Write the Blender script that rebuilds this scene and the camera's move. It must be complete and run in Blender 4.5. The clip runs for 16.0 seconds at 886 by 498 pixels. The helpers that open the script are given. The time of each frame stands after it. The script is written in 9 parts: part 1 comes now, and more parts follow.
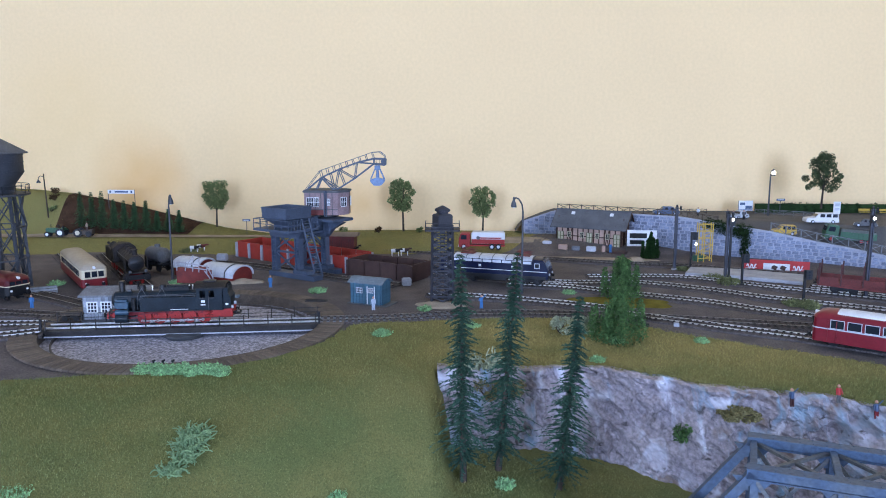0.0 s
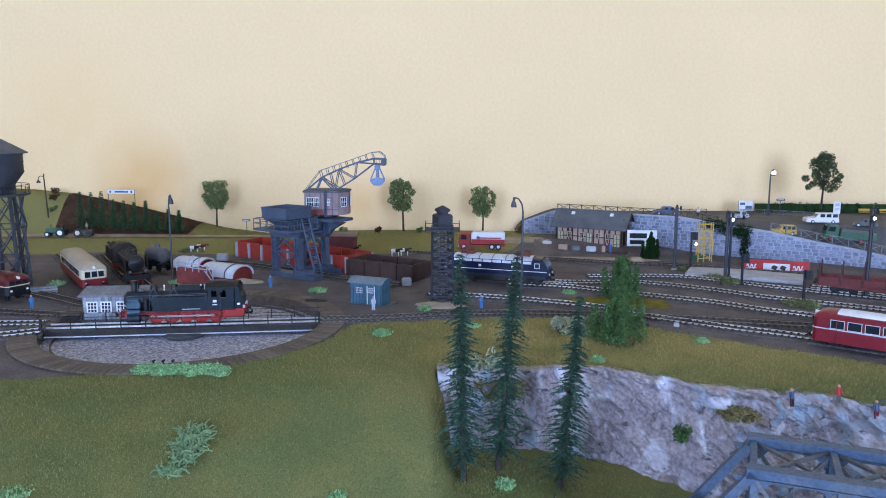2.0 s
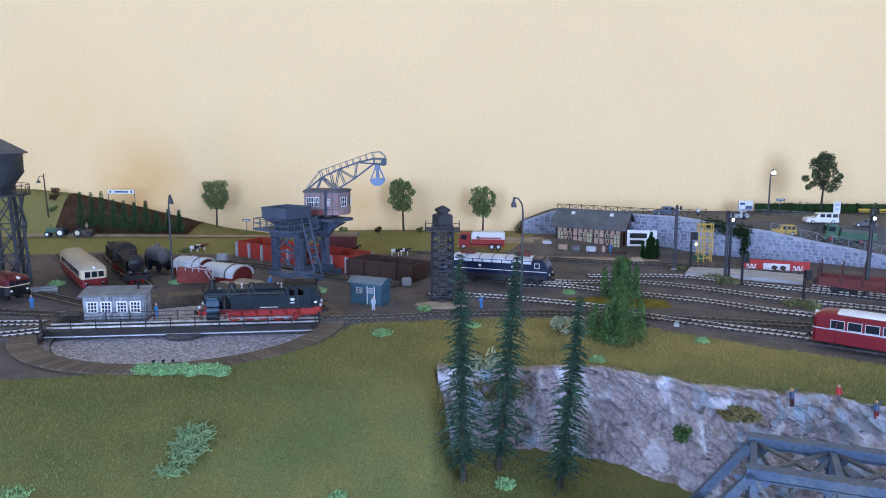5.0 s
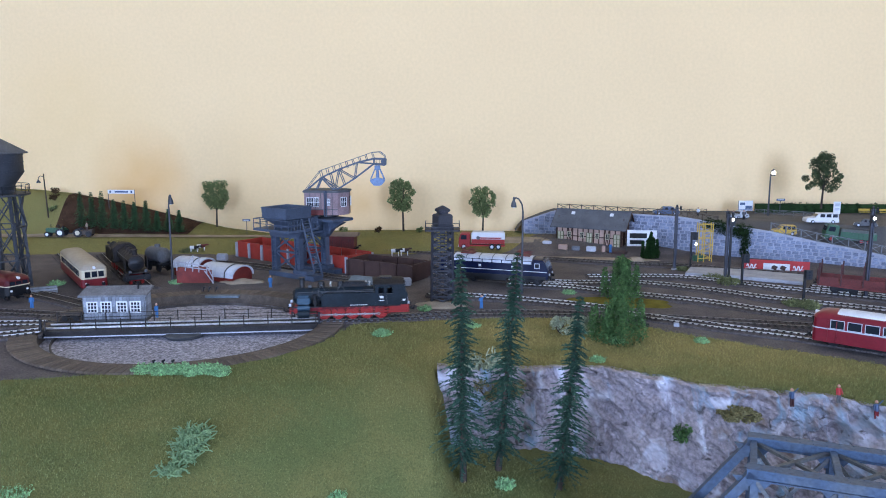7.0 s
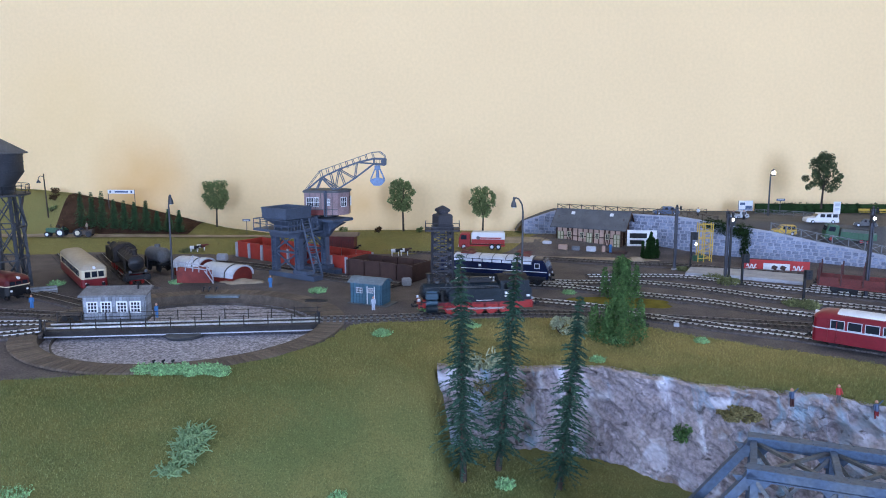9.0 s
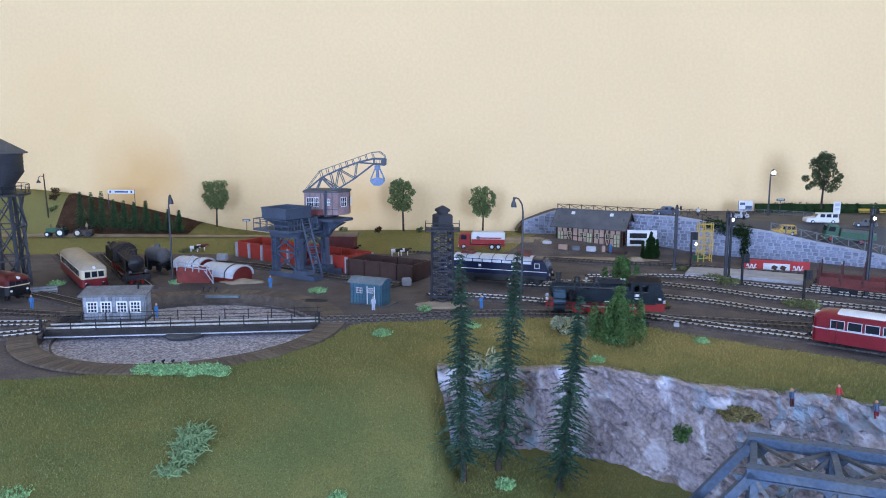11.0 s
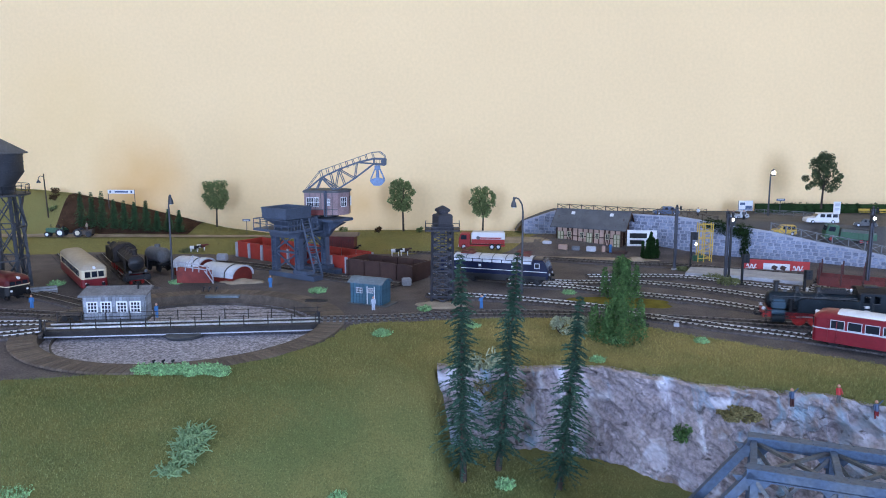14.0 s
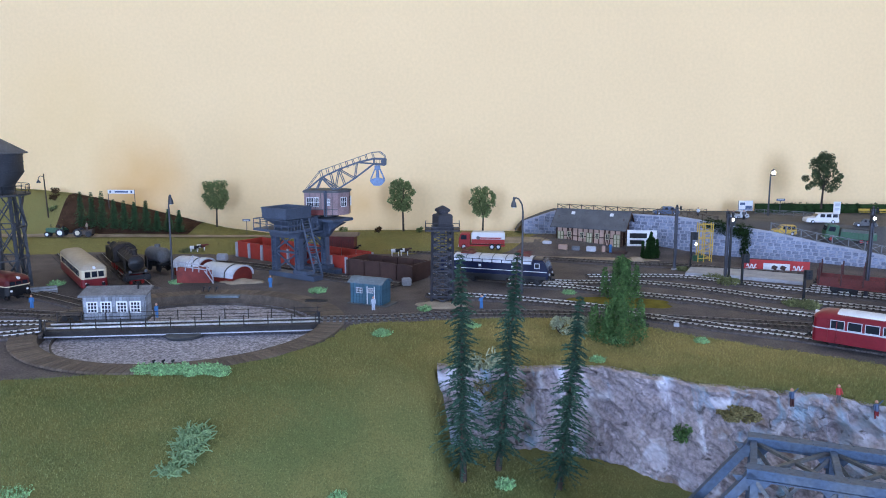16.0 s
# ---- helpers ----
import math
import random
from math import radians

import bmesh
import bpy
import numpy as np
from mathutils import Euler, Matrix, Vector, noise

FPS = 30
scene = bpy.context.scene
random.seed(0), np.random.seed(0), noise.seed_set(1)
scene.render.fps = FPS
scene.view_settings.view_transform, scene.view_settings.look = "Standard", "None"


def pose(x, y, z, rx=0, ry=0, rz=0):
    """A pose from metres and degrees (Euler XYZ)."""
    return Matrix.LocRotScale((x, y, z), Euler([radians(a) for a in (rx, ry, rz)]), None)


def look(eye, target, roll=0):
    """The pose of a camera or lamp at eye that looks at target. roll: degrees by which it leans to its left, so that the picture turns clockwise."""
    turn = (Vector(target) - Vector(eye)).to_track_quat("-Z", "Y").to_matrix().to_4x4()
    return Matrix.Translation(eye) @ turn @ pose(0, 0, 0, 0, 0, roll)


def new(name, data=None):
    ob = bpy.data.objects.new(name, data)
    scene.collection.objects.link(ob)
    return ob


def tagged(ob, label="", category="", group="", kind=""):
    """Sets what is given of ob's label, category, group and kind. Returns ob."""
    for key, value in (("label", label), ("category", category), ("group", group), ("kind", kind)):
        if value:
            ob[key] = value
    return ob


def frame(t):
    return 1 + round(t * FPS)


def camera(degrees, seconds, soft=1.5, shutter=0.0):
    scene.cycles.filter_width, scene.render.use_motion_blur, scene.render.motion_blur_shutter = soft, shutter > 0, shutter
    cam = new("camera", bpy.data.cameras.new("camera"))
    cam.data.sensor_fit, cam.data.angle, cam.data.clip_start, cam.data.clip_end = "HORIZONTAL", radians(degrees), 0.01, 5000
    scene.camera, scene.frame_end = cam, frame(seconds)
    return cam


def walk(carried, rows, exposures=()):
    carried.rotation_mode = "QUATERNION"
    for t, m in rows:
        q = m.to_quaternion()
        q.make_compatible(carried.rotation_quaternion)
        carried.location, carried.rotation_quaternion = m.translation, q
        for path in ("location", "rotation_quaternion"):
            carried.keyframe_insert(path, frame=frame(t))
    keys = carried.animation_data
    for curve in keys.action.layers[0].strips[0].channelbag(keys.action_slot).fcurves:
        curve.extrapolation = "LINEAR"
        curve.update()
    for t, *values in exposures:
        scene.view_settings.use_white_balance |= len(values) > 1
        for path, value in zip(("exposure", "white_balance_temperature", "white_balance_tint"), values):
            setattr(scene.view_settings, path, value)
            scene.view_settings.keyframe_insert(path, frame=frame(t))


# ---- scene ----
cam = camera(60, 16.0, soft=1.0, shutter=0.9)
EYE = pose(0, 0, 0.228, 80.8, 0, 0)
walk(cam, [(0, EYE), (16.0, EYE)])

# ---- light: cool daylight from two windows behind the camera ----
world = bpy.data.worlds.new("sky")
scene.world = world
world.use_nodes = True
sky = world.node_tree.nodes.new("ShaderNodeTexSky")
sky.sky_type, sky.sun_disc = "NISHITA", False
sky.sun_elevation, sky.sun_rotation = radians(40), radians(200)
world.node_tree.nodes["Background"].inputs["Strength"].default_value = 0.1
world.node_tree.links.new(sky.outputs["Color"], world.node_tree.nodes["Background"].inputs["Color"])
scene.view_settings.exposure = 0.25


def window_light(x0, x1, z0, z1, y, power, colour):
    lamp = bpy.data.lights.new("window_daylight", "AREA")
    lamp.shape, lamp.size, lamp.size_y, lamp.energy, lamp.color = "RECTANGLE", x1 - x0, z1 - z0, power, colour
    ob = new("window_daylight", lamp)
    ob.matrix_world = look(((x0 + x1) / 2, y, (z0 + z1) / 2), ((x0 + x1) / 2, y + 1, (z0 + z1) / 2))


WINDOWS = [(-1.95, -1.05, -0.1, 1.2), (0.75, 1.65, -0.1, 1.2)]
ROOM = (-2.6, 2.6, -2.2, 1.60, -1.0, 1.55)
window_light(*WINDOWS[0], ROOM[2] - 0.02, 91, (0.43, 0.585, 1.0))
window_light(*WINDOWS[1], ROOM[2] - 0.02, 98, (0.43, 0.585, 1.0))


# ---- materials ----
def mat(name, colour, rough=0.6, metal=0.0, vary=0.25, scale=60.0, fine=900.0, bump=0.15, second=None, island=0.0, obj=0.0, spec=0.4, emit=0.0):
    """A procedural surface: blotches at one scale, grain at another, relief, and a second colour that shows in patches."""
    m = bpy.data.materials.new(name)
    m.use_nodes = True
    nt = m.node_tree
    n, li = nt.nodes, nt.links
    b = n["Principled BSDF"]
    co = n.new("ShaderNodeTexCoord")
    big, small = n.new("ShaderNodeTexNoise"), n.new("ShaderNodeTexNoise")
    big.inputs["Scale"].default_value, big.inputs["Detail"].default_value = scale, 4
    small.inputs["Scale"].default_value, small.inputs["Detail"].default_value = fine, 3
    for t in (big, small):
        li.new(co.outputs["Object"], t.inputs["Vector"])
    ramp = n.new("ShaderNodeValToRGB")
    dark = [c * (1 - vary) for c in colour]
    light = second if second else [min(1, c * (1 + vary)) for c in colour]
    ramp.color_ramp.elements[0].position, ramp.color_ramp.elements[1].position = 0.32, 0.68
    ramp.color_ramp.elements[0].color, ramp.color_ramp.elements[1].color = (*(colour if second else dark), 1), (*light, 1)
    li.new(big.outputs["Fac"], ramp.inputs["Fac"])
    mul = n.new("ShaderNodeMapRange")
    mul.inputs["From Min"].default_value, mul.inputs["From Max"].default_value = 0.3, 0.7
    mul.inputs["To Min"].default_value, mul.inputs["To Max"].default_value = 1 - vary, 1 + vary
    li.new(small.outputs["Fac"], mul.inputs["Value"])
    value = mul.outputs["Result"]
    for amount, kind in ((island, "island"), (obj, "object")):
        if amount:
            src = n.new("ShaderNodeNewGeometry") if kind == "island" else n.new("ShaderNodeObjectInfo")
            mr, mm = n.new("ShaderNodeMapRange"), n.new("ShaderNodeMath")
            mr.inputs["To Min"].default_value, mr.inputs["To Max"].default_value = 1 - amount, 1 + amount
            li.new(src.outputs["Random Per Island" if kind == "island" else "Random"], mr.inputs["Value"])
            mm.operation = "MULTIPLY"
            li.new(value, mm.inputs[0])
            li.new(mr.outputs["Result"], mm.inputs[1])
            value = mm.outputs["Value"]
    mix = n.new("ShaderNodeVectorMath")
    mix.operation = "MULTIPLY"
    li.new(ramp.outputs["Color"], mix.inputs[0])
    li.new(value, mix.inputs[1])
    li.new(mix.outputs["Vector"], b.inputs["Base Color"])
    b.inputs["Roughness"].default_value, b.inputs["Metallic"].default_value = rough, metal
    b.inputs["Specular IOR Level"].default_value = spec
    if bump:
        bp = n.new("ShaderNodeBump")
        bp.inputs["Strength"].default_value, bp.inputs["Distance"].default_value = bump, 0.001
        li.new(small.outputs["Fac"], bp.inputs["Height"])
        li.new(bp.outputs["Normal"], b.inputs["Normal"])
    if emit:
        b.inputs["Emission Color"].default_value, b.inputs["Emission Strength"].default_value = (1, 0.97, 0.9, 1), emit
    return m


def mul(c, k):
    return tuple(x * k for x in c)


# ---- mesh tools ----
def box(bm, cx, cy, cz, sx, sy, sz, m=None):
    r = bmesh.ops.create_cube(bm, size=1.0, matrix=(m or Matrix()) @ Matrix.Translation((cx, cy, cz)) @ Matrix.Diagonal((sx, sy, sz, 1)))
    return r["verts"]


def bar(bm, p, q, w, h=None):
    """A square bar from p to q."""
    p, q = Vector(p), Vector(q)
    way = q - p
    m = Matrix.Translation((p + q) / 2) @ way.to_track_quat("Z", "Y").to_matrix().to_4x4()
    bmesh.ops.create_cube(bm, size=1.0, matrix=m @ Matrix.Diagonal((w, h or w, way.length, 1)))


def rod(bm, p, q, r, r2=None, seg=10):
    """A round bar or cone from p to q."""
    p, q = Vector(p), Vector(q)
    way = q - p
    m = Matrix.Translation((p + q) / 2) @ way.to_track_quat("Z", "Y").to_matrix().to_4x4()
    bmesh.ops.create_cone(bm, cap_ends=True, segments=seg, radius1=r, radius2=r if r2 is None else r2, depth=way.length, matrix=m)


def ball(bm, p, r, sx=1, sy=1, sz=1, sub=2):
    bmesh.ops.create_icosphere(bm, subdivisions=sub, radius=r, matrix=Matrix.Translation(p) @ Matrix.Diagonal((sx, sy, sz, 1)))


def prism(bm, outline, a, b, axis="x", m=None):
    """An outline of two coordinates drawn out from a to b along an axis."""
    put = {"x": lambda u, v, w: (w, u, v), "y": lambda u, v, w: (u, w, v), "z": lambda u, v, w: (u, v, w)}[axis]
    mm = m or Matrix()
    low = [bm.verts.new(mm @ Vector(put(u, v, a))) for u, v in outline]
    top = [bm.verts.new(mm @ Vector(put(u, v, b))) for u, v in outline]
    n = len(outline)
    for i in range(n):
        bm.faces.new((low[i], low[(i + 1) % n], top[(i + 1) % n], top[i]))
    bm.faces.new(low)
    bm.faces.new(top)


def lathe(bm, profile, seg=24, m=None, caps=True):
    """A profile of (radius, height) turned round z."""
    mm = m or Matrix()
    rings = [[bm.verts.new(mm @ Vector((r * math.cos(a), r * math.sin(a), z))) for a in (2 * math.pi * k / seg for k in range(seg))] for r, z in profile]
    for lo, hi in zip(rings, rings[1:]):
        for k in range(seg):
            bm.faces.new((lo[k], lo[(k + 1) % seg], hi[(k + 1) % seg], hi[k]))
    for ring in (rings[0], rings[-1]) if caps else ():
        bm.faces.new(ring)


def mesh_of(name, bm, material, bevel=0.0, smooth=False):
    bmesh.ops.recalc_face_normals(bm, faces=bm.faces)
    if bevel:
        bmesh.ops.bevel(bm, geom=list(bm.edges), offset=bevel, segments=2, affect="EDGES", clamp_overlap=True)
    me = bpy.data.meshes.new(name)
    bm.to_mesh(me)
    bm.free()
    for mm in material if isinstance(material, (list, tuple)) else [material]:
        me.materials.append(mm)
    if smooth:
        me.shade_smooth()
        me.set_sharp_from_angle(angle=radians(38))
    return me


def part(name, bm, material, parent, label="", bevel=0.0, smooth=False, m=None, placed=False):
    """A mesh under a thing or a part; placed: its numbers are those of the place, not of the thing."""
    ob = new(name, mesh_of(name, bm, material, bevel, smooth))
    ob.parent = parent
    if placed:
        up = parent.matrix_basis
        m = (parent.parent.matrix_basis @ up if parent.parent else up).inverted()
    if m is not None:
        ob.matrix_basis = m
    return tagged(ob, label)


def again(ob, m, parent=None):
    """Another piece on the same mesh."""
    o = new(ob.name.split(".")[0], ob.data)
    o.parent = parent or ob.parent
    o.matrix_basis = m
    return o


def thing(name, m, label, category, group="", kind=""):
    ob = new(name)
    ob.empty_display_size = 0.01
    ob.matrix_basis = m
    return tagged(ob, label, category, group, kind)


def solo(name, bm, material, label, category, group="", kind="", m=None, bevel=0.0, smooth=False):
    ob = new(name, mesh_of(name, bm, material, bevel, smooth))
    if m is not None:
        ob.matrix_basis = m
    return tagged(ob, label, category, group, kind)


def sheet(name, verts, faces, material, label, category, kind, smooth=True):
    me = bpy.data.meshes.new(name)
    me.from_pydata(verts, [], faces)
    for mm in material if isinstance(material, (list, tuple)) else [material]:
        me.materials.append(mm)
    if smooth:
        me.shade_smooth()
    return tagged(new(name, me), label, category, "", kind)


def smoothstep(a, b, x):
    t = min(1.0, max(0.0, (x - a) / (b - a)))
    return t * t * (3 - 2 * t)


def lerp_table(table, x):
    """A value between the rows (x, value) of a table."""
    if x <= table[0][0]:
        return table[0][1]
    for (x0, v0), (x1, v1) in zip(table, table[1:]):
        if x <= x1:
            return v0 + (v1 - v0) * (x - x0) / (x1 - x0)
    return table[-1][1]


def spline(points, step=0.01):
    """Points at even steps along a smooth line through the given ones."""
    pts = [Vector(p).to_3d() for p in points]
    pts = [2 * pts[0] - pts[1]] + pts + [2 * pts[-1] - pts[-2]]
    fine = []
    for a, b, c, d in zip(pts, pts[1:], pts[2:], pts[3:]):
        for k in range(24):
            t = k / 24
            fine.append(0.5 * (2 * b + (c - a) * t + (2 * a - 5 * b + 4 * c - d) * t * t + (3 * b - a - 3 * c + d) * t ** 3))
    fine.append(pts[-2])
    out, need = [fine[0]], step
    for p, q in zip(fine, fine[1:]):
        seg = (q - p).length
        at = 0.0
        while seg - at >= need:
            at += need
            out.append(p.lerp(q, at / seg))
            need = step
        need -= seg - at
    return out


def wall_paint():
    """Cream wall paint with a few old brown stains and paler patches."""
    m = mat("cream_wall_paint", (0.88, 0.64, 0.345), 0.92, vary=0.03, scale=2.2, fine=160, bump=0.1)
    n, li = m.node_tree.nodes, m.node_tree.links
    b = n["Principled BSDF"]
    colour = b.inputs["Base Color"].links[0].from_socket
    co = n.new("ShaderNodeTexCoord")
    for (x, z, rx, rz, paint, amount) in STAINS:
        shift = n.new("ShaderNodeMapping")
        shift.inputs["Location"].default_value = (-x / rx, 0, -z / rz)
        shift.inputs["Scale"].default_value = (1 / rx, 0, 1 / rz)
        ball_, rag, add, mix, scl = n.new("ShaderNodeTexGradient"), n.new("ShaderNodeTexNoise"), n.new("ShaderNodeMath"), n.new("ShaderNodeMix"), n.new("ShaderNodeMath")
        ball_.gradient_type = "SPHERICAL"
        rag.inputs["Scale"].default_value = 9
        li.new(co.outputs["Object"], shift.inputs["Vector"])
        li.new(shift.outputs["Vector"], ball_.inputs["Vector"])
        li.new(co.outputs["Object"], rag.inputs["Vector"])
        add.operation, scl.operation = "MULTIPLY", "MULTIPLY"
        li.new(ball_.outputs["Fac"], add.inputs[0])
        li.new(rag.outputs["Fac"], add.inputs[1])
        li.new(add.outputs["Value"], scl.inputs[0])
        scl.inputs[1].default_value = amount * 2
        scl.use_clamp = True
        mix.data_type = "RGBA"
        mix.inputs[7].default_value = (*paint, 1)
        li.new(scl.outputs["Value"], mix.inputs[0])
        li.new(colour, mix.inputs[6])
        colour = mix.outputs[2]
    li.new(colour, b.inputs["Base Color"])
    return m


STAINS = [(-0.630, 0.095, 0.12, 0.15, (0.68, 0.37, 0.12), 0.95), (-0.760, 0.21, 0.26, 0.24, (0.80, 0.56, 0.26), 0.5),
          (-0.160, 0.062, 0.11, 0.09, (0.70, 0.43, 0.18), 0.75), (-0.40, 0.16, 0.10, 0.16, (0.82, 0.58, 0.29), 0.35)]


def dry_shoulder(m, paint):
    """Sun-dried, golden grass on the level shoulder above the gorge and, thinner, on the far meadow."""
    n, li = m.node_tree.nodes, m.node_tree.links
    mul_node = n["Principled BSDF"].inputs["Base Color"].links[0].from_node
    green = mul_node.inputs[0].links[0].from_socket
    co, sep, rag = n.new("ShaderNodeTexCoord"), n.new("ShaderNodeSeparateXYZ"), n.new("ShaderNodeTexNoise")
    rag.inputs["Scale"].default_value, rag.inputs["Detail"].default_value = 14, 5
    li.new(co.outputs["Object"], sep.inputs["Vector"])
    li.new(co.outputs["Object"], rag.inputs["Vector"])
    masks = []
    for axis, lo, hi in (("X", -0.20, 0.08), ("Y", 0.60, 0.76)):
        mr = n.new("ShaderNodeMapRange")
        mr.interpolation_type = "SMOOTHSTEP"
        mr.inputs["From Min"].default_value, mr.inputs["From Max"].default_value = lo, hi
        li.new(sep.outputs[axis], mr.inputs["Value"])
        masks.append(mr.outputs["Result"])
    patch = n.new("ShaderNodeMapRange")
    patch.inputs["From Min"].default_value, patch.inputs["From Max"].default_value = 0.28, 0.62
    patch.inputs["To Min"].default_value = 0.25
    li.new(rag.outputs["Fac"], patch.inputs["Value"])
    masks.append(patch.outputs["Result"])
    value = masks[0]
    for other in masks[1:]:
        mm = n.new("ShaderNodeMath")
        mm.operation = "MULTIPLY"
        li.new(value, mm.inputs[0])
        li.new(other, mm.inputs[1])
        value = mm.outputs["Value"]
    back, both = n.new("ShaderNodeMapRange"), n.new("ShaderNodeMath")
    back.inputs["From Min"].default_value, back.inputs["From Max"].default_value, back.inputs["To Max"].default_value = 1.25, 1.35, 0.42
    li.new(sep.outputs["Y"], back.inputs["Value"])
    both.operation = "MAXIMUM"
    li.new(value, both.inputs[0])
    li.new(back.outputs["Result"], both.inputs[1])
    value = both.outputs["Value"]
    mix = n.new("ShaderNodeMix")
    mix.data_type = "RGBA"
    mix.inputs[7].default_value = (*paint, 1)
    li.new(value, mix.inputs[0])
    li.new(green, mix.inputs[6])
    li.new(mix.outputs[2], mul_node.inputs[0])


def rock_surface():
    """Painted plaster rock: grey-violet with pale ridges, brown patches and bluish washes."""
    m = mat("painted_plaster_rock", (0.245, 0.215, 0.235), 0.6, vary=0.34, scale=24, fine=300, bump=0.8, second=(0.34, 0.295, 0.30), spec=0.4)
    n, li = m.node_tree.nodes, m.node_tree.links
    b = n["Principled BSDF"]
    colour = b.inputs["Base Color"].links[0].from_socket
    co = n.new("ShaderNodeTexCoord")
    for scale, lo, hi, paint, stretch in ((30, 0.56, 0.74, (0.17, 0.115, 0.08), 0.6), (22, 0.53, 0.68, (0.56, 0.55, 0.60), 1.8), (17, 0.55, 0.72, (0.25, 0.37, 0.47), 2.2), (75, 0.60, 0.70, (0.07, 0.062, 0.06), 0.7)):
        mp, tx, mr, mix = n.new("ShaderNodeMapping"), n.new("ShaderNodeTexNoise"), n.new("ShaderNodeMapRange"), n.new("ShaderNodeMix")
        mp.inputs["Scale"].default_value, mp.inputs["Location"].default_value = (stretch, 1, 1), (scale, lo, hi)
        mp.inputs["Rotation"].default_value = (0, 0.5, 0)
        tx.inputs["Scale"].default_value, tx.inputs["Detail"].default_value, tx.inputs["Distortion"].default_value = scale, 5, 1.2
        mr.inputs["From Min"].default_value, mr.inputs["From Max"].default_value = lo, hi
        mix.data_type = "RGBA"
        mix.inputs[7].default_value = (*paint, 1)
        li.new(co.outputs["Object"], mp.inputs["Vector"])
        li.new(mp.outputs["Vector"], tx.inputs["Vector"])
        li.new(tx.outputs["Fac"], mr.inputs["Value"])
        li.new(mr.outputs["Result"], mix.inputs[0])
        li.new(colour, mix.inputs[6])
        colour = mix.outputs[2]
    li.new(colour, b.inputs["Base Color"])
    return m


# ---- the surfaces of the place ----
M = {}
M["wall"] = wall_paint()
M["plain"] = mat("white_plaster", (0.7, 0.66, 0.58), 0.9, vary=0.03, scale=3, fine=120, bump=0.1)
M["boards"] = mat("room_floor_boards", (0.22, 0.13, 0.07), 0.5, vary=0.2, scale=6, fine=60, bump=0.1)
M["grass"] = mat("scatter_grass", (0.13, 0.15, 0.052), 0.95, vary=0.25, scale=22, fine=700, bump=0.9, second=(0.175, 0.168, 0.058), spec=0.1)
M["soil"] = mat("dark_yard_soil", (0.094, 0.082, 0.080), 0.95, vary=0.42, scale=26, fine=620, bump=1.0, second=(0.150, 0.128, 0.120), spec=0.2)
dry_shoulder(M["grass"], (0.295, 0.240, 0.090))
M["sand"] = mat("pale_sand_path", (0.32, 0.26, 0.19), 0.95, vary=0.2, scale=50, fine=900, bump=0.5, spec=0.1)
M["tilled"] = mat("brown_tilled_soil", (0.055, 0.03, 0.018), 0.95, vary=0.35, scale=60, fine=500, bump=0.9, spec=0.1)
M["rock"] = rock_surface()
M["asphalt"] = mat("grey_asphalt", (0.085, 0.08, 0.075), 0.85, vary=0.2, scale=18, fine=900, bump=0.3, second=(0.12, 0.11, 0.10))
M["rust"] = mat("tarnished_rail_side", (0.095, 0.080, 0.070), 0.55, 0.3, vary=0.35, scale=40, fine=600, bump=0.1)
M["rail"] = mat("worn_steel_rail", (0.82, 0.81, 0.80), 0.33, 1.0, vary=0.25, scale=60, fine=600, bump=0.05)
M["ballast"] = mat("brown_black_ballast", (0.078, 0.068, 0.067), 0.95, vary=0.45, scale=120, fine=650, bump=1.0, second=(0.125, 0.108, 0.102), spec=0.15)
# pale colour stands in for window light glinting off the rail's side
M["railside"] = mat("bright_rail_side", (0.55, 0.545, 0.54), 0.42, 0.9, vary=0.3, scale=60, fine=600, bump=0.05)
M["dullrail"] = mat("dull_rail_head", (0.34, 0.33, 0.32), 0.45, 0.9, vary=0.3, scale=60, fine=600, bump=0.05)
M["chair"] = mat("black_rail_chair", (0.022, 0.019, 0.017), 0.8, vary=0.3, scale=90, fine=900, bump=0.2)
M["palesleeper"] = mat("pale_weathered_sleeper", (0.15, 0.16, 0.185), 0.85, vary=0.3, scale=90, fine=900, bump=0.4, island=0.3)
M["sleeper"] = mat("dark_sleeper", (0.050, 0.040, 0.034), 0.85, vary=0.3, scale=90, fine=900, bump=0.4, island=0.3)
M["gravel"] = mat("grey_pit_gravel", (0.335, 0.325, 0.365), 0.9, vary=0.5, scale=330, fine=520, bump=1.0, spec=0.2)
M["plank"] = mat("weathered_planks", (0.125, 0.098, 0.076), 0.85, vary=0.25, scale=120, fine=900, bump=0.4, obj=0.25)
M["steelblue"] = mat("blue_grey_model_steel", (0.060, 0.080, 0.116), 0.5, vary=0.18, scale=45, fine=500, bump=0.1)
M["bridgeblue"] = mat("bridge_blue_paint", (0.048, 0.088, 0.155), 0.5, vary=0.25, scale=40, fine=400, bump=0.1, second=(0.080, 0.105, 0.135))
M["grey"] = mat("dark_grey_plastic", (0.07, 0.075, 0.08), 0.55, vary=0.2, scale=60, fine=700, bump=0.1)
M["black"] = mat("black_enamel", (0.010, 0.0105, 0.012), 0.45, vary=0.25, scale=80, fine=500, bump=0.05, spec=0.3)
M["sooty"] = mat("sooty_weathered_grey", (0.017, 0.017, 0.017), 0.6, vary=0.4, scale=60, fine=500, bump=0.15, second=(0.034, 0.026, 0.022), spec=0.12)
M["locoblue"] = mat("blue_black_boiler_paint", (0.010, 0.017, 0.023), 0.42, vary=0.25, scale=60, fine=500, bump=0.04, spec=0.22)
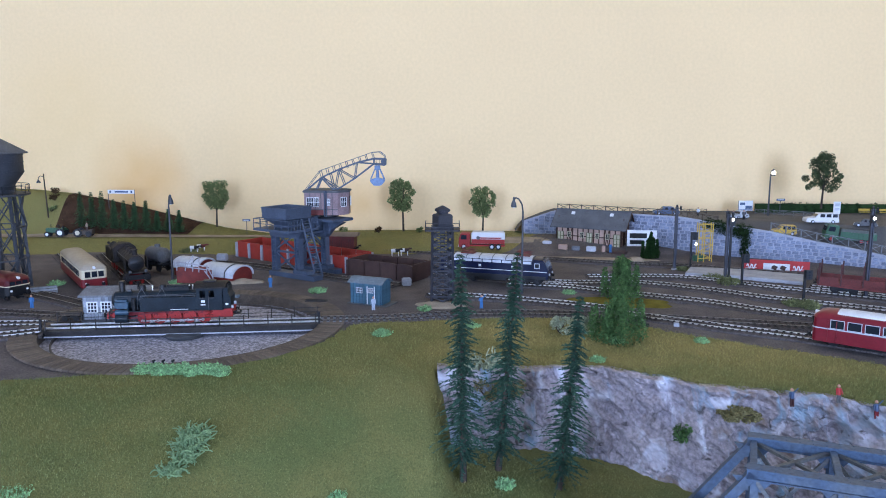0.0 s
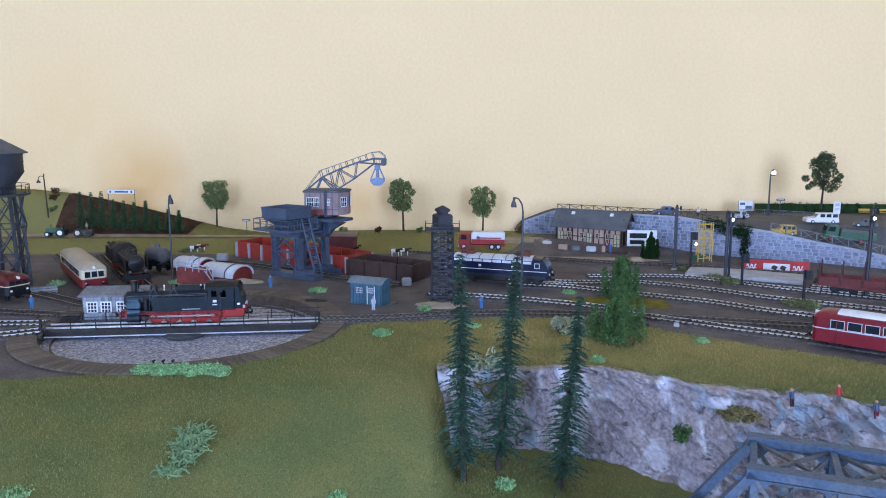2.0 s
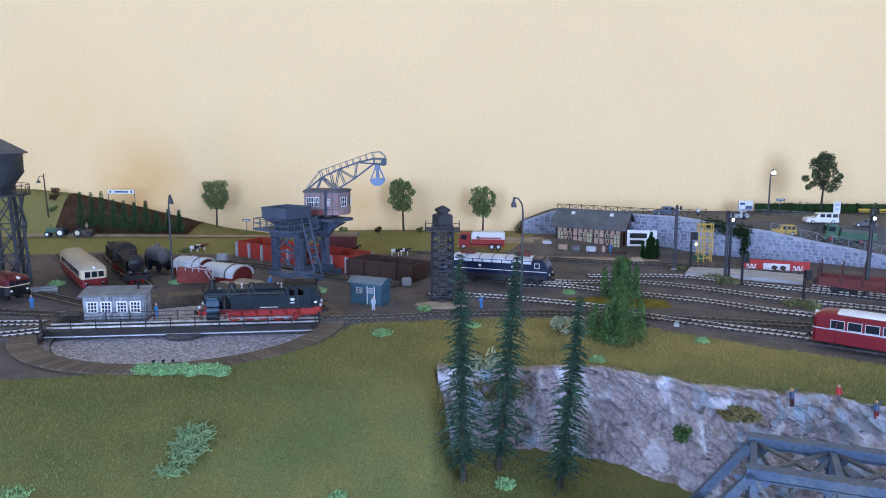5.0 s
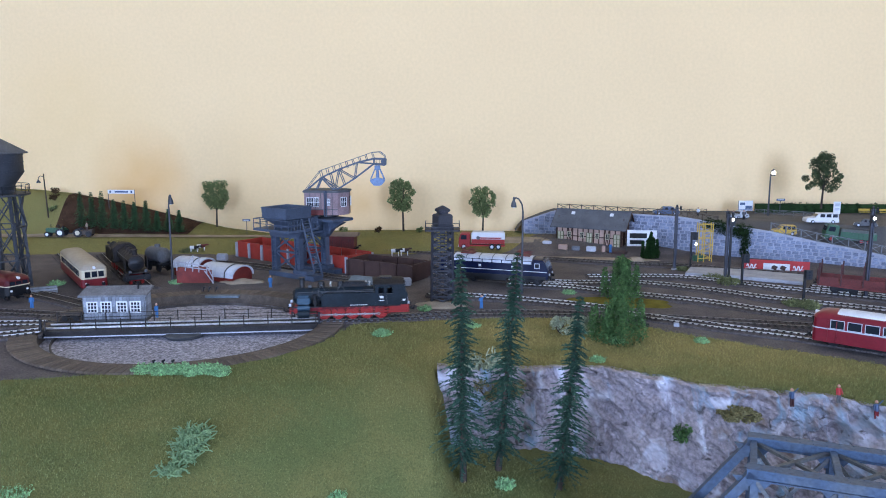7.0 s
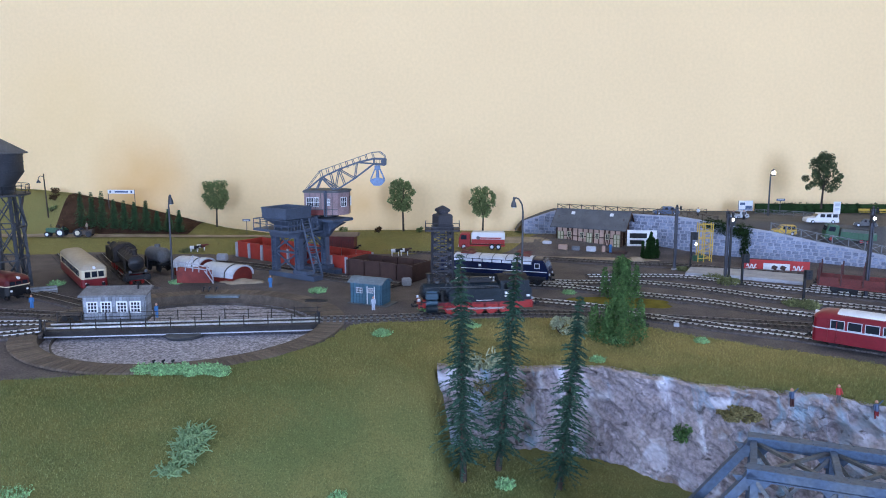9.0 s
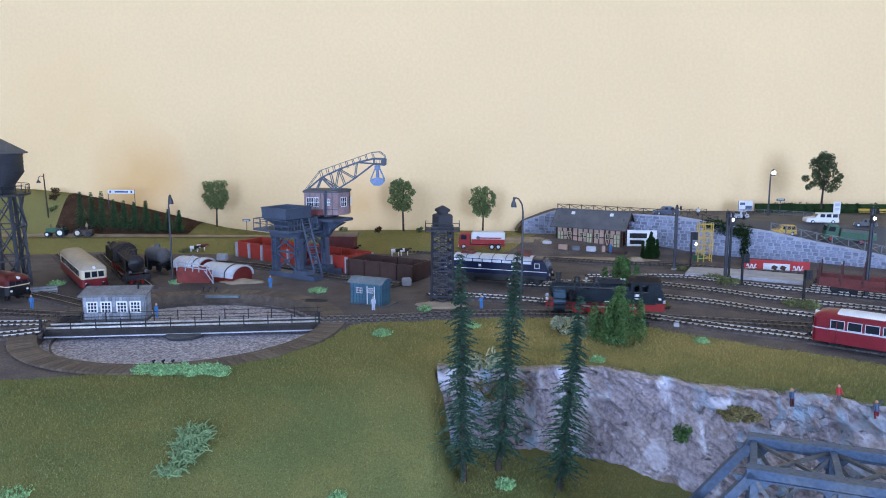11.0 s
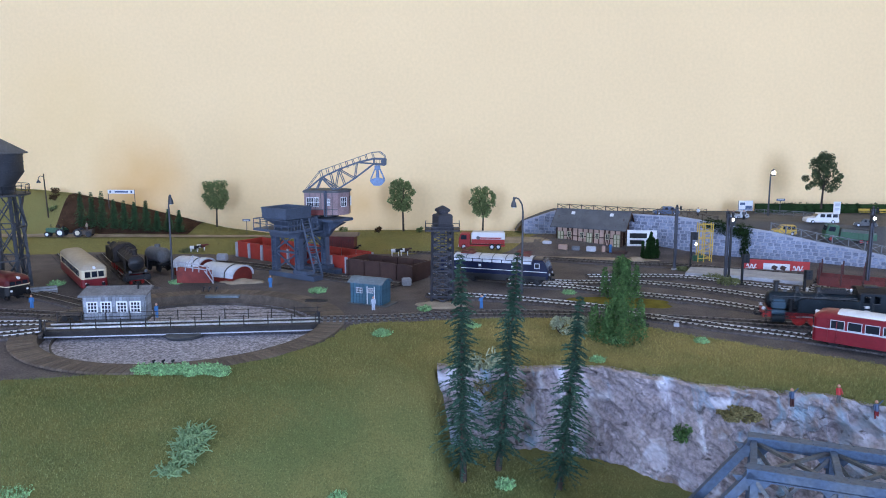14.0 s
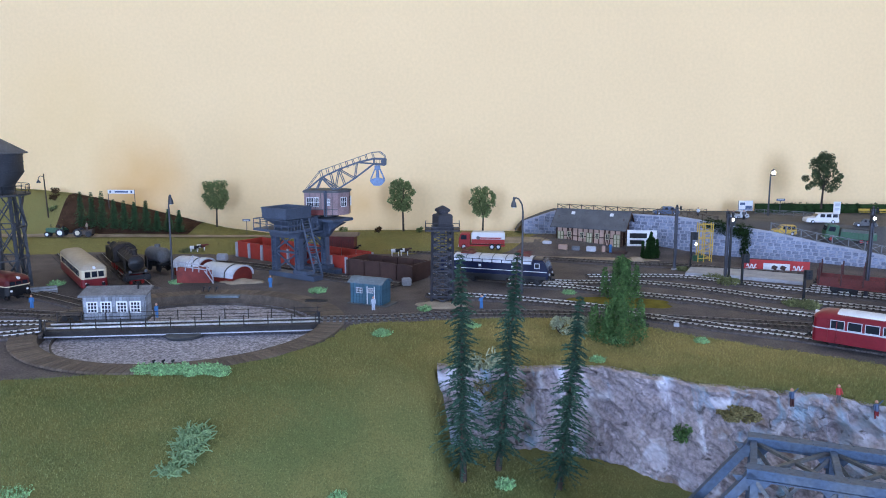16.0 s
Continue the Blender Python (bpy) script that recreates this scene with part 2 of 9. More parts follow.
M["red"] = mat("signal_red_plastic", (0.30, 0.016, 0.013), 0.45, vary=0.15, scale=60, fine=500, bump=0.05)
M["wine"] = mat("wine_red_paint", (0.16, 0.010, 0.014), 0.38, vary=0.12, scale=50, fine=500, bump=0.04)
M["darkwine"] = mat("dark_glossy_wine_paint", (0.085, 0.008, 0.010), 0.3, vary=0.15, scale=50, fine=500, bump=0.03)
M["oxide"] = mat("oxide_red_wagon_paint", (0.125, 0.023, 0.019), 0.6, vary=0.25, scale=60, fine=600, bump=0.1)
M["brickred"] = mat("red_shed_plastic", (0.17, 0.022, 0.016), 0.6, vary=0.2, scale=90, fine=700, bump=0.3)
M["brown"] = mat("brown_plastic", (0.055, 0.028, 0.022), 0.6, vary=0.2, scale=60, fine=700, bump=0.15)
M["cream"] = mat("cream_coach_paint", (0.60, 0.52, 0.36), 0.4, vary=0.08, scale=60, fine=500, bump=0.03)
M["tan"] = mat("tan_coach_roof", (0.34, 0.29, 0.22), 0.55, vary=0.12, scale=60, fine=500, bump=0.05)
M["white"] = mat("white_plastic", (0.72, 0.73, 0.74), 0.5, vary=0.08, scale=70, fine=500, bump=0.05)
M["silver"] = mat("pale_grey_roof", (0.50, 0.53, 0.58), 0.45, vary=0.12, scale=70, fine=500, bump=0.05)
M["navy"] = mat("navy_loco_paint", (0.004, 0.0085, 0.032), 0.25, vary=0.12, scale=60, fine=500, bump=0.03, spec=0.35)
M["glass"] = mat("dark_window_glass", (0.015, 0.02, 0.028), 0.12, vary=0.1, scale=60, fine=300, bump=0.0, spec=0.6)
M["blueplank"] = mat("blue_hut_boards", (0.043, 0.110, 0.155), 0.7, vary=0.2, scale=80, fine=700, bump=0.2, obj=0.15)
M["greyplank"] = mat("grey_weathered_boards", (0.23, 0.25, 0.28), 0.8, vary=0.3, scale=110, fine=900, bump=0.3, obj=0.35)
M["slate"] = mat("slate_grey_roof", (0.095, 0.10, 0.11), 0.75, vary=0.18, scale=60, fine=500, bump=0.3)
M["pink"] = mat("pinkish_infill_plaster", (0.42, 0.29, 0.23), 0.85, vary=0.12, scale=70, fine=700, bump=0.2)
M["timber"] = mat("dark_brown_timber", (0.05, 0.024, 0.014), 0.8, vary=0.25, scale=80, fine=600, bump=0.2)
M["stone"] = mat("blue_grey_wall_stone", (0.215, 0.245, 0.325), 0.85, vary=0.25, scale=60, fine=500, bump=0.6, obj=0.28)
M["mortar"] = mat("pale_mortar", (0.37, 0.39, 0.46), 0.9, vary=0.12, scale=80, fine=700, bump=0.3)
M["leaf"] = mat("dull_green_foliage", (0.150, 0.190, 0.074), 0.9, vary=0.3, scale=90, fine=700, bump=0.4, island=0.45, spec=0.1)
M["darkleaf"] = mat("dark_green_foliage", (0.065, 0.085, 0.038), 0.9, vary=0.3, scale=90, fine=700, bump=0.4, island=0.45, spec=0.1)
M["fir"] = mat("dark_green_needles", (0.045, 0.098, 0.066), 0.9, vary=0.3, scale=60, fine=600, bump=0.4, island=0.45, spec=0.1)
M["conifer"] = mat("fresh_green_conifer", (0.070, 0.135, 0.045), 0.9, vary=0.3, scale=80, fine=600, bump=0.4, island=0.4, spec=0.1)
M["stairgrey"] = mat("pale_grey_stair_paint", (0.34, 0.34, 0.37), 0.6, vary=0.1, scale=60, fine=500, bump=0.05)
M["tuft"] = mat("bright_green_tuft", (0.25, 0.44, 0.20), 0.85, vary=0.3, scale=90, fine=500, bump=0.2, island=0.45, spec=0.15)
M["palebush"] = mat("pale_olive_lichen", (0.33, 0.37, 0.25), 0.95, vary=0.3, scale=90, fine=700, bump=0.6, island=0.35, spec=0.1)
M["bark"] = mat("dark_bark", (0.05, 0.036, 0.026), 0.9, vary=0.3, scale=120, fine=900, bump=0.6)
M["blades"] = mat("static_grass_fibre", (0.150, 0.180, 0.068), 0.95, vary=0.3, scale=11, fine=400, bump=0.0, second=(0.20, 0.20, 0.074), island=0.42, spec=0.05)
dry_shoulder(M["blades"], (0.335, 0.275, 0.100))
M["yellow"] = mat("yellow_paint", (0.55, 0.36, 0.05), 0.5, vary=0.1, scale=60, fine=500, bump=0.05)
M["green"] = mat("green_vehicle_paint", (0.020, 0.085, 0.038), 0.45, vary=0.12, scale=60, fine=500, bump=0.03)
M["carblue"] = mat("blue_car_paint", (0.05, 0.085, 0.16), 0.35, vary=0.12, scale=60, fine=500, bump=0.03)
M["blueboiler"] = mat("bright_blue_overall", (0.04, 0.15, 0.34), 0.7, vary=0.1, scale=90, fine=500, bump=0.1)
M["skin"] = mat("figure_pink_plastic", (0.5, 0.28, 0.2), 0.6, vary=0.05, bump=0.0)
M["lamp_on"] = mat("lit_lamp_bulb", (1, 1, 1), 0.4, vary=0.0, bump=0.0, emit=14.0)
M["grab"] = mat("pale_blue_grab_steel", (0.13, 0.20, 0.33), 0.45, vary=0.15, scale=80, fine=500, bump=0.08)


# ---- the room ----
X0, X1, Y0, Y1, Z0, Z1 = ROOM


def slab(name, x0, x1, y0, y1, z0, z1, material, label, category):
    bm = bmesh.new()
    box(bm, (x0 + x1) / 2, (y0 + y1) / 2, (z0 + z1) / 2, x1 - x0, y1 - y0, z1 - z0)
    return solo(name, bm, material, label, category, kind="structure")


def window_wall():
    wall = thing("wall_south", Matrix(), "white plastered room wall with two window openings", "wall", kind="structure")
    spans = [X0] + [v for w in WINDOWS for v in w[:2]] + [X1]
    for a, b in zip(spans[::2], spans[1::2]):
        bm = bmesh.new()
        box(bm, (a + b) / 2, Y0 - 0.1, (Z0 + Z1) / 2, b - a, 0.2, Z1 - Z0)
        part("wall_pier", bm, M["plain"], wall)
    for a, b, c, d in WINDOWS:
        for lo, hi in ((Z0, c), (d, Z1)):
            bm = bmesh.new()
            box(bm, (a + b) / 2, Y0 - 0.1, (lo + hi) / 2, b - a, 0.2, hi - lo)
            part("wall_panel", bm, M["plain"], wall)


slab("wall_north", X0 - 0.1, X1 + 0.1, Y1, Y1 + 0.1, Z0, Z1, M["wall"], "cream painted room wall with faint stains", "wall")
slab("wall_west", X0 - 0.1, X0, Y0, Y1, Z0, Z1, M["plain"], "plain white plastered room wall", "wall")
slab("wall_east", X1, X1 + 0.1, Y0, Y1, Z0, Z1, M["plain"], "plain white plastered room wall", "wall")
slab("ceiling", X0 - 0.1, X1 + 0.1, Y0 - 0.2, Y1 + 0.1, Z1, Z1 + 0.1, M["plain"], "plain white room ceiling", "ceiling")
slab("floor", X0 - 0.1, X1 + 0.1, Y0 - 0.2, Y1 + 0.1, Z0 - 0.1, Z0, M["boards"], "brown wooden room floor", "floor")
window_wall()
slab("layout_front", -1.45, 1.45, 0.352, 0.36, Z0, -0.10, M["boards"], "plain brown board front of the layout table", "table front")
slab("layout_side", -1.458, -1.45, 0.352, 1.598, Z0, 0.0, M["boards"], "plain brown board side of the layout table", "table side")
slab("layout_side", 1.45, 1.458, 0.352, 1.598, Z0, 0.0, M["boards"], "plain brown board side of the layout table", "table side")

# ---- the land ----
LAWN_EDGE = [(-0.5228, 0.6265), (-0.398, 0.6615), (-0.3503, 0.6677), (-0.3007, 0.6837), (-0.224, 0.7073), (-0.1841, 0.7215), (-0.1513, 0.7516), (-0.1237, 0.7971), (-0.1035, 0.8582), (-0.0554, 0.871), (0.0107, 0.8815), (0.0781, 0.8896), (0.1459, 0.8923), (0.208, 0.8684), (0.2604, 0.8243), (0.3096, 0.7885), (0.3549, 0.7555), (0.4241, 0.7073), (0.5382, 0.6265)]
CLIFF_TOP = [(-0.0049, 0.7055), (0.0086, 0.7004), (0.062, 0.6987), (0.1163, 0.7038), (0.1586, 0.7004), (0.1764, 0.6853), (0.2084, 0.6692), (0.2275, 0.6494), (0.2552, 0.6435), (0.2983, 0.6293), (0.3329, 0.621), (0.36, 0.5948), (0.4275, 0.5419)]
HILL = [(-1.3861, 0.1021), (-0.9181, 0.0986), (-0.8482, 0.0951), (-0.7668, 0.0869), (-0.6974, 0.0728), (-0.6279, 0.0574), (-0.5351, 0.0338), (-0.4535, 0.0147), (-0.3594, 0.0028), (-0.2174, 0.0088), (-0.0992, 0.01), (0.1371, 0.0076), (0.2553, 0.0052)]


GORGE = [(-0.03, -0.068), (0.06, -0.072), (0.15, -0.084), (0.21, -0.092), (0.30, -0.12), (0.45, -0.16)]


def lawn_edge(x):
    return lerp_table(LAWN_EDGE, x)


def cliff_line(x):
    return lerp_table(CLIFF_TOP, x) if x > CLIFF_TOP[0][0] else None


def meadow(x, y):
    """The land behind the yard: a meadow that rises to a path, and a hill against the wall."""
    base = 0.0145 * smoothstep(1.33, 1.45, y)
    top = lerp_table(HILL, x)
    return base + (top - 0.0145) * smoothstep(1.475, 1.575, y)


def lawn(x, y):
    """The slope in front of the yard; it falls more steeply towards the gorge."""
    e = lawn_edge(x)
    back = max(0.0, e - y)
    brow = lerp_table([(-0.30, 0.58), (-0.15, 0.64), (0.0, 0.70)], x)
    steep = lerp_table([(-0.25, 0.26), (-0.02, 0.75)], x)
    u = max(0.0, brow + 0.05 - y)
    return max(-0.125, -(0.03 * back + steep * (u * u / 0.28 if u < 0.14 else u - 0.07)))


def land(x, y):
    if y > 1.3:
        return meadow(x, y) - (0.003 if y < yard_back(x) - 0.006 else 0.0)
    e = lawn_edge(x)
    if y > e:
        return -0.003 if y > e + 0.006 else 0.0005
    z = lawn(x, y) + 0.001 + 0.0018 * noise.noise(Vector((x, y, 0)) * 22)
    if x > CLIFF_TOP[0][0] - 0.03:
        c = cliff_line(max(x, CLIFF_TOP[0][0] + 1e-6))
        low = lerp_table(GORGE, x) - 0.10 * (c - y)
        k = smoothstep(CLIFF_TOP[0][0], CLIFF_TOP[0][0] + 0.014, x)
        gorge = low if y < c + 0.014 else -0.01 * (e - y) + 0.0012 * noise.noise(Vector((x, y, 0)) * 22)
        z = z + (gorge - z) * k
    return z


def build_land():
    def in_pit(x, y):
        return math.hypot(x - TABLE[0], y - TABLE[1]) < PIT_R + 0.014
    nx, ny = 330, 190
    xs = [-1.45 + 2.9 * i / nx for i in range(nx + 1)]
    ys = [0.36 + 1.238 * (j / ny) for j in range(ny + 1)]
    verts = [(x, y, land(x, y)) for y in ys for x in xs]
    faces = []
    for j in range(ny):
        for i in range(nx):
            a = j * (nx + 1) + i
            x, y = xs[i] + 0.004, ys[j] + 0.004
            if not in_pit(x, y):
                faces.append((a, a + 1, a + nx + 2, a + nx + 1))
    sheet("ground", verts, faces, M["grass"], "olive green scatter grass over the layout's land", "ground", "structure")


def yard_back(x):
    return 1.352 + 0.012 * noise.noise(Vector((x * 9, 0, 4))) + 0.17 * smoothstep(0.10, 0.22, x)


def build_yard():
    """The dark soil of the station yard, level with the sleepers, with a hole for the pit."""
    nx, ny = 420, 150
    verts, faces, index = [], [], {}

    def vert(i, j):
        if (i, j) not in index:
            x = -1.45 + 2.9 * i / nx
            lo, hi = lawn_edge(x) - 0.002, yard_back(x)
            y = lo + (hi - lo) * (j / ny)
            lump = 0.0009 * noise.noise(Vector((x, y, 0)) * 60)
            d = math.hypot(x - TABLE[0], y - TABLE[1])
            index[(i, j)] = len(verts)
            verts.append((x, y, 0.0 + (lump if d > PIT_R + 0.03 else -0.0008) + max(0.0, meadow(x, y)) + (0.0015 if y > 1.352 else 0) - (0.003 if j in (0, ny) else 0)))
        return index[(i, j)]

    for j in range(ny):
        for i in range(nx):
            x = -1.45 + 2.9 * (i + 0.5) / nx
            lo = lawn_edge(x)
            y = lo + (yard_back(x) - lo) * ((j + 0.5) / ny)
            if math.hypot(x - TABLE[0], y - TABLE[1]) > PIT_R + 0.004:
                faces.append((vert(i, j), vert(i + 1, j), vert(i + 1, j + 1), vert(i, j + 1)))
    sheet("yard_ground", verts, faces, M["soil"], "dark brown soil and ballast of the station yard", "yard ground", "structure")


TABLE = (-0.2960, 0.8605)
PIT_R = 0.1535
build_land()
build_yard()


# ---- the rock face of the gorge ----
def build_cliff():
    xs = [CLIFF_TOP[0][0] + 0.46 * i / 340 for i in range(341)]
    rows = 90
    verts, faces = [], []
    for j in range(rows + 1):
        v = max(0, j - 1) / (rows - 1)
        for x in xs:
            c = cliff_line(x + 1e-6)
            level = -0.01 * (lawn_edge(x) - c)
            depth = 0.02 - lerp_table(GORGE, x)
            z = level + 0.001 - depth * v
            strata = abs(noise.noise(Vector((x * 30 + z * 14, z * 46, 1.3))))
            crag = noise.fractal(Vector((x * 55, z * 70, 7.7)), 1.0, 2.0, 4)
            crack = noise.ridged_multi_fractal(Vector((x * 42 + z * 20, z * 36, 3.1)), 0.9, 2.2, 4, 1.0, 2.0)
            y = c + 0.009 - 0.020 * v - 0.012 * strata - 0.007 * crag - 0.0065 * crack
            if j == 0:
                y, z = c + 0.024, level - 0.002
            if j == 1:
                y, z = c + 0.002, level + 0.0015 + 0.003 * noise.noise(Vector((x * 70, 2.0, 0))) + 0.002 * noise.noise(Vector((x * 260, 5.0, 0)))
            verts.append((x + 0.003 * noise.noise(Vector((x, c, z)) * 60), y, z))
    n = len(xs)
    for j in range(rows):
        for i in range(n - 1):
            a = j * n + i
            faces.append((a, a + 1, a + n + 1, a + n))
    sheet("rock_cliff", verts, faces, M["rock"], "grey and violet craggy plaster rock face below the lawn", "cliff", "structure", smooth=False)


build_cliff()


# ---- the railway ----
def sweep(bm, line, off, w, z0, z1, side=0):
    """A bar along a line, off to one side of it."""
    rings = []
    for i, p in enumerate(line):
        t = (line[min(i + 1, len(line) - 1)] - line[max(i - 1, 0)]).normalized()
        s = Vector((t.y, -t.x, 0))
        rings.append([bm.verts.new((p.x + s.x * o, p.y + s.y * o, p.z + z)) for o, z in ((off - w / 2, z0), (off + w / 2, z0), (off + w / 2, z1), (off - w / 2, z1))])
    for a, b in zip(rings, rings[1:]):
        for k in range(4):
            bm.faces.new((a[k], a[(k + 1) % 4], b[(k + 1) % 4], b[k])).material_index = 0 if k == 2 else side
    bm.faces.new(rings[0])
    bm.faces.new(rings[-1])


def track(points, label="model railway track with steel rails on dark sleepers", bright=True, wood="sleeper"):
    """Two rails held by black chairs on sleepers; bright: paler rails, the windows' glint put into their colour."""
    line = spline(points, 0.0072)
    t = thing("railway_track", Matrix(), label, "railway track", "tracks of the yard", "structure")
    for off in (-0.00825, 0.00825):
        bm = bmesh.new()
        sweep(bm, line, off, 0.0010, 0.0028, 0.0042, 1)
        part("rail", bm, [M["rail"], M["railside"]] if bright else [M["dullrail"], M["rust"]], t)
    bm = bmesh.new()
    sweep(bm, line, 0.0, 0.036, -0.002, 0.0022)
    part("ballast_bed", bm, M["ballast"], t)
    bm, chairs = bmesh.new(), bmesh.new()
    for i, p in enumerate(line):
        q, o = line[min(i + 1, len(line) - 1)], line[max(i - 1, 0)]
        m = Matrix.Translation((p.x, p.y, 0.0015)) @ Matrix.Rotation(math.atan2((q - o).y, (q - o).x), 4, "Z")
        box(bm, 0, 0, 0, 0.0032, 0.029, 0.0026, m)
        for off in (-0.00825, 0.00825):
            box(chairs, 0, off, 0.0016, 0.0027, 0.0029, 0.0018, m)
    tagged(part("sleepers", bm, M[wood], t), kind="stuff")
    tagged(part("rail_chairs", chairs, M["chair"], t), kind="stuff")
    return t


LOCO_LINE = [(-0.4609, 0.8425), (-0.2960, 0.8605), (-0.1449, 0.8765), (-0.0564, 0.8874), (0.0109, 0.9027), (0.0797, 0.9084), (0.1479, 0.9055), (0.2141, 0.8957), (0.2777, 0.882), (0.3385, 0.8661), (0.4206, 0.8457), (0.4915, 0.8262), (0.6579, 0.7746)]
TRACKS = [
    LOCO_LINE[4:],
    [(0.2098, 0.9061), (0.2405, 0.8923), (0.2746, 0.871), (0.3275, 0.8361), (0.3785, 0.8082), (0.423, 0.7758), (0.4516, 0.7555), (0.5256, 0.7038)],
    [(-0.0184, 1.0189), (0.0423, 1.0016), (0.0864, 0.9882), (0.1564, 0.9593), (0.2021, 0.9349), (0.2379, 0.9089)],
    [(0.0947, 1.086), (0.1727, 1.0627), (0.2433, 1.0224), (0.3407, 0.9687), (0.395, 0.9232), (0.4431, 0.8923), (0.5003, 0.8409), (0.5766, 0.7758)],
    [(-0.13, 1.2045), (0.0137, 1.1445), (0.1694, 1.094), (0.2835, 1.09), (0.3662, 1.044), (0.4245, 0.9949), (0.4823, 0.9593), (0.5472, 0.9232), (0.6369, 0.8608)],
    [(0.2182, 1.1358), (0.3376, 1.1358), (0.3901, 1.1145), (0.441, 1.0743), (0.5025, 1.0331), (0.5824, 0.9849), (0.6791, 0.9203)],
    [(0.5178, 1.0589), (0.5978, 1.0119), (0.6959, 0.9439)],
    [(-0.2342, 1.4012), (-0.0244, 1.3632), (0.1611, 1.2984), (0.2956, 1.2498), (0.3829, 1.2292), (0.4603, 1.1901), (0.5462, 1.1445)],
    [(-0.4452, 1.2718), (-0.325, 1.238), (-0.212, 1.166), (-0.138, 1.116), (-0.062, 1.070)],
    [(-0.6314, 0.8458), (-0.5087, 0.8557), (-0.4555, 0.8582)],
    [(-0.5814, 0.7758), (-0.4817, 0.8082), (-0.4406, 0.829)],
    [(-0.7016, 0.9439), (-0.5423, 0.9145), (-0.4431, 0.895)],
    [(-0.754, 1.1104), (-0.5787, 1.0331), (-0.4449, 0.9439)],
    [(-0.6721, 1.3389), (-0.5926, 1.2192), (-0.4628, 1.0259)],
    [(-0.5941, 1.3389), (-0.5265, 1.2292), (-0.4116, 1.0477)],
]
for row in TRACKS:
    track(row, bright=row[-1][0] > 0 and 0.75 < row[1][1] < 1.16 and row is not TRACKS[0] or row[0][1] < 0.86)
track([(-0.142, 0.8770)] + LOCO_LINE[3:5], "model railway track with dull rails on pale weathered sleepers", False, "palesleeper")


M["deckdark"] = mat("dark_bridge_planks", (0.030, 0.027, 0.026), 0.8, vary=0.3, scale=90, fine=600, bump=0.3)


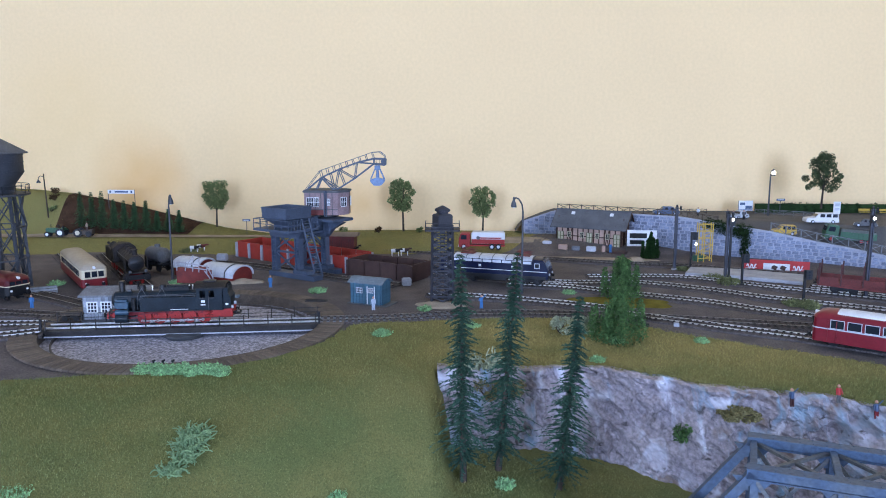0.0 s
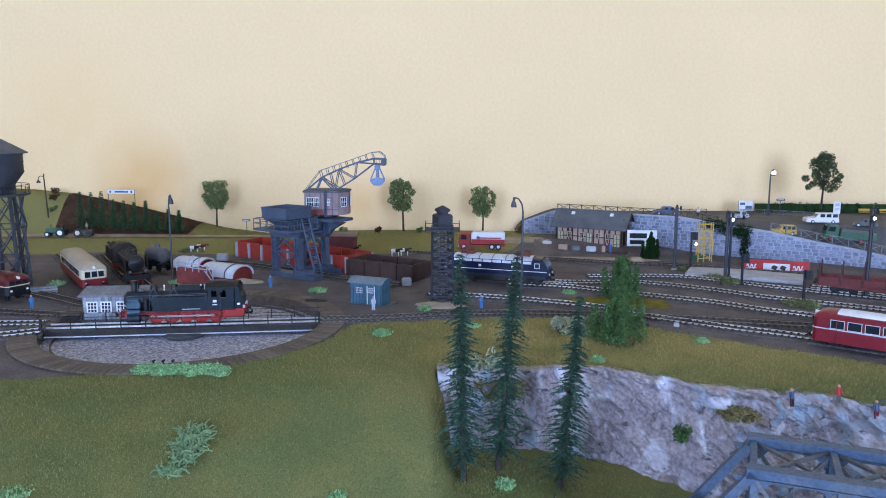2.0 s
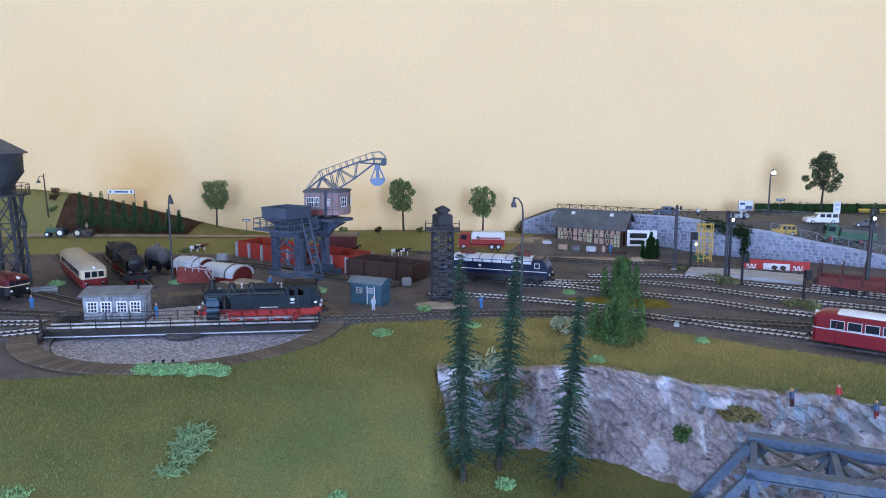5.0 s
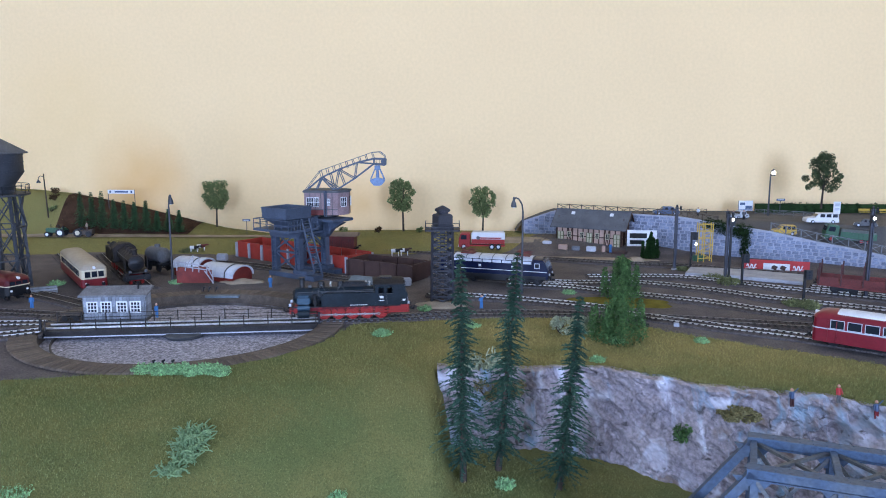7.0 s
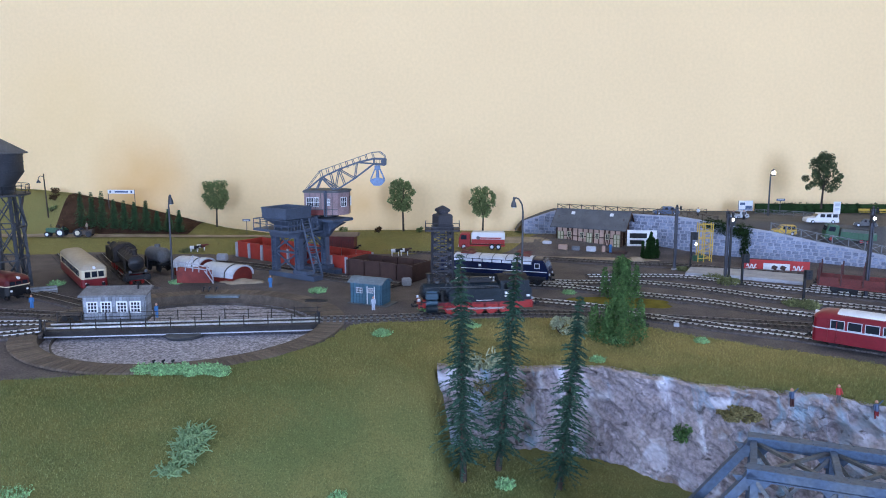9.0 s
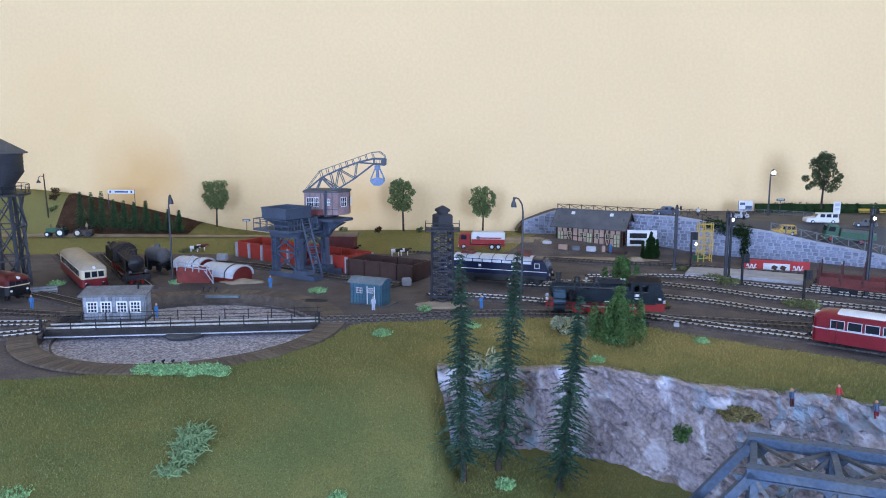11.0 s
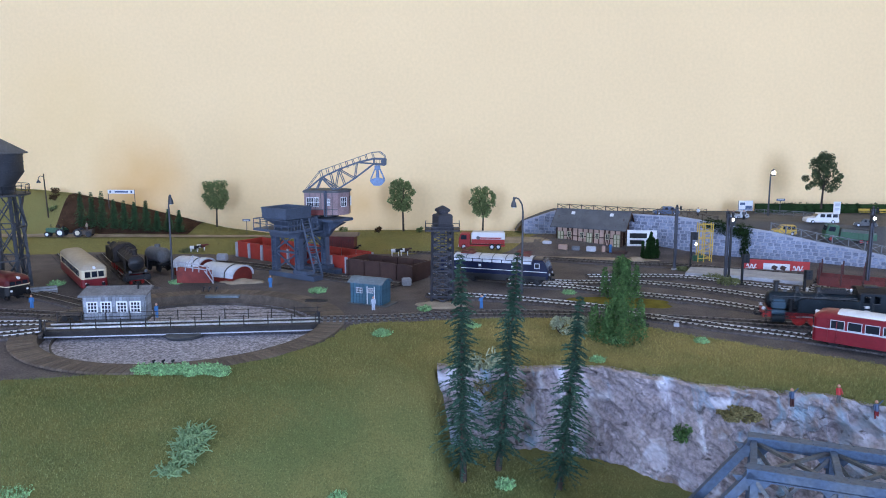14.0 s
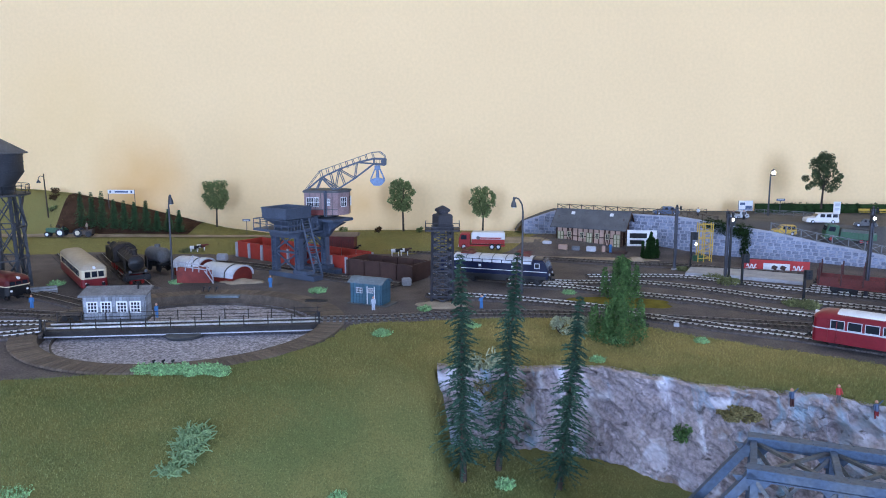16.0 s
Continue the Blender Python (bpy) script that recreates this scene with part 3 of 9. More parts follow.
# ---- the turntable ----
def build_turntable():
    tx, ty = TABLE
    heading = math.degrees(math.atan2(0.8765 - 0.8425, 0.3160))
    t = thing("turntable", pose(tx, ty, 0), "railway turntable with gravel pit, plank rim and railed bridge", "turntable")
    R = PIT_R
    bm = bmesh.new()
    lathe(bm, [(0.0005, -0.0105), (R * 0.5, -0.0105), (R + 0.004, -0.0105), (R + 0.004, -0.0125), (0.0005, -0.0125)], 72)
    part("pit_floor", bm, M["gravel"], t, "grey gravel pit floor", smooth=True)
    bm = bmesh.new()
    lathe(bm, [(R, -0.011), (R, 0.0022), (R + 0.004, 0.0022), (R + 0.004, -0.011)], 96, caps=False)
    part("pit_wall", bm, M["plank"], t)
    bm = bmesh.new()
    lathe(bm, [(R - 0.011, -0.0105), (R - 0.011, -0.0075), (R - 0.0125, -0.0075), (R - 0.0125, -0.0105)], 96, caps=False)
    part("pit_rail", bm, M["rust"], t)
    bm = bmesh.new()
    box(bm, 0, 0, 0, 0.025, 0.0069, 0.0022)
    board = mesh_of("plank", bm, M["plank"], 0.0004)
    count = 150
    rnd = random.Random(5)
    for k in range(count):
        a = 2 * math.pi * k / count
        o = new("plank", board)
        o.parent = t
        o.matrix_basis = Matrix.Rotation(a, 4, "Z") @ Matrix.Translation((R + 0.0155, 0, 0.0012 + rnd.uniform(-0.0003, 0.0003))) @ Matrix.Rotation(rnd.uniform(-0.03, 0.03), 4, "Z")
    deck = Matrix.Rotation(radians(heading), 4, "Z")
    half = R - 0.001
    bm = bmesh.new()
    box(bm, 0, 0, 0.0002, 2 * half, 0.037, 0.0022)
    part("bridge_deck", bm, M["deckdark"], t, m=deck)
    for side in (-1, 1):
        bm = bmesh.new()
        prism(bm, [(-half, -0.001), (half, -0.001), (half, -0.0045), (half * 0.55, -0.0058), (-half * 0.55, -0.0058), (-half, -0.0045)], side * 0.0165 - 0.001, side * 0.0165 + 0.001, "y")
        girder = part("girder", bm, M["deckdark"], t, "dark grey bridge girder", m=deck)
        bm = bmesh.new()
        box(bm, 0, side * 0.0165, -0.0058, 2 * half * 0.99, 0.0040, 0.0012)
        part("flange", bm, M["silver"], girder, "pale lower flange")
        bm = bmesh.new()
        box(bm, 0, side * 0.00825, 0.0023, 2 * half, 0.0011, 0.002)
        part("rail", bm, M["rail"], t, m=deck)
        bm = bmesh.new()
        for z in (0.0075, 0.0125):
            rod(bm, (-half, side * 0.0178, z), (half, side * 0.0178, z), 0.0004, seg=6)
        part("hand_rail", bm, M["deckdark"], t, m=deck)
        bm = bmesh.new()
        bar(bm, (0, 0, 0), (0, 0, 0.014), 0.0011)
        post = part("rail_post", bm, M["deckdark"], t, m=deck @ Matrix.Translation((-half + 0.004, side * 0.0178, 0)))
        for k in range(1, 12):
            again(post, deck @ Matrix.Translation((-half + 0.004 + k * (2 * half - 0.008) / 11, side * 0.0178, 0)))
    bm = bmesh.new()
    lathe(bm, [(0.001, -0.0104), (0.020, -0.0104), (0.022, -0.007), (0.020, -0.0055), (0.001, -0.0055)], 32)
    part("bridge_hub", bm, M["grey"], t, m=deck @ Matrix.Translation((0, -0.012, 0)), smooth=True)
    for side in (-1, 1):
        bm = bmesh.new()
        bar(bm, (side * half, -0.0195, -0.001), (side * half, -0.0195, 0.016), 0.0022)
        ball(bm, (side * half, -0.0195, -0.003), 0.0035, sub=2)
        part("locking_post", bm, M["black"], t, m=deck)


build_turntable()


# ---- the upper road and its retaining wall ----
WALL_FOOT = [(0.1347, 1.5602), (0.1637, 1.5602), (0.2288, 1.5287), (0.3022, 1.4694), (0.3545, 1.4143), (0.4253, 1.3694), (0.5095, 1.3213), (0.6211, 1.2656), (0.7075, 1.2045), (0.8474, 1.1104)]
ROAD = 0.0585
ROAD_EDGE = [(0.1405, 0), (0.1637, 0.0316), (0.2288, 0.0583), (0.3022, 0.0605), (0.3545, 0.0626), (0.4253, 0.0628), (0.5095, 0.0518), (0.5591, 0.0461), (0.6211, 0.0335), (0.6643, 0.0273), (0.7075, 0.0192), (0.7896, 0.0079)]


def road_height(x):
    return lerp_table(ROAD_EDGE, x)


def road_z(x, y):
    """The ramp along the wall's edge, a short bank, and the car park that dips towards the back."""
    y0 = lerp_table(WALL_FOOT[1:], x) + 0.004
    k = smoothstep(y0 + 0.05, y0 + 0.085, y)
    flat = ROAD - 0.03 * (y - 1.35)
    flat = lerp_table([ROAD_EDGE[1], (ROAD_EDGE[2][0], min(flat, ROAD_EDGE[2][1])), (0.40, flat), (1.4, flat)], x)
    return road_height(x) * (1 - k) + flat * k - 0.001


def build_plateau():
    n = 90
    xs = [0.15 + 1.2 * i / n for i in range(n + 1)]
    foot = WALL_FOOT[1:]
    verts, faces = [], []
    cols = 40
    for x in xs:
        y0 = lerp_table(foot, x) + 0.004
        for j in range(cols + 1):
            y = y0 + (1.598 - y0) * j / cols
            verts.append((x, y, road_z(x, y)))
    for i in range(n):
        for j in range(cols):
            a = i * (cols + 1) + j
            faces.append((a, a + cols + 1, a + cols + 2, a + 1))
    sheet("road", verts, faces, M["asphalt"], "worn grey upper road and car park of the layout", "road", "structure")


def build_retaining_wall():
    """Courses of single stones on a mortar core, with a coping."""
    wall = thing("retaining_wall", Matrix(), "blue-grey stone retaining wall below the upper road", "wall", kind="structure")
    foot = WALL_FOOT[1:]
    bm = bmesh.new()
    n = 60
    xs = [foot[0][0] + (1.3 - foot[0][0]) * i / n for i in range(n + 1)]
    for a, b in zip(xs, xs[1:]):
        ya, yb = lerp_table(foot, a), lerp_table(foot, b)
        quad = []
        for x, y in ((a, ya), (b, yb)):
            h = road_height(x)
            quad.append([bm.verts.new((x, y + 0.0012, -0.004)), bm.verts.new((x, y + 0.006, -0.004)), bm.verts.new((x, y + 0.006, h)), bm.verts.new((x, y + 0.0012, h))])
        for k in range(4):
            bm.faces.new((quad[0][k], quad[0][(k + 1) % 4], quad[1][(k + 1) % 4], quad[1][k]))
    part("mortar_core", bm, M["mortar"], wall, "pale mortar between the stones")
    bm = bmesh.new()
    line = [Vector((x, lerp_table(foot, x) + 0.001, road_height(x))) for x in xs]
    sweep(bm, line, 0.0, 0.007, 0.0, 0.0025)
    part("coping", bm, M["mortar"], wall)
    bm = bmesh.new()
    box(bm, 0, 0, 0, 0.0098, 0.003, 0.0048)
    meshes = [mesh_of("stone", bm, M["stone"], 0.0005)]
    bm = bmesh.new()
    box(bm, 0, 0, 0, 0.0068, 0.003, 0.0048)
    meshes.append(mesh_of("stone", bm, M["stone"], 0.0005))
    rnd = random.Random(11)
    rest = bmesh.new()
    made = 0
    for course in range(13):
        z = 0.0015 + 0.0058 * course
        x = foot[0][0] + 0.004 + (course % 2) * 0.005
        while x < 1.2:
            which = 0 if rnd.random() < 0.65 else 1
            w = (0.0108, 0.0078)[which]
            xm = x + w / 2
            if z + 0.003 < road_height(xm):
                ya, yb = lerp_table(foot, xm - 0.004), lerp_table(foot, xm + 0.004)
                m = Matrix.Translation((xm, lerp_table(foot, xm) + 0.0012 + rnd.uniform(-0.0004, 0.0004), z + 0.001)) @ Matrix.Rotation(math.atan2(yb - ya, 0.008), 4, "Z")
                if made < 300 and 0.44 < xm < 0.80 and z < 0.062:
                    o = new("stone", meshes[which])
                    o.parent, o.matrix_basis = wall, m
                    made += 1
                else:
                    box(rest, 0, 0, 0, w - 0.001, 0.003, 0.0048, m)
            x += w
    tagged(part("stones", rest, M["stone_rest"], wall), kind="stuff")


M["stone_rest"] = mat("blue_grey_wall_stones", (0.215, 0.245, 0.325), 0.85, vary=0.25, scale=60, fine=500, bump=0.6, island=0.28)
build_plateau()
build_retaining_wall()


# ---- the moving steam locomotive; its front points along -x ----
def build_tank_engine():
    t = thing("steam_locomotive", Matrix(), "black tank steam locomotive with red running gear, backing bunker first", "steam locomotive")
    blue, black, red = M["locoblue"], M["black"], M["red"]
    along = Matrix.Rotation(radians(90), 4, "Y")
    bm = bmesh.new()
    box(bm, 0.004, 0, 0.0135, 0.122, 0.017, 0.004)
    part("frame", bm, M["wine"], t, "dark red main frame")
    bm = bmesh.new()
    box(bm, -0.002, 0, 0.0165, 0.125, 0.031, 0.0012)
    part("running_board", bm, black, t)
    # boiler and smokebox lie along x
    bm = bmesh.new()
    lathe(bm, [(0.0005, -0.062), (0.0078, -0.062), (0.0098, -0.0605), (0.0102, -0.058), (0.0102, 0.030), (0.0005, 0.030)], 28, Matrix.Translation((0, 0, 0.0272)) @ along)
    part("boiler", bm, blue, t, smooth=True)
    bm = bmesh.new()
    lathe(bm, [(0.0005, -0.0640), (0.005, -0.0638), (0.0074, -0.0628), (0.0078, -0.0618)], 24, Matrix.Translation((0, 0, 0.0272)) @ along)
    part("smokebox_door", bm, black, t, smooth=True)
    for x in (-0.041, -0.022, 0.002, 0.020):
        bm = bmesh.new()
        lathe(bm, [(0.0103, x - 0.0006), (0.0106, x - 0.0005), (0.0106, x + 0.0005), (0.0103, x + 0.0006)], 28, Matrix.Translation((0, 0, 0.0272)) @ along, caps=False)
        part("boiler_band", bm, black, t, smooth=True)
    bm = bmesh.new()
    lathe(bm, [(0.0042, 0.0), (0.0032, 0.0015), (0.0031, 0.0105), (0.0037, 0.0110), (0.0037, 0.0125), (0.0026, 0.0125)], 20, Matrix.Translation((-0.053, 0, 0.0365)))
    part("chimney", bm, black, t, smooth=True)
    for x, h in ((-0.031, 0.0085), (-0.0085, 0.0085)):
        bm = bmesh.new()
        lathe(bm, [(0.0050, 0.0), (0.0042, 0.001), (0.0041, h * 0.6), (0.0033, h * 0.9), (0.0010, h)], 20, Matrix.Translation((x, 0, 0.0363)))
        part("steam_dome", bm, black, t, smooth=True)
    bm = bmesh.new()
    box(bm, 0.008, 0, 0.0395, 0.028, 0.010, 0.0045)
    box(bm, 0.008, 0, 0.0425, 0.024, 0.006, 0.0018)
    part("sand_box", bm, black, t, bevel=0.0006)
    for side in (-1, 1):
        bm = bmesh.new()
        prism(bm, [(-0.031, 0.0172), (0.031, 0.0172), (0.031, 0.0320), (-0.026, 0.0320), (-0.031, 0.0290)], side * 0.0155, side * 0.0098, "y")
        tank = part("side_tank", bm, blue, t, "blue-black side water tank", bevel=0.0004)
        bm = bmesh.new()
        for z in (0.0195, 0.0245, 0.0295):
            for k in range(22):
                ball(bm, (-0.028 + k * 0.0027, side * 0.0156, z), 0.00022, sub=1)
        part("rivets", bm, blue, tank)
        bm = bmesh.new()
        box(bm, 0.012, side * 0.0157, 0.0180, 0.020, 0.0003, 0.0006)
        part("lining", bm, M["white"], tank, "thin white lining strip")
        bm = bmesh.new()
        rod(bm, (-0.058, side * 0.0108, 0.0330), (0.030, side * 0.0108, 0.0348), 0.0003, seg=6)
        for x in (-0.055, -0.035, -0.012, 0.01, 0.028):
            rod(bm, (x, side * 0.0088, 0.0325), (x, side * 0.0110, 0.0336), 0.0003, seg=6)
        part("hand_rail", bm, M["grey"], t)
        # cylinder with the pump and steps stacked before the tank
        bm = bmesh.new()
        rod(bm, (-0.058, side * 0.0140, 0.0085), (-0.044, side * 0.0140, 0.0085), 0.0048, seg=20)
        cyl = part("cylinder", bm, blue, t, "blue-grey steam cylinder", bevel=0.0003, smooth=True)
        bm = bmesh.new()
        rod(bm, (-0.058, side * 0.0135, 0.0155), (-0.044, side * 0.0135, 0.0155), 0.0030, seg=16)
        part("valve_chest", bm, M["cylblue"], cyl, smooth=True)
        bm = bmesh.new()
        box(bm, -0.051, side * 0.0125, 0.0235, 0.0145, 0.006, 0.0075)
        box(bm, -0.051, side * 0.0126, 0.0290, 0.0125, 0.006, 0.0022)
        part("equipment_box", bm, M["cylblue"], t, bevel=0.0007)
        bm = bmesh.new()
        rod(bm, (-0.038, side * 0.0125, 0.0172), (-0.038, side * 0.0125, 0.0310), 0.0022, seg=14)
        rod(bm, (-0.038, side * 0.0125, 0.0200), (-0.038, side * 0.0125, 0.0235), 0.0029, seg=14)
        rod(bm, (-0.038, side * 0.0125, 0.0265), (-0.038, side * 0.0125, 0.0300), 0.0027, seg=14)
        part("air_pump", bm, black, t, smooth=True)
        bm = bmesh.new()
        rod(bm, (-0.060, side * 0.0055, 0.0340), (-0.046, side * 0.0130, 0.0180), 0.0010, seg=8)
        rod(bm, (-0.034, side * 0.008, 0.0355), (-0.034, side * 0.0135, 0.0180), 0.0006, seg=8)
        part("steam_pipe", bm, black, t, smooth=True)
    for side in (-1, 1):
        bm = bmesh.new()
        for x0, x1 in ((-0.031, -0.034), (-0.031, -0.026), (-0.0085, -0.012), (-0.0085, -0.004)):
            pts = [(x0, side * 0.004, 0.0405), (x1, side * 0.0088, 0.0345), (x1, side * 0.0107, 0.0285)]
            for p, q in zip(pts, pts[1:]):
                rod(bm, p, q, 0.00035, seg=6)
        part("sand_pipe", bm, M["grey"], t)
        bm = bmesh.new()
        rod(bm, (-0.030, side * 0.0150, 0.0338), (0.030, side * 0.0150, 0.0338), 0.00035, seg=6)
        for x in (-0.029, -0.010, 0.010, 0.029):
            rod(bm, (x, side * 0.0150, 0.0318), (x, side * 0.0150, 0.0338), 0.00035, seg=6)
        part("tank_rail", bm, M["grey"], t)
        for x in (-0.018, 0.016):
            bm = bmesh.new()
            rod(bm, (x, side * 0.0125, 0.0318), (x, side * 0.0125, 0.0334), 0.0019, seg=14)
            part("tank_filler", bm, black, t, smooth=True)
        bm = bmesh.new()
        for z in (0.0195, 0.0255, 0.0300):
            rod(bm, (-0.0305, side * 0.0157, z), (-0.0285, side * 0.0157, z), 0.0003, seg=6)
        part("tank_rungs", bm, black, t)
        bm = bmesh.new()
        bar(bm, (-0.064, side * 0.0150, 0.0172), (-0.064, side * 0.0150, 0.0060), 0.0008)
        for z in (0.0062, 0.0105, 0.0145):
            box(bm, -0.0640, side * 0.0140, z, 0.0045, 0.0030, 0.0006)
        part("front_steps", bm, black, t)
    for x in (0.021, 0.025, -0.020):
        bm = bmesh.new()
        rod(bm, (x, 0, 0.0370), (x, 0, 0.0420), 0.0008, 0.0006, 8)
        rod(bm, (x, 0, 0.0418), (x, 0, 0.0432), 0.0011, 0.0007, 8)
        part("valve", bm, M["rail"], t, smooth=True)
    bm = bmesh.new()
    rod(bm, (-0.046, -0.004, 0.0385), (-0.042, -0.004, 0.0385), 0.0018, seg=12)
    part("generator", bm, M["grey"], t, smooth=True)
    # cab with window openings, bunker and roof
    for side in (-1, 1):
        bm = bmesh.new()
        y0, y1 = side * 0.0155, side * 0.0147
        for a, b, c, d in ((0.031, 0.060, 0.0172, 0.0305), (0.031, 0.035, 0.0305, 0.0385), (0.041, 0.0450, 0.0305, 0.0385), (0.0510, 0.060, 0.0305, 0.0385), (0.031, 0.060, 0.0385, 0.0415)):
            box(bm, (a + b) / 2, (y0 + y1) / 2, (c + d) / 2, b - a, abs(y1 - y0), d - c)
        side_panel = part("cab_side", bm, blue, t)
        bm = bmesh.new()
        for x in (0.038, 0.048):
            box(bm, x, side * 0.0158, 0.0304, 0.0062, 0.0005, 0.0006)
        box(bm, 0.0445, side * 0.0158, 0.0250, 0.0004, 0.0004, 0.015)
        part("window_ledge", bm, M["grey"], side_panel)
        bm = bmesh.new()
        box(bm, 0.0385, side * 0.0157, 0.0265, 0.0042, 0.0003, 0.0028)
        box(bm, 0.0385, side * 0.0157, 0.0225, 0.0052, 0.0003, 0.0010)
        part("number_plate", bm, M["white"], side_panel, "small white plates on the cab side")
        bm = bmesh.new()
        for z in (0.007, 0.0105, 0.014):
            box(bm, 0.0445, side * 0.0135, z, 0.0075, 0.0030, 0.0006)
        box(bm, 0.0412, side * 0.0125, 0.0115, 0.0006, 0.0010, 0.011)
        box(bm, 0.0478, side * 0.0125, 0.0115, 0.0006, 0.0010, 0.011)
        part("cab_steps", bm, red, t)
        bm = bmesh.new()
        box(bm, 0.0585, side * 0.0115, 0.0120, 0.024, 0.0018, 0.0095)
        part("bunker_frame", bm, red, t, "red rear frame plate", bevel=0.0003)
    bm = bmesh.new()
    box(bm, 0.0314, 0, 0.029, 0.0008, 0.0295, 0.025)
    part("cab_front", bm, blue, t)
    bm = bmesh.new()
    prism(bm, [(-0.0168, 0.0412), (-0.0165, 0.0424), (-0.010, 0.0455), (0, 0.0468), (0.010, 0.0455), (0.0165, 0.0424), (0.0168, 0.0412), (0.010, 0.0440), (0, 0.0450), (-0.010, 0.0440)], 0.0285, 0.0640, "x")
    roof = part("cab_roof", bm, M["sooty"], t, smooth=True)
    bm = bmesh.new()
    box(bm, 0.044, 0, 0.0472, 0.014, 0.010, 0.0018)
    part("roof_vent", bm, black, roof, bevel=0.0003)
    bm = bmesh.new()
    prism(bm, [(0.0600, 0.0172), (0.0690, 0.0172), (0.0690, 0.0300), (0.0660, 0.0345), (0.0660, 0.0415), (0.0600, 0.0415)], -0.0140, 0.0140, "y")
    bunker = part("coal_bunker", bm, blue, t, bevel=0.0004)
    bm = bmesh.new()
    box(bm, 0.0646, -0.0143, 0.0225, 0.0032, 0.0004, 0.0022)
    part("emblem", bm, M["white"], bunker)
    bm = bmesh.new()
    rnd = random.Random(2)
    for k in range(40):
        ball(bm, (rnd.uniform(0.061, 0.0655), rnd.uniform(-0.012, 0.012), 0.0418 + rnd.uniform(0, 0.0016)), rnd.uniform(0.0008, 0.0016), sub=1)
    part("coal_load", bm, black, t)
    for x, s in ((-0.066, -1), (0.0695, 1)):
        bm = bmesh.new()
        box(bm, x, 0, 0.0120, 0.0018, 0.030, 0.0062)
        beam = part("buffer_beam", bm, red, t, "red buffer beam")
        for y in (-0.010, 0.010):
            bm = bmesh.new()
            rod(bm, (x, y, 0.0122), (x + s * 0.0042, y, 0.0122), 0.0013, seg=10)
            rod(bm, (x + s * 0.0042, y, 0.0122), (x + s * 0.0050, y, 0.0122), 0.0027, seg=16)
            part("buffer", bm, black, beam, smooth=True)
        bm = bmesh.new()
        bar(bm, (x, 0, 0.009), (x + s * 0.008, 0, 0.009), 0.0022)
        bar(bm, (x + s * 0.008, 0, 0.009), (x + s * 0.008, 0, 0.0125), 0.0022)
        part("coupler", bm, black, beam)
        for y in (-0.0105, 0.0105):
            bm = bmesh.new()
            rod(bm, (x - s * 0.001, y, 0.0185), (x + s * 0.0016, y, 0.0185), 0.0019, seg=14)
            part("lantern", bm, M["silver"], t, "pale round lantern", smooth=True)
    bm = bmesh.new()
    prism(bm, [(-0.0655, 0.0090), (-0.0570, 0.0090), (-0.0570, 0.0180), (-0.0600, 0.0180), (-0.0655, 0.0150)], -0.0125, 0.0125, "y")
    part("front_footplate", bm, red, t, "red sloping front footplate", bevel=0.0004)
    # five wheelsets, each with its rims, spokes and crank
    wheels = []
    for x in (-0.028, -0.0115, 0.005, 0.0215, 0.038):
        bm = bmesh.new()
        for side in (-1, 1):
            y = side * 0.0078
            turned = Matrix.Translation((0, y, 0)) @ Matrix.Rotation(radians(90), 4, "X")
            lathe(bm, [(0.0068, -0.0012), (0.0078, -0.0012), (0.0078, 0.0012), (0.0068, 0.0012), (0.0064, 0.0), (0.0068, -0.0012)], 28, turned, caps=False)
            lathe(bm, [(0.0004, -0.0014), (0.0016, -0.0014), (0.0016, 0.0014), (0.0004, 0.0014)], 12, turned)
            rod(bm, (0, y - 0.0003, 0), (0, y + 0.0003, 0), 0.0066, seg=24)
            for k in range(10):
                a = math.pi * 2 * k / 10
                bar(bm, (0.0012 * math.cos(a), y, 0.0012 * math.sin(a)), (0.0068 * math.cos(a), y, 0.0068 * math.sin(a)), 0.0007)
            box(bm, 0, y + side * 0.0008, 0.0045, 0.006, 0.0010, 0.0028)
            rod(bm, (0, y, -0.0034), (0, y + side * 0.0052, -0.0034), 0.0007, seg=8)
        rod(bm, (0, -0.0085, 0), (0, 0.0085, 0), 0.0011, seg=8)
        wheels.append(part("wheelset", bm, red, t, "red spoked driving wheels", m=pose(x, 0, 0.0078)))
    rods = []
    for side in (-1, 1):
        bm = bmesh.new()
        bar(bm, (-0.030, 0, 0), (0.040, 0, 0), 0.0008, 0.0016)
        for x in (-0.028, -0.0115, 0.005, 0.0215, 0.038):
            rod(bm, (x, -0.0006, 0), (x, 0.0006, 0), 0.0016, seg=12)
        rods.append(part("coupling_rod", bm, M["dullrail"], t, "dull steel coupling rod", m=pose(0.0, side * 0.0118, 0.0044)))
        bm = bmesh.new()
        bar(bm, (-0.046, side * 0.0140, 0.0090), (-0.030, side * 0.0140, 0.0090), 0.0010)
        bar(bm, (-0.044, side * 0.0142, 0.0125), (-0.026, side * 0.0142, 0.0125), 0.0008)
        bar(bm, (-0.027, side * 0.0142, 0.0090), (-0.027, side * 0.0142, 0.0160), 0.0012)
        bar(bm, (-0.020, side * 0.0135, 0.0160), (-0.012, side * 0.0135, 0.0110), 0.0010)
        bar(bm, (-0.030, side * 0.0138, 0.0135), (-0.006, side * 0.0138, 0.0145), 0.0008)
        part("valve_gear", bm, M["wine"], t)
    return t, wheels, rods


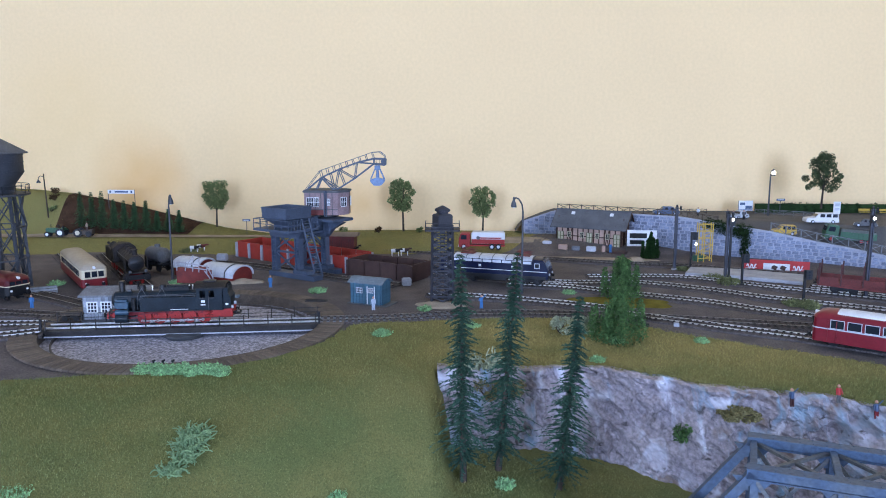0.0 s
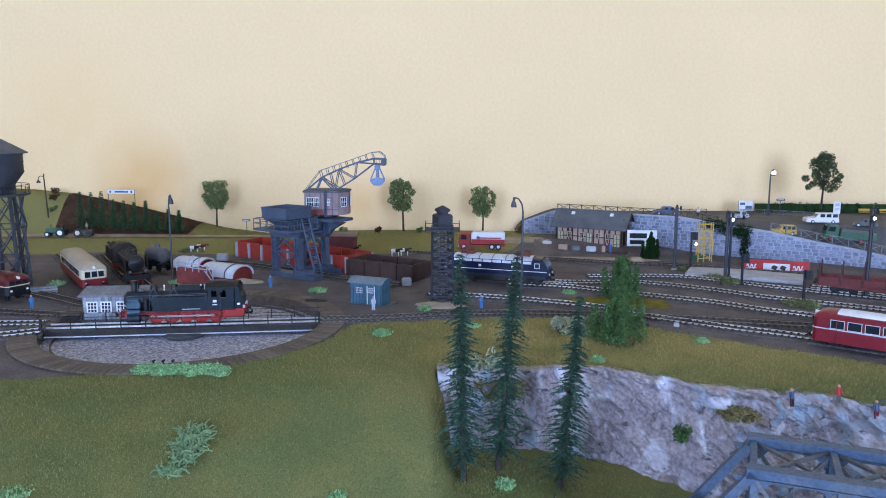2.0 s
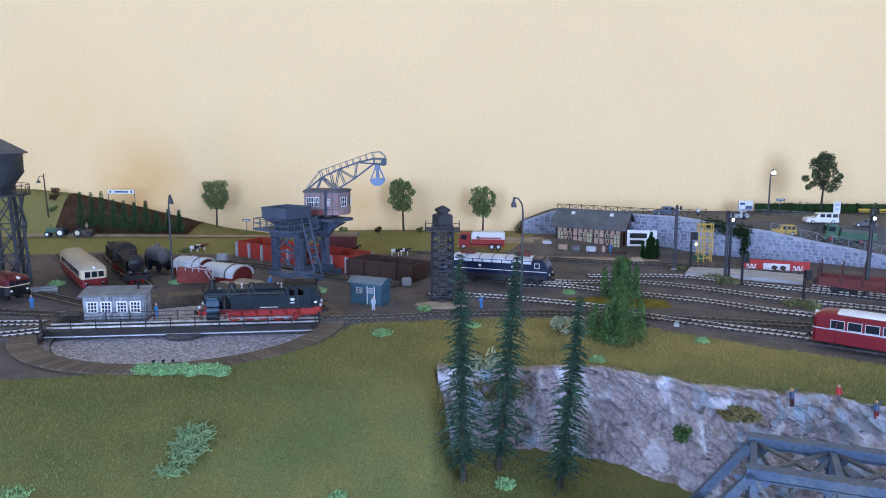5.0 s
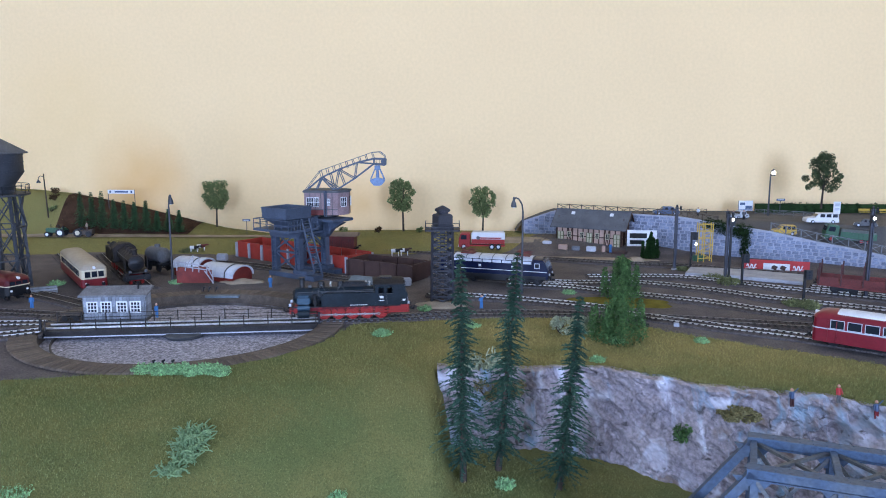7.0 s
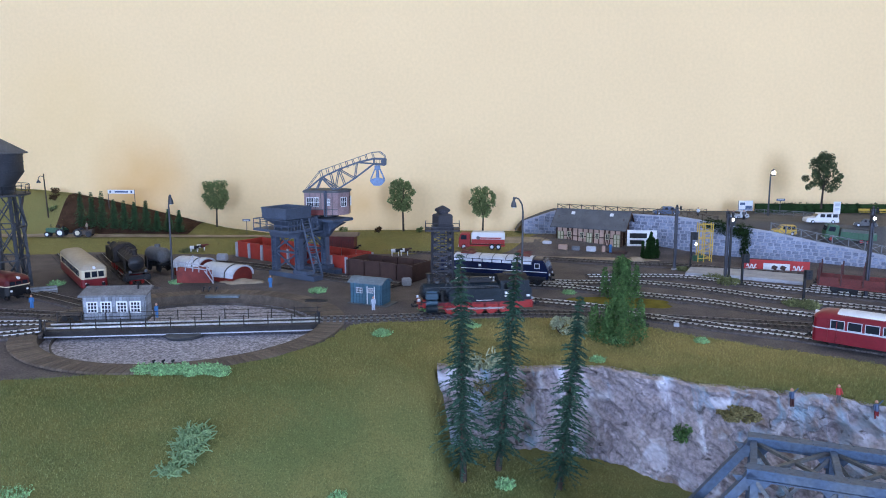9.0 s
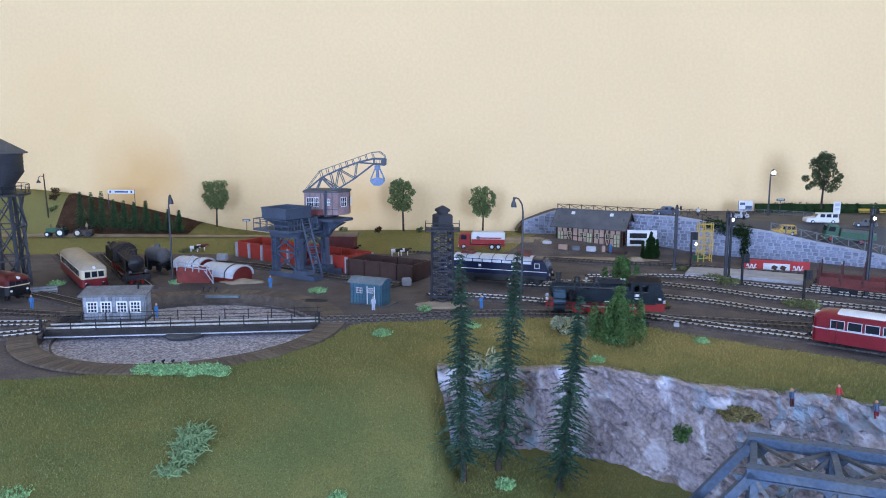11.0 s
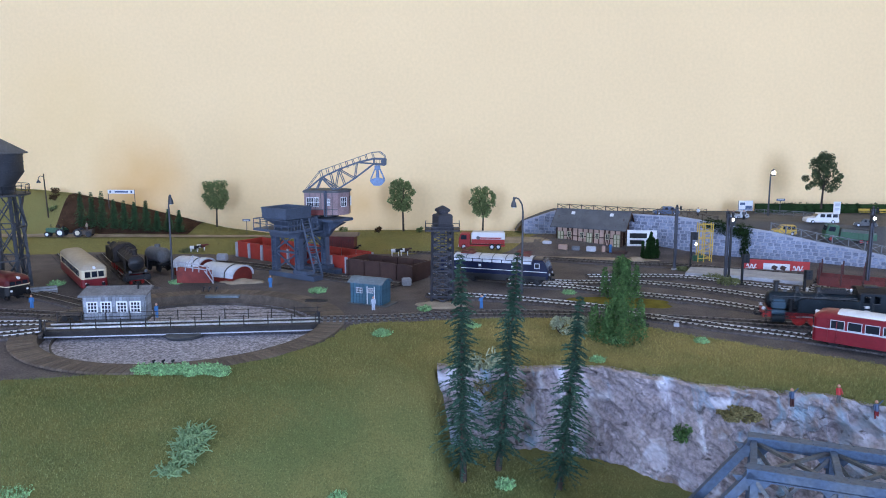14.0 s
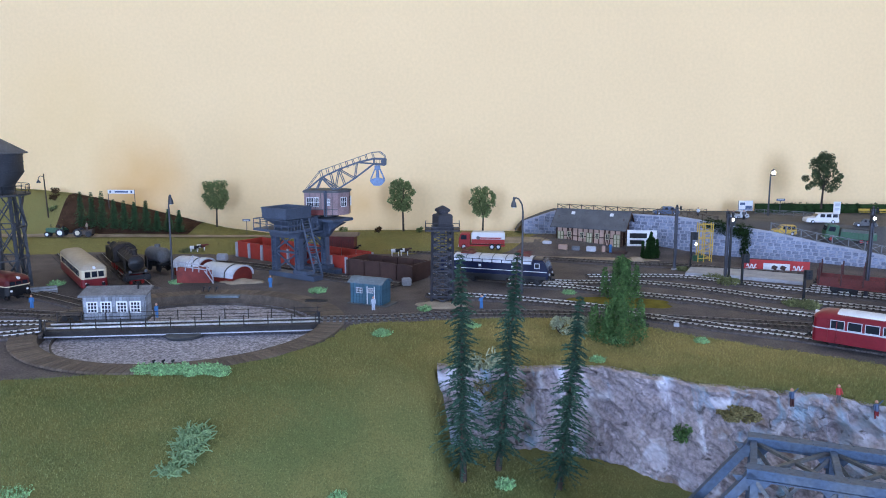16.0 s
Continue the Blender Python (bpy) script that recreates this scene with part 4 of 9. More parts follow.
M["cylblue"] = mat("dull_blue_cylinder_paint", (0.035, 0.075, 0.11), 0.45, vary=0.15, scale=70, fine=500, bump=0.05)
ENGINE, ENGINE_WHEELS, ENGINE_RODS = build_tank_engine()


# ---- the coaling plant: hopper tower, slewing crane with grab ----
def brace(bm, a, b, c, d, w):
    """An X of bars in the field a (low, one side), b (low, other side), c (high, other), d (high, one)."""
    bar(bm, a, c, w)
    bar(bm, b, d, w)


def railing(name, parent, points, h, material, posts=4, w=0.0007, rails=2):
    """A light hand rail with posts along a line of points on its floor."""
    bm = bmesh.new()
    for p, q in zip(points, points[1:]):
        p, q = Vector(p), Vector(q)
        for k in range(1, rails + 1):
            up = Vector((0, 0, h * k / rails))
            bar(bm, p + up, q + up, w)
        for k in range(posts + 1):
            m = p.lerp(q, k / posts)
            bar(bm, m, m + Vector((0, 0, h)), w)
    return part(name, bm, material, parent, placed=True)


def build_coaling_tower():
    """Two portals joined by a deck; the hopper stands over the front one, the crane over the other."""
    s = M["steelblue"]
    t = thing("coaling_tower", pose(-0.2679, 1.1591, 0, 0, 0, -35.2), "blue-grey steel coaling tower with hopper, platform and ladder", "coaling tower")
    ua, ub, top = 0.0065, 0.0566, 0.0696
    for v0, length in ((0.0, 0.0951), (0.056, 0.0830)):
        bm = bmesh.new()
        box(bm, length / 2, v0 + 0.010, 0.0038, length, 0.020, 0.0076)
        box(bm, length - 0.030, v0 + 0.010, 0.0098, 0.030, 0.016, 0.0060)
        part("base_beam", bm, s, t, bevel=0.0006)
        v = v0 + 0.010
        for u in (ua, ub):
            bm = bmesh.new()
            for side in (-1, 1):
                box(bm, u + side * 0.0046, v, (0.007 + top) / 2, 0.0012, 0.0085, top - 0.007)
            box(bm, u, v, (0.007 + top) / 2, 0.0092, 0.0016, top - 0.007)
            for k in range(7):
                box(bm, u, v - 0.0025, 0.012 + 0.0085 * k, 0.0088, 0.0026, 0.0008)
            part("column", bm, s, t)
        for k in range(2):
            z0, z1 = 0.0085 + 0.0300 * k, 0.0385 + 0.0300 * k
            bm = bmesh.new()
            brace(bm, (ua, v - 0.002, z0), (ub, v - 0.002, z0), (ub, v - 0.002, z1), (ua, v - 0.002, z1), 0.0021)
            box(bm, (ua + ub) / 2, v - 0.003, (z0 + z1) / 2, 0.006, 0.0012, 0.006)
            part("cross_brace", bm, s, t)
            bm = bmesh.new()
            bar(bm, (ua, v, z1 - 0.001), (ub, v, z1 - 0.001), 0.0030)
            part("cross_beam", bm, s, t)
    for u in (ua, ub):
        bm = bmesh.new()
        bar(bm, (u, 0.010, 0.0655), (u, 0.066, 0.0655), 0.0036)
        bar(bm, (u, 0.012, 0.0420), (u, 0.036, 0.0640), 0.0022)
        bar(bm, (u, 0.064, 0.0420), (u, 0.040, 0.0640), 0.0022)
        part("side_bracing", bm, s, t)
    # flared brackets carry the platform and the crane's deck
    bm = bmesh.new()
    prism(bm, [(ua - 0.005, 0.0600), (ub + 0.005, 0.0600), (0.0690, 0.0722), (0.0035, 0.0722), (-0.002, 0.0690)], 0.004, 0.018, "y")
    part("platform_bracket", bm, s, t, bevel=0.0004)
    bm = bmesh.new()
    prism(bm, [(ua - 0.005, 0.0560), (ub + 0.005, 0.0560), (0.0760, 0.0700), (0.0990, 0.0818), (-0.028, 0.0818), (-0.008, 0.0700)], 0.061, 0.071, "y")
    box(bm, 0.0315, 0.070, 0.0840, 0.121, 0.046, 0.0044)
    deck = part("crane_deck", bm, s, t, bevel=0.0006)
    bm = bmesh.new()
    for u in (-0.008, ua - 0.004, ub + 0.004, 0.072):
        box(bm, u, 0.0600, 0.072, 0.0012, 0.0030, 0.020)
    part("rib", bm, s, deck)
    bm = bmesh.new()
    box(bm, 0.0365, 0.004, 0.0740, 0.0750, 0.061, 0.0034)
    box(bm, 0.0330, 0.043, 0.0740, 0.0560, 0.018, 0.0034)
    part("platform", bm, s, t)
    z = 0.0757
    rail = [(0.000, 0.034, z), (0.000, -0.026, z), (0.0735, -0.026, z), (0.0735, 0.004, z)]
    for line, n in ((rail, 5), ([(0.0735, 0.022, z), (0.0735, 0.034, z), (0.0600, 0.034, z), (0.0600, 0.052, z)], 3)):
        for p, q in zip(line, line[1:]):
            p, q = Vector(p), Vector(q)
            for h in (0.0075, 0.0145):
                bm = bmesh.new()
                bar(bm, p + Vector((0, 0, h)), q + Vector((0, 0, h)), 0.0009)
                part("hand_rail", bm, s, t)
            for k in range(n):
                m = p.lerp(q, k / n)
                bm = bmesh.new()
                bar(bm, m, m + Vector((0, 0, 0.0145)), 0.0009)
                part("rail_post", bm, s, t)
    # the hopper: a funnel under an open box with a thick rim
    bm = bmesh.new()
    rings = []
    cu, cv = 0.0316, 0.0111
    for hu, hv, zz in ((0.013, 0.013, 0.0755), (0.013, 0.013, 0.0790), (0.0255, 0.0255, 0.0905), (0.0262, 0.0262, 0.1062), (0.0240, 0.0240, 0.1062), (0.0235, 0.0235, 0.0915), (0.010, 0.010, 0.0810)):
        rings.append([bm.verts.new((cu + a * hu, cv + b * hv, zz)) for a, b in ((-1, -1), (1, -1), (1, 1), (-1, 1))])
    for p, q in zip(rings, rings[1:]):
        for k in range(4):
            bm.faces.new((p[k], p[(k + 1) % 4], q[(k + 1) % 4], q[k]))
    bm.faces.new(rings[0])
    bm.faces.new(rings[-1])
    hopper = part("hopper", bm, s, t, "open blue-grey steel coal hopper")
    bm = bmesh.new()
    for a, b, c, d in ((-1, -1, 1, -1), (1, -1, 1, 1), (1, 1, -1, 1), (-1, 1, -1, -1)):
        bar(bm, (cu + a * 0.0264, cv + b * 0.0264, 0.1057), (cu + c * 0.0264, cv + d * 0.0264, 0.1057), 0.0016)
        bar(bm, (cu + a * 0.0257, cv + b * 0.0257, 0.0908), (cu + c * 0.0257, cv + d * 0.0257, 0.0908), 0.0014)
    part("rim", bm, s, hopper)
    bm = bmesh.new()
    a0, a1, b0, b1 = Vector((-0.2080, 1.118, 0.0914)), Vector((-0.1905, 1.128, 0.0)), Vector((-0.1983, 1.124, 0.0923)), Vector((-0.1805, 1.134, 0.0))
    bar(bm, a0, a1, 0.0022)
    bar(bm, b0, b1, 0.0022)
    for k in range(1, 24):
        bar(bm, a0.lerp(a1, k / 24), b0.lerp(b1, k / 24), 0.0009)
    part("ladder", bm, s, t, placed=True)


def build_crane():
    s = M["steelblue"]
    t = thing("slewing_crane", pose(-0.18, 1.20, 0.0862), "blue-grey slewing crane with pinkish cab, jib and grab", "crane")
    Y = 1.20
    # eight-sided cab with plank faces, windows and a flat roof
    cx, cz0, cz1 = -0.18, 0.0902, 0.125
    rx, ry = 0.0335, 0.026
    ring = [(-rx, -ry * 0.9), (rx * 0.55, -ry), (rx, -ry * 0.45), (rx, ry * 0.45), (rx * 0.55, ry), (-rx, ry * 0.9)]
    bm = bmesh.new()
    prism(bm, [(cx + a, Y + b) for a, b in ring], cz0, cz1, "z")
    cab = part("cab", bm, M["cabpink"], t, "pinkish plank crane cab", placed=True, bevel=0.0005)
    bm = bmesh.new()
    prism(bm, [(cx + a * 1.06, Y + b * 1.08) for a, b in ring], cz1, cz1 + 0.0035, "z")
    part("roof", bm, M["grey"], cab, "dark grey flat cab roof", placed=True, bevel=0.0009)
    bm = bmesh.new()
    for k in range(1, 6):
        x = cx - rx + k * rx * 1.55 / 6
        y = Y - ry * (0.9 + 0.1 * (x - cx + rx) / (rx * 1.55))
        box(bm, x, y - 0.0004, (cz0 + cz1) / 2, 0.0009, 0.001, cz1 - cz0)
    box(bm, cx - 0.2 * rx, Y - ry * 0.95 - 0.0008, cz0 + 0.009, rx * 1.5, 0.001, 0.0009)
    part("cab_batten", bm, M["grey"], cab, placed=True)

    def pane(x, y, w, h, turn, zc):
        m = Matrix.Translation((x, y, zc)) @ Matrix.Rotation(turn, 4, "Z")
        bm = bmesh.new()
        box(bm, 0, 0, 0, w, 0.001, h, m)
        g = part("window", bm, M["glass"], cab, placed=True)
        bm = bmesh.new()
        for k in range(4):
            box(bm, -w / 2 + w * k / 3, -0.0006, 0, 0.0005, 0.0008, h + 0.0008, m)
        for k in range(3):
            box(bm, 0, -0.0006, -h / 2 + h * k / 2, w, 0.0008, 0.0007, m)
        part("glazing_bars", bm, M["white"], cab, placed=True)

    zc = (cz0 + cz1) / 2 + 0.003
    pane(cx - rx * 0.72, Y - ry * 0.92 - 0.0012, 0.0105, 0.014, -0.04, zc)
    pane(cx - rx * 0.42, Y - ry * 0.94 - 0.0012, 0.007, 0.014, -0.04, zc)
    pane(cx + rx * 0.14, Y - ry * 0.98 - 0.0012, 0.004, 0.010, -0.04, zc)
    pane(cx + rx * 0.79, Y - ry * 0.72 - 0.001, 0.010, 0.014, 0.72, zc)
    pane(cx + rx + 0.001, Y, 0.012, 0.014, radians(90), zc)
    bm = bmesh.new()
    box(bm, cx - rx * 0.55, Y - ry * 0.93 - 0.0010, cz0 + 0.005, rx * 0.85, 0.0012, 0.0090)
    part("lower_panel", bm, M["oxide"], cab, "rusty brown lower cab panel", placed=True)
    bm = bmesh.new()
    for x in (cx - rx * 0.05, cx + rx * 0.03):
        rod(bm, (x, Y - ry * 0.99 - 0.0022, cz0 - 0.002), (x, Y - ry * 0.99 - 0.0022, cz1 + 0.003), 0.0009, seg=8)
    part("conduit", bm, s, cab, "blue-grey upright pipes", placed=True)
    bm = bmesh.new()
    lathe(bm, [(0.016, 0.0855), (0.016, 0.0872), (0.014, cz0 + 0.003)], 24, Matrix.Translation((cx, Y, 0)))
    part("turning_ring", bm, M["black"], t, placed=True, smooth=True)
    # the jib: two lattice sides with a walkway rail
    jib = None
    for side in (-0.009, 0.009):
        bm = bmesh.new()
        off = Vector((0, side, 0))
        lo = [Vector(p) + off for p in ((-0.1689, 1.2, 0.1259), (-0.1376, 1.2, 0.1453), (-0.1073, 1.2, 0.1682), (-0.0897, 1.2, 0.1664))]
        up = [Vector(p) + off for p in ((-0.1887, 1.2, 0.1471), (-0.162, 1.2, 0.1594), (-0.1336, 1.2, 0.1699), (-0.1072, 1.2, 0.176), (-0.0887, 1.2, 0.1752))]
        for line in (lo, up):
            for p, q in zip(line, line[1:]):
                bar(bm, p, q, 0.0024)
        bar(bm, (-0.2149, Y + side, 0.1259), up[0], 0.0018)
        bar(bm, up[0], (-0.1981, Y + side, 0.1259), 0.0018)
        bar(bm, up[0], lo[0], 0.0018)
        for a, b in ((up[1], lo[0]), (up[1], lo[1]), (up[2], lo[1]), (up[2], lo[2]), (up[3], lo[2]), (up[4], lo[3]), (lo[0].lerp(lo[1], 0.5), up[1]), (up[0], lo[0].lerp(lo[1], 0.2)), (up[0].lerp(up[1], 0.5), lo[0])):
            bar(bm, a, b, 0.0013)
        frame_side = part("jib_side", bm, s, t, "blue-grey lattice jib side", placed=True)
        jib = jib or frame_side
        bm = bmesh.new()
        path = [Vector(p) + off * 1.15 for p in ((-0.2148, 1.2, 0.1277), (-0.1911, 1.2, 0.1576), (-0.1105, 1.2, 0.1856), (-0.0982, 1.2, 0.1865), (-0.0904, 1.2, 0.1804), (-0.0897, 1.2, 0.1664))]
        for p, q in zip(path, path[1:]):
            bar(bm, p, q, 0.0009)
        for k in range(9):
            top = path[1].lerp(path[2], k / 8)
            low = up[0].lerp(up[3], k / 8)
            bar(bm, top, low, 0.0008)
        part("walkway_rail", bm, s, frame_side, placed=True)
    bm = bmesh.new()
    for p in ((-0.1887, 1.2, 0.1471), (-0.1753, 1.2, 0.1533), (-0.162, 1.2, 0.1594), (-0.1478, 1.2, 0.1647), (-0.1336, 1.2, 0.1699), (-0.1204, 1.2, 0.1725), (-0.1072, 1.2, 0.176), (-0.0914, 1.2, 0.1734), (-0.1376, 1.2, 0.1453), (-0.1224, 1.2, 0.1568)):
        bar(bm, (p[0], Y - 0.009, p[2]), (p[0], Y + 0.009, p[2]), 0.0016)
    part("jib_cross_bar", bm, s, t, placed=True)
    bm = bmesh.new()
    box(bm, -0.0922, 1.2, 0.1711, 0.0077, 0.014, 0.0104)
    part("sheave_box", bm, s, t, placed=True, bevel=0.0008)
    bm = bmesh.new()
    for dx in (-0.0028, 0.0028):
        rod(bm, (-0.1011 + dx, Y, 0.1734), (-0.1012 + dx, Y, 0.1594), 0.0004, seg=6)
    part("hoist_cable", bm, M["black"], t, placed=True)
    # the grab: a head block, four struts and two closed shells
    gx = -0.1021
    z1, z2, z3 = 0.162, 0.1436, 0.1339
    bm = bmesh.new()
    box(bm, gx, Y, z1, 0.0085, 0.008, 0.007)
    for dx in (-1, 1):
        for dy in (-1, 1):
            bar(bm, (gx + dx * 0.003, Y + dy * 0.003, z1), (gx + dx * 0.0105, Y + dy * 0.005, z2 + 0.001), 0.0013)
    rod(bm, (gx, Y, z1), (gx, Y, z2), 0.0018, 0.0030, 12)
    grab = part("grab", bm, M["grab"], t, "pale blue clamshell grab", placed=True)
    for side in (-1, 1):
        bm = bmesh.new()
        prism(bm, [(gx, z2 + 0.0035), (gx + side * 0.0115, z2), (gx + side * 0.0112, z2 - 0.003), (gx + side * 0.006, z3 + 0.001), (gx, z3)], Y - 0.007, Y + 0.007, "y")
        part("shell", bm, M["grab"], grab, placed=True, bevel=0.0004)


M["cabpink"] = mat("faded_pink_planks", (0.24, 0.165, 0.165), 0.75, vary=0.2, scale=80, fine=600, bump=0.2)
build_coaling_tower()
build_crane()


# ---- sand tower of dark lattice with a round-shouldered tank ----
def build_sand_tower():
    Y = 0.9719
    t = thing("sand_tower", pose(-0.0007, 0.9719, 0), "dark grey lattice sand tower with tank and gallery", "tower")
    s = M["darksteel"]
    zt, zc, zr = 0.0998, 0.1158, 0.1266
    x = -0.0007
    w0, w1 = 0.0140, 0.0125
    corners = [(-1, -1), (1, -1), (1, 1), (-1, 1)]
    for a, b in corners:
        bm = bmesh.new()
        bar(bm, (x + a * w0, Y + b * w0, 0), (x + a * w1, Y + b * w1, zt), 0.0026)
        part("leg", bm, s, t, placed=True)
    for k in range(4):
        (a, b), (c, e) = corners[k], corners[(k + 1) % 4]
        bm = bmesh.new()
        steps = 9
        for i in range(steps):
            u, v = i / steps, (i + 1) / steps
            wa, wb = w0 + (w1 - w0) * u, w0 + (w1 - w0) * v
            p0, p1 = (x + a * wa, Y + b * wa, zt * u), (x + c * wa, Y + e * wa, zt * u)
            q0, q1 = (x + a * wb, Y + b * wb, zt * v), (x + c * wb, Y + e * wb, zt * v)
            bar(bm, p0, q1, 0.0014)
            bar(bm, p1, q0, 0.0014)
            bar(bm, q0, q1, 0.0016)
        part("lattice_panel", bm, s, t, placed=True)
    bm = bmesh.new()
    for dx in (-0.003, 0.003):
        bar(bm, (x + dx, Y, 0), (x + dx, Y, zt), 0.0011)
    for k in range(30):
        bar(bm, (x - 0.003, Y, zt * (k + 0.5) / 30), (x + 0.003, Y, zt * (k + 0.5) / 30), 0.0006)
    rod(bm, (x + 0.007, Y, 0), (x + 0.007, Y, zt), 0.0014, seg=8)
    part("ladder", bm, s, t, placed=True)
    bm = bmesh.new()
    lathe(bm, [(0.0134, zt - 0.004), (0.0140, zt), (0.0140, zc - 0.0020), (0.0122, zc), (0.0080, zc + 0.0005), (0.0080, zc + 0.003), (0.0106, zc + 0.0036), (0.0106, zr - 0.0042), (0.0015, zr)], 4, Matrix.Translation((x, Y, 0)) @ Matrix.Rotation(radians(70), 4, "Z"))
    part("tank", bm, s, t, placed=True, bevel=0.0004)
    bm = bmesh.new()
    z = 0.0962
    box(bm, x + 0.0, Y, z, 0.044, 0.034, 0.0016)
    part("gallery", bm, s, t, placed=True)
    railing("gallery_rail", t, [(x - 0.0215, Y + 0.0165, z), (x - 0.0215, Y - 0.0165, z), (x + 0.0215, Y - 0.0165, z), (x + 0.0215, Y + 0.0165, z)], 0.0095, s, 4)


def build_water_tower():
    Y = 1.06
    x, gz = -0.6237, 0.0
    t = thing("water_tower", pose(x, Y, 0), "dark blue-grey water tower with conical roof on lattice legs", "water tower")
    s = M["towergrey"]
    z = {"apex": 0.2074, "eave": 0.1905, "belly": 0.1620, "neck": 0.1465, "deck": 0.1340}
    r = -0.5825 - x
    bm = bmesh.new()
    lathe(bm, [(0.001, z["apex"] + 0.006), (0.012, z["apex"] + 0.004), (r + 0.0070, z["eave"]), (r + 0.0070, z["eave"] - 0.0015), (r, z["eave"] - 0.001)], 40, Matrix.Translation((x, Y, 0)))
    part("roof", bm, M["slate"], t, "dark conical roof", placed=True, smooth=True)
    bm = bmesh.new()
    lathe(bm, [(r, z["eave"]), (r, z["belly"]), (r * 0.72, z["neck"]), (r * 0.66, z["deck"]), (0.001, z["deck"])], 40, Matrix.Translation((x, Y, 0)))
    tank = part("tank", bm, s, t, placed=True, smooth=True)
    bm = bmesh.new()
    for zz in (z["eave"] - 0.004, z["belly"] + 0.001, (z["eave"] + z["belly"]) / 2):
        lathe(bm, [(r, zz), (r + 0.0009, zz), (r + 0.0009, zz + 0.0014), (r, zz + 0.0014)], 40, Matrix.Translation((x, Y, 0)), caps=False)
    part("tank_band", bm, s, tank, placed=True, smooth=True)
    bm = bmesh.new()
    lathe(bm, [(0.01, z["deck"] - 0.0025), (r * 1.15, z["deck"] - 0.0025), (r * 1.15, z["deck"]), (0.01, z["deck"])], 32, Matrix.Translation((x, Y, 0)))
    part("gallery", bm, s, t, placed=True)
    ring = [(x + r * 1.13 * math.cos(a), Y + r * 1.13 * math.sin(a), z["deck"]) for a in (2 * math.pi * k / 16 for k in range(17))]
    railing("gallery_rail", t, ring, 0.012, s, 1)
    legs = [(x + r * 0.95 * math.cos(a), Y + r * 0.95 * math.sin(a)) for a in (radians(22.5 + 45 * k) for k in range(8))]
    for p in legs:
        bm = bmesh.new()
        bar(bm, (*p, 0), (x + (p[0] - x) * 0.85, Y + (p[1] - Y) * 0.85, z["deck"] - 0.002), 0.0036)
        part("leg", bm, s, t, placed=True)
    h = z["deck"]
    for p, q in zip(legs, legs[1:] + legs[:1]):
        for k in range(3):
            a, b = h * k / 3, h * (k + 1) / 3
            for e, g, w in (((*p, a), (*q, b), 0.0014), ((*q, a), (*p, b), 0.0014), ((*p, b - 0.002), (*q, b - 0.002), 0.0018)):
                bm = bmesh.new()
                bar(bm, e, g, w)
                part("brace", bm, s, t, placed=True)
    bm = bmesh.new()
    rod(bm, (x, Y, 0), (x, Y, h), 0.006, seg=16)
    part("riser_pipe", bm, s, t, placed=True, smooth=True)


M["darksteel"] = mat("dark_violet_grey_steel", (0.028, 0.029, 0.036), 0.6, vary=0.2, scale=60, fine=600, bump=0.1)
M["towergrey"] = mat("slate_blue_tower_paint", (0.042, 0.048, 0.058), 0.6, vary=0.2, scale=40, fine=500, bump=0.1)
build_sand_tower()
build_water_tower()


# ---- huts, sheds, station ----
def glazed(parent, m, w, h, bars_x, bars_z, frame_mat, thick=0.0008):
    """A small window: dark pane, white frame and glazing bars, facing -y of m."""
    bm = bmesh.new()
    box(bm, 0, 0, 0, w, 0.0008, h, m)
    pane = part("window", bm, M["glass"], parent)
    bm = bmesh.new()
    for k in range(bars_x + 1):
        edge = k in (0, bars_x)
        box(bm, -w / 2 + w * k / bars_x, -0.0006, 0, thick * (1.5 if edge else 0.8), 0.0008, h + thick * 1.5, m)
    for k in range(bars_z + 1):
        edge = k in (0, bars_z)
        box(bm, 0, -0.0007, -h / 2 + h * k / bars_z, w, 0.0008, thick * (1.5 if edge else 0.8), m)
    part("window_frame", bm, frame_mat, pane)
    return pane


def board_wall(parent, m, w, h, material, board=0.0042):
    """A wall of upright boards with uneven faces, facing -y of m, from its foot."""
    n = max(2, round(w / board))
    bm = bmesh.new()
    box(bm, 0, 0.0006, h / 2, w, 0.0008, h, m)
    wall = part("wall", bm, material, parent)
    bm = bmesh.new()
    box(bm, 0, 0, h / 2, w / n - 0.0004, 0.0011, h)
    me = mesh_of("board", bm, material, 0.0002)
    rnd = random.Random(n)
    for k in range(n):
        o = new("board", me)
        o.parent = wall
        o.matrix_basis = m @ Matrix.Translation((-w / 2 + w * (k + 0.5) / n, -0.0004 - rnd.uniform(0, 0.0004), 0))
    return wall


def side_frames(w, dpt):
    """Poses of the four walls of a box of that width and depth, each facing outwards."""
    return [pose(0, -dpt / 2, 0), pose(w / 2, 0, 0, 0, 0, 90), pose(0, dpt / 2, 0, 0, 0, 180), pose(-w / 2, 0, 0, 0, 0, -90)]


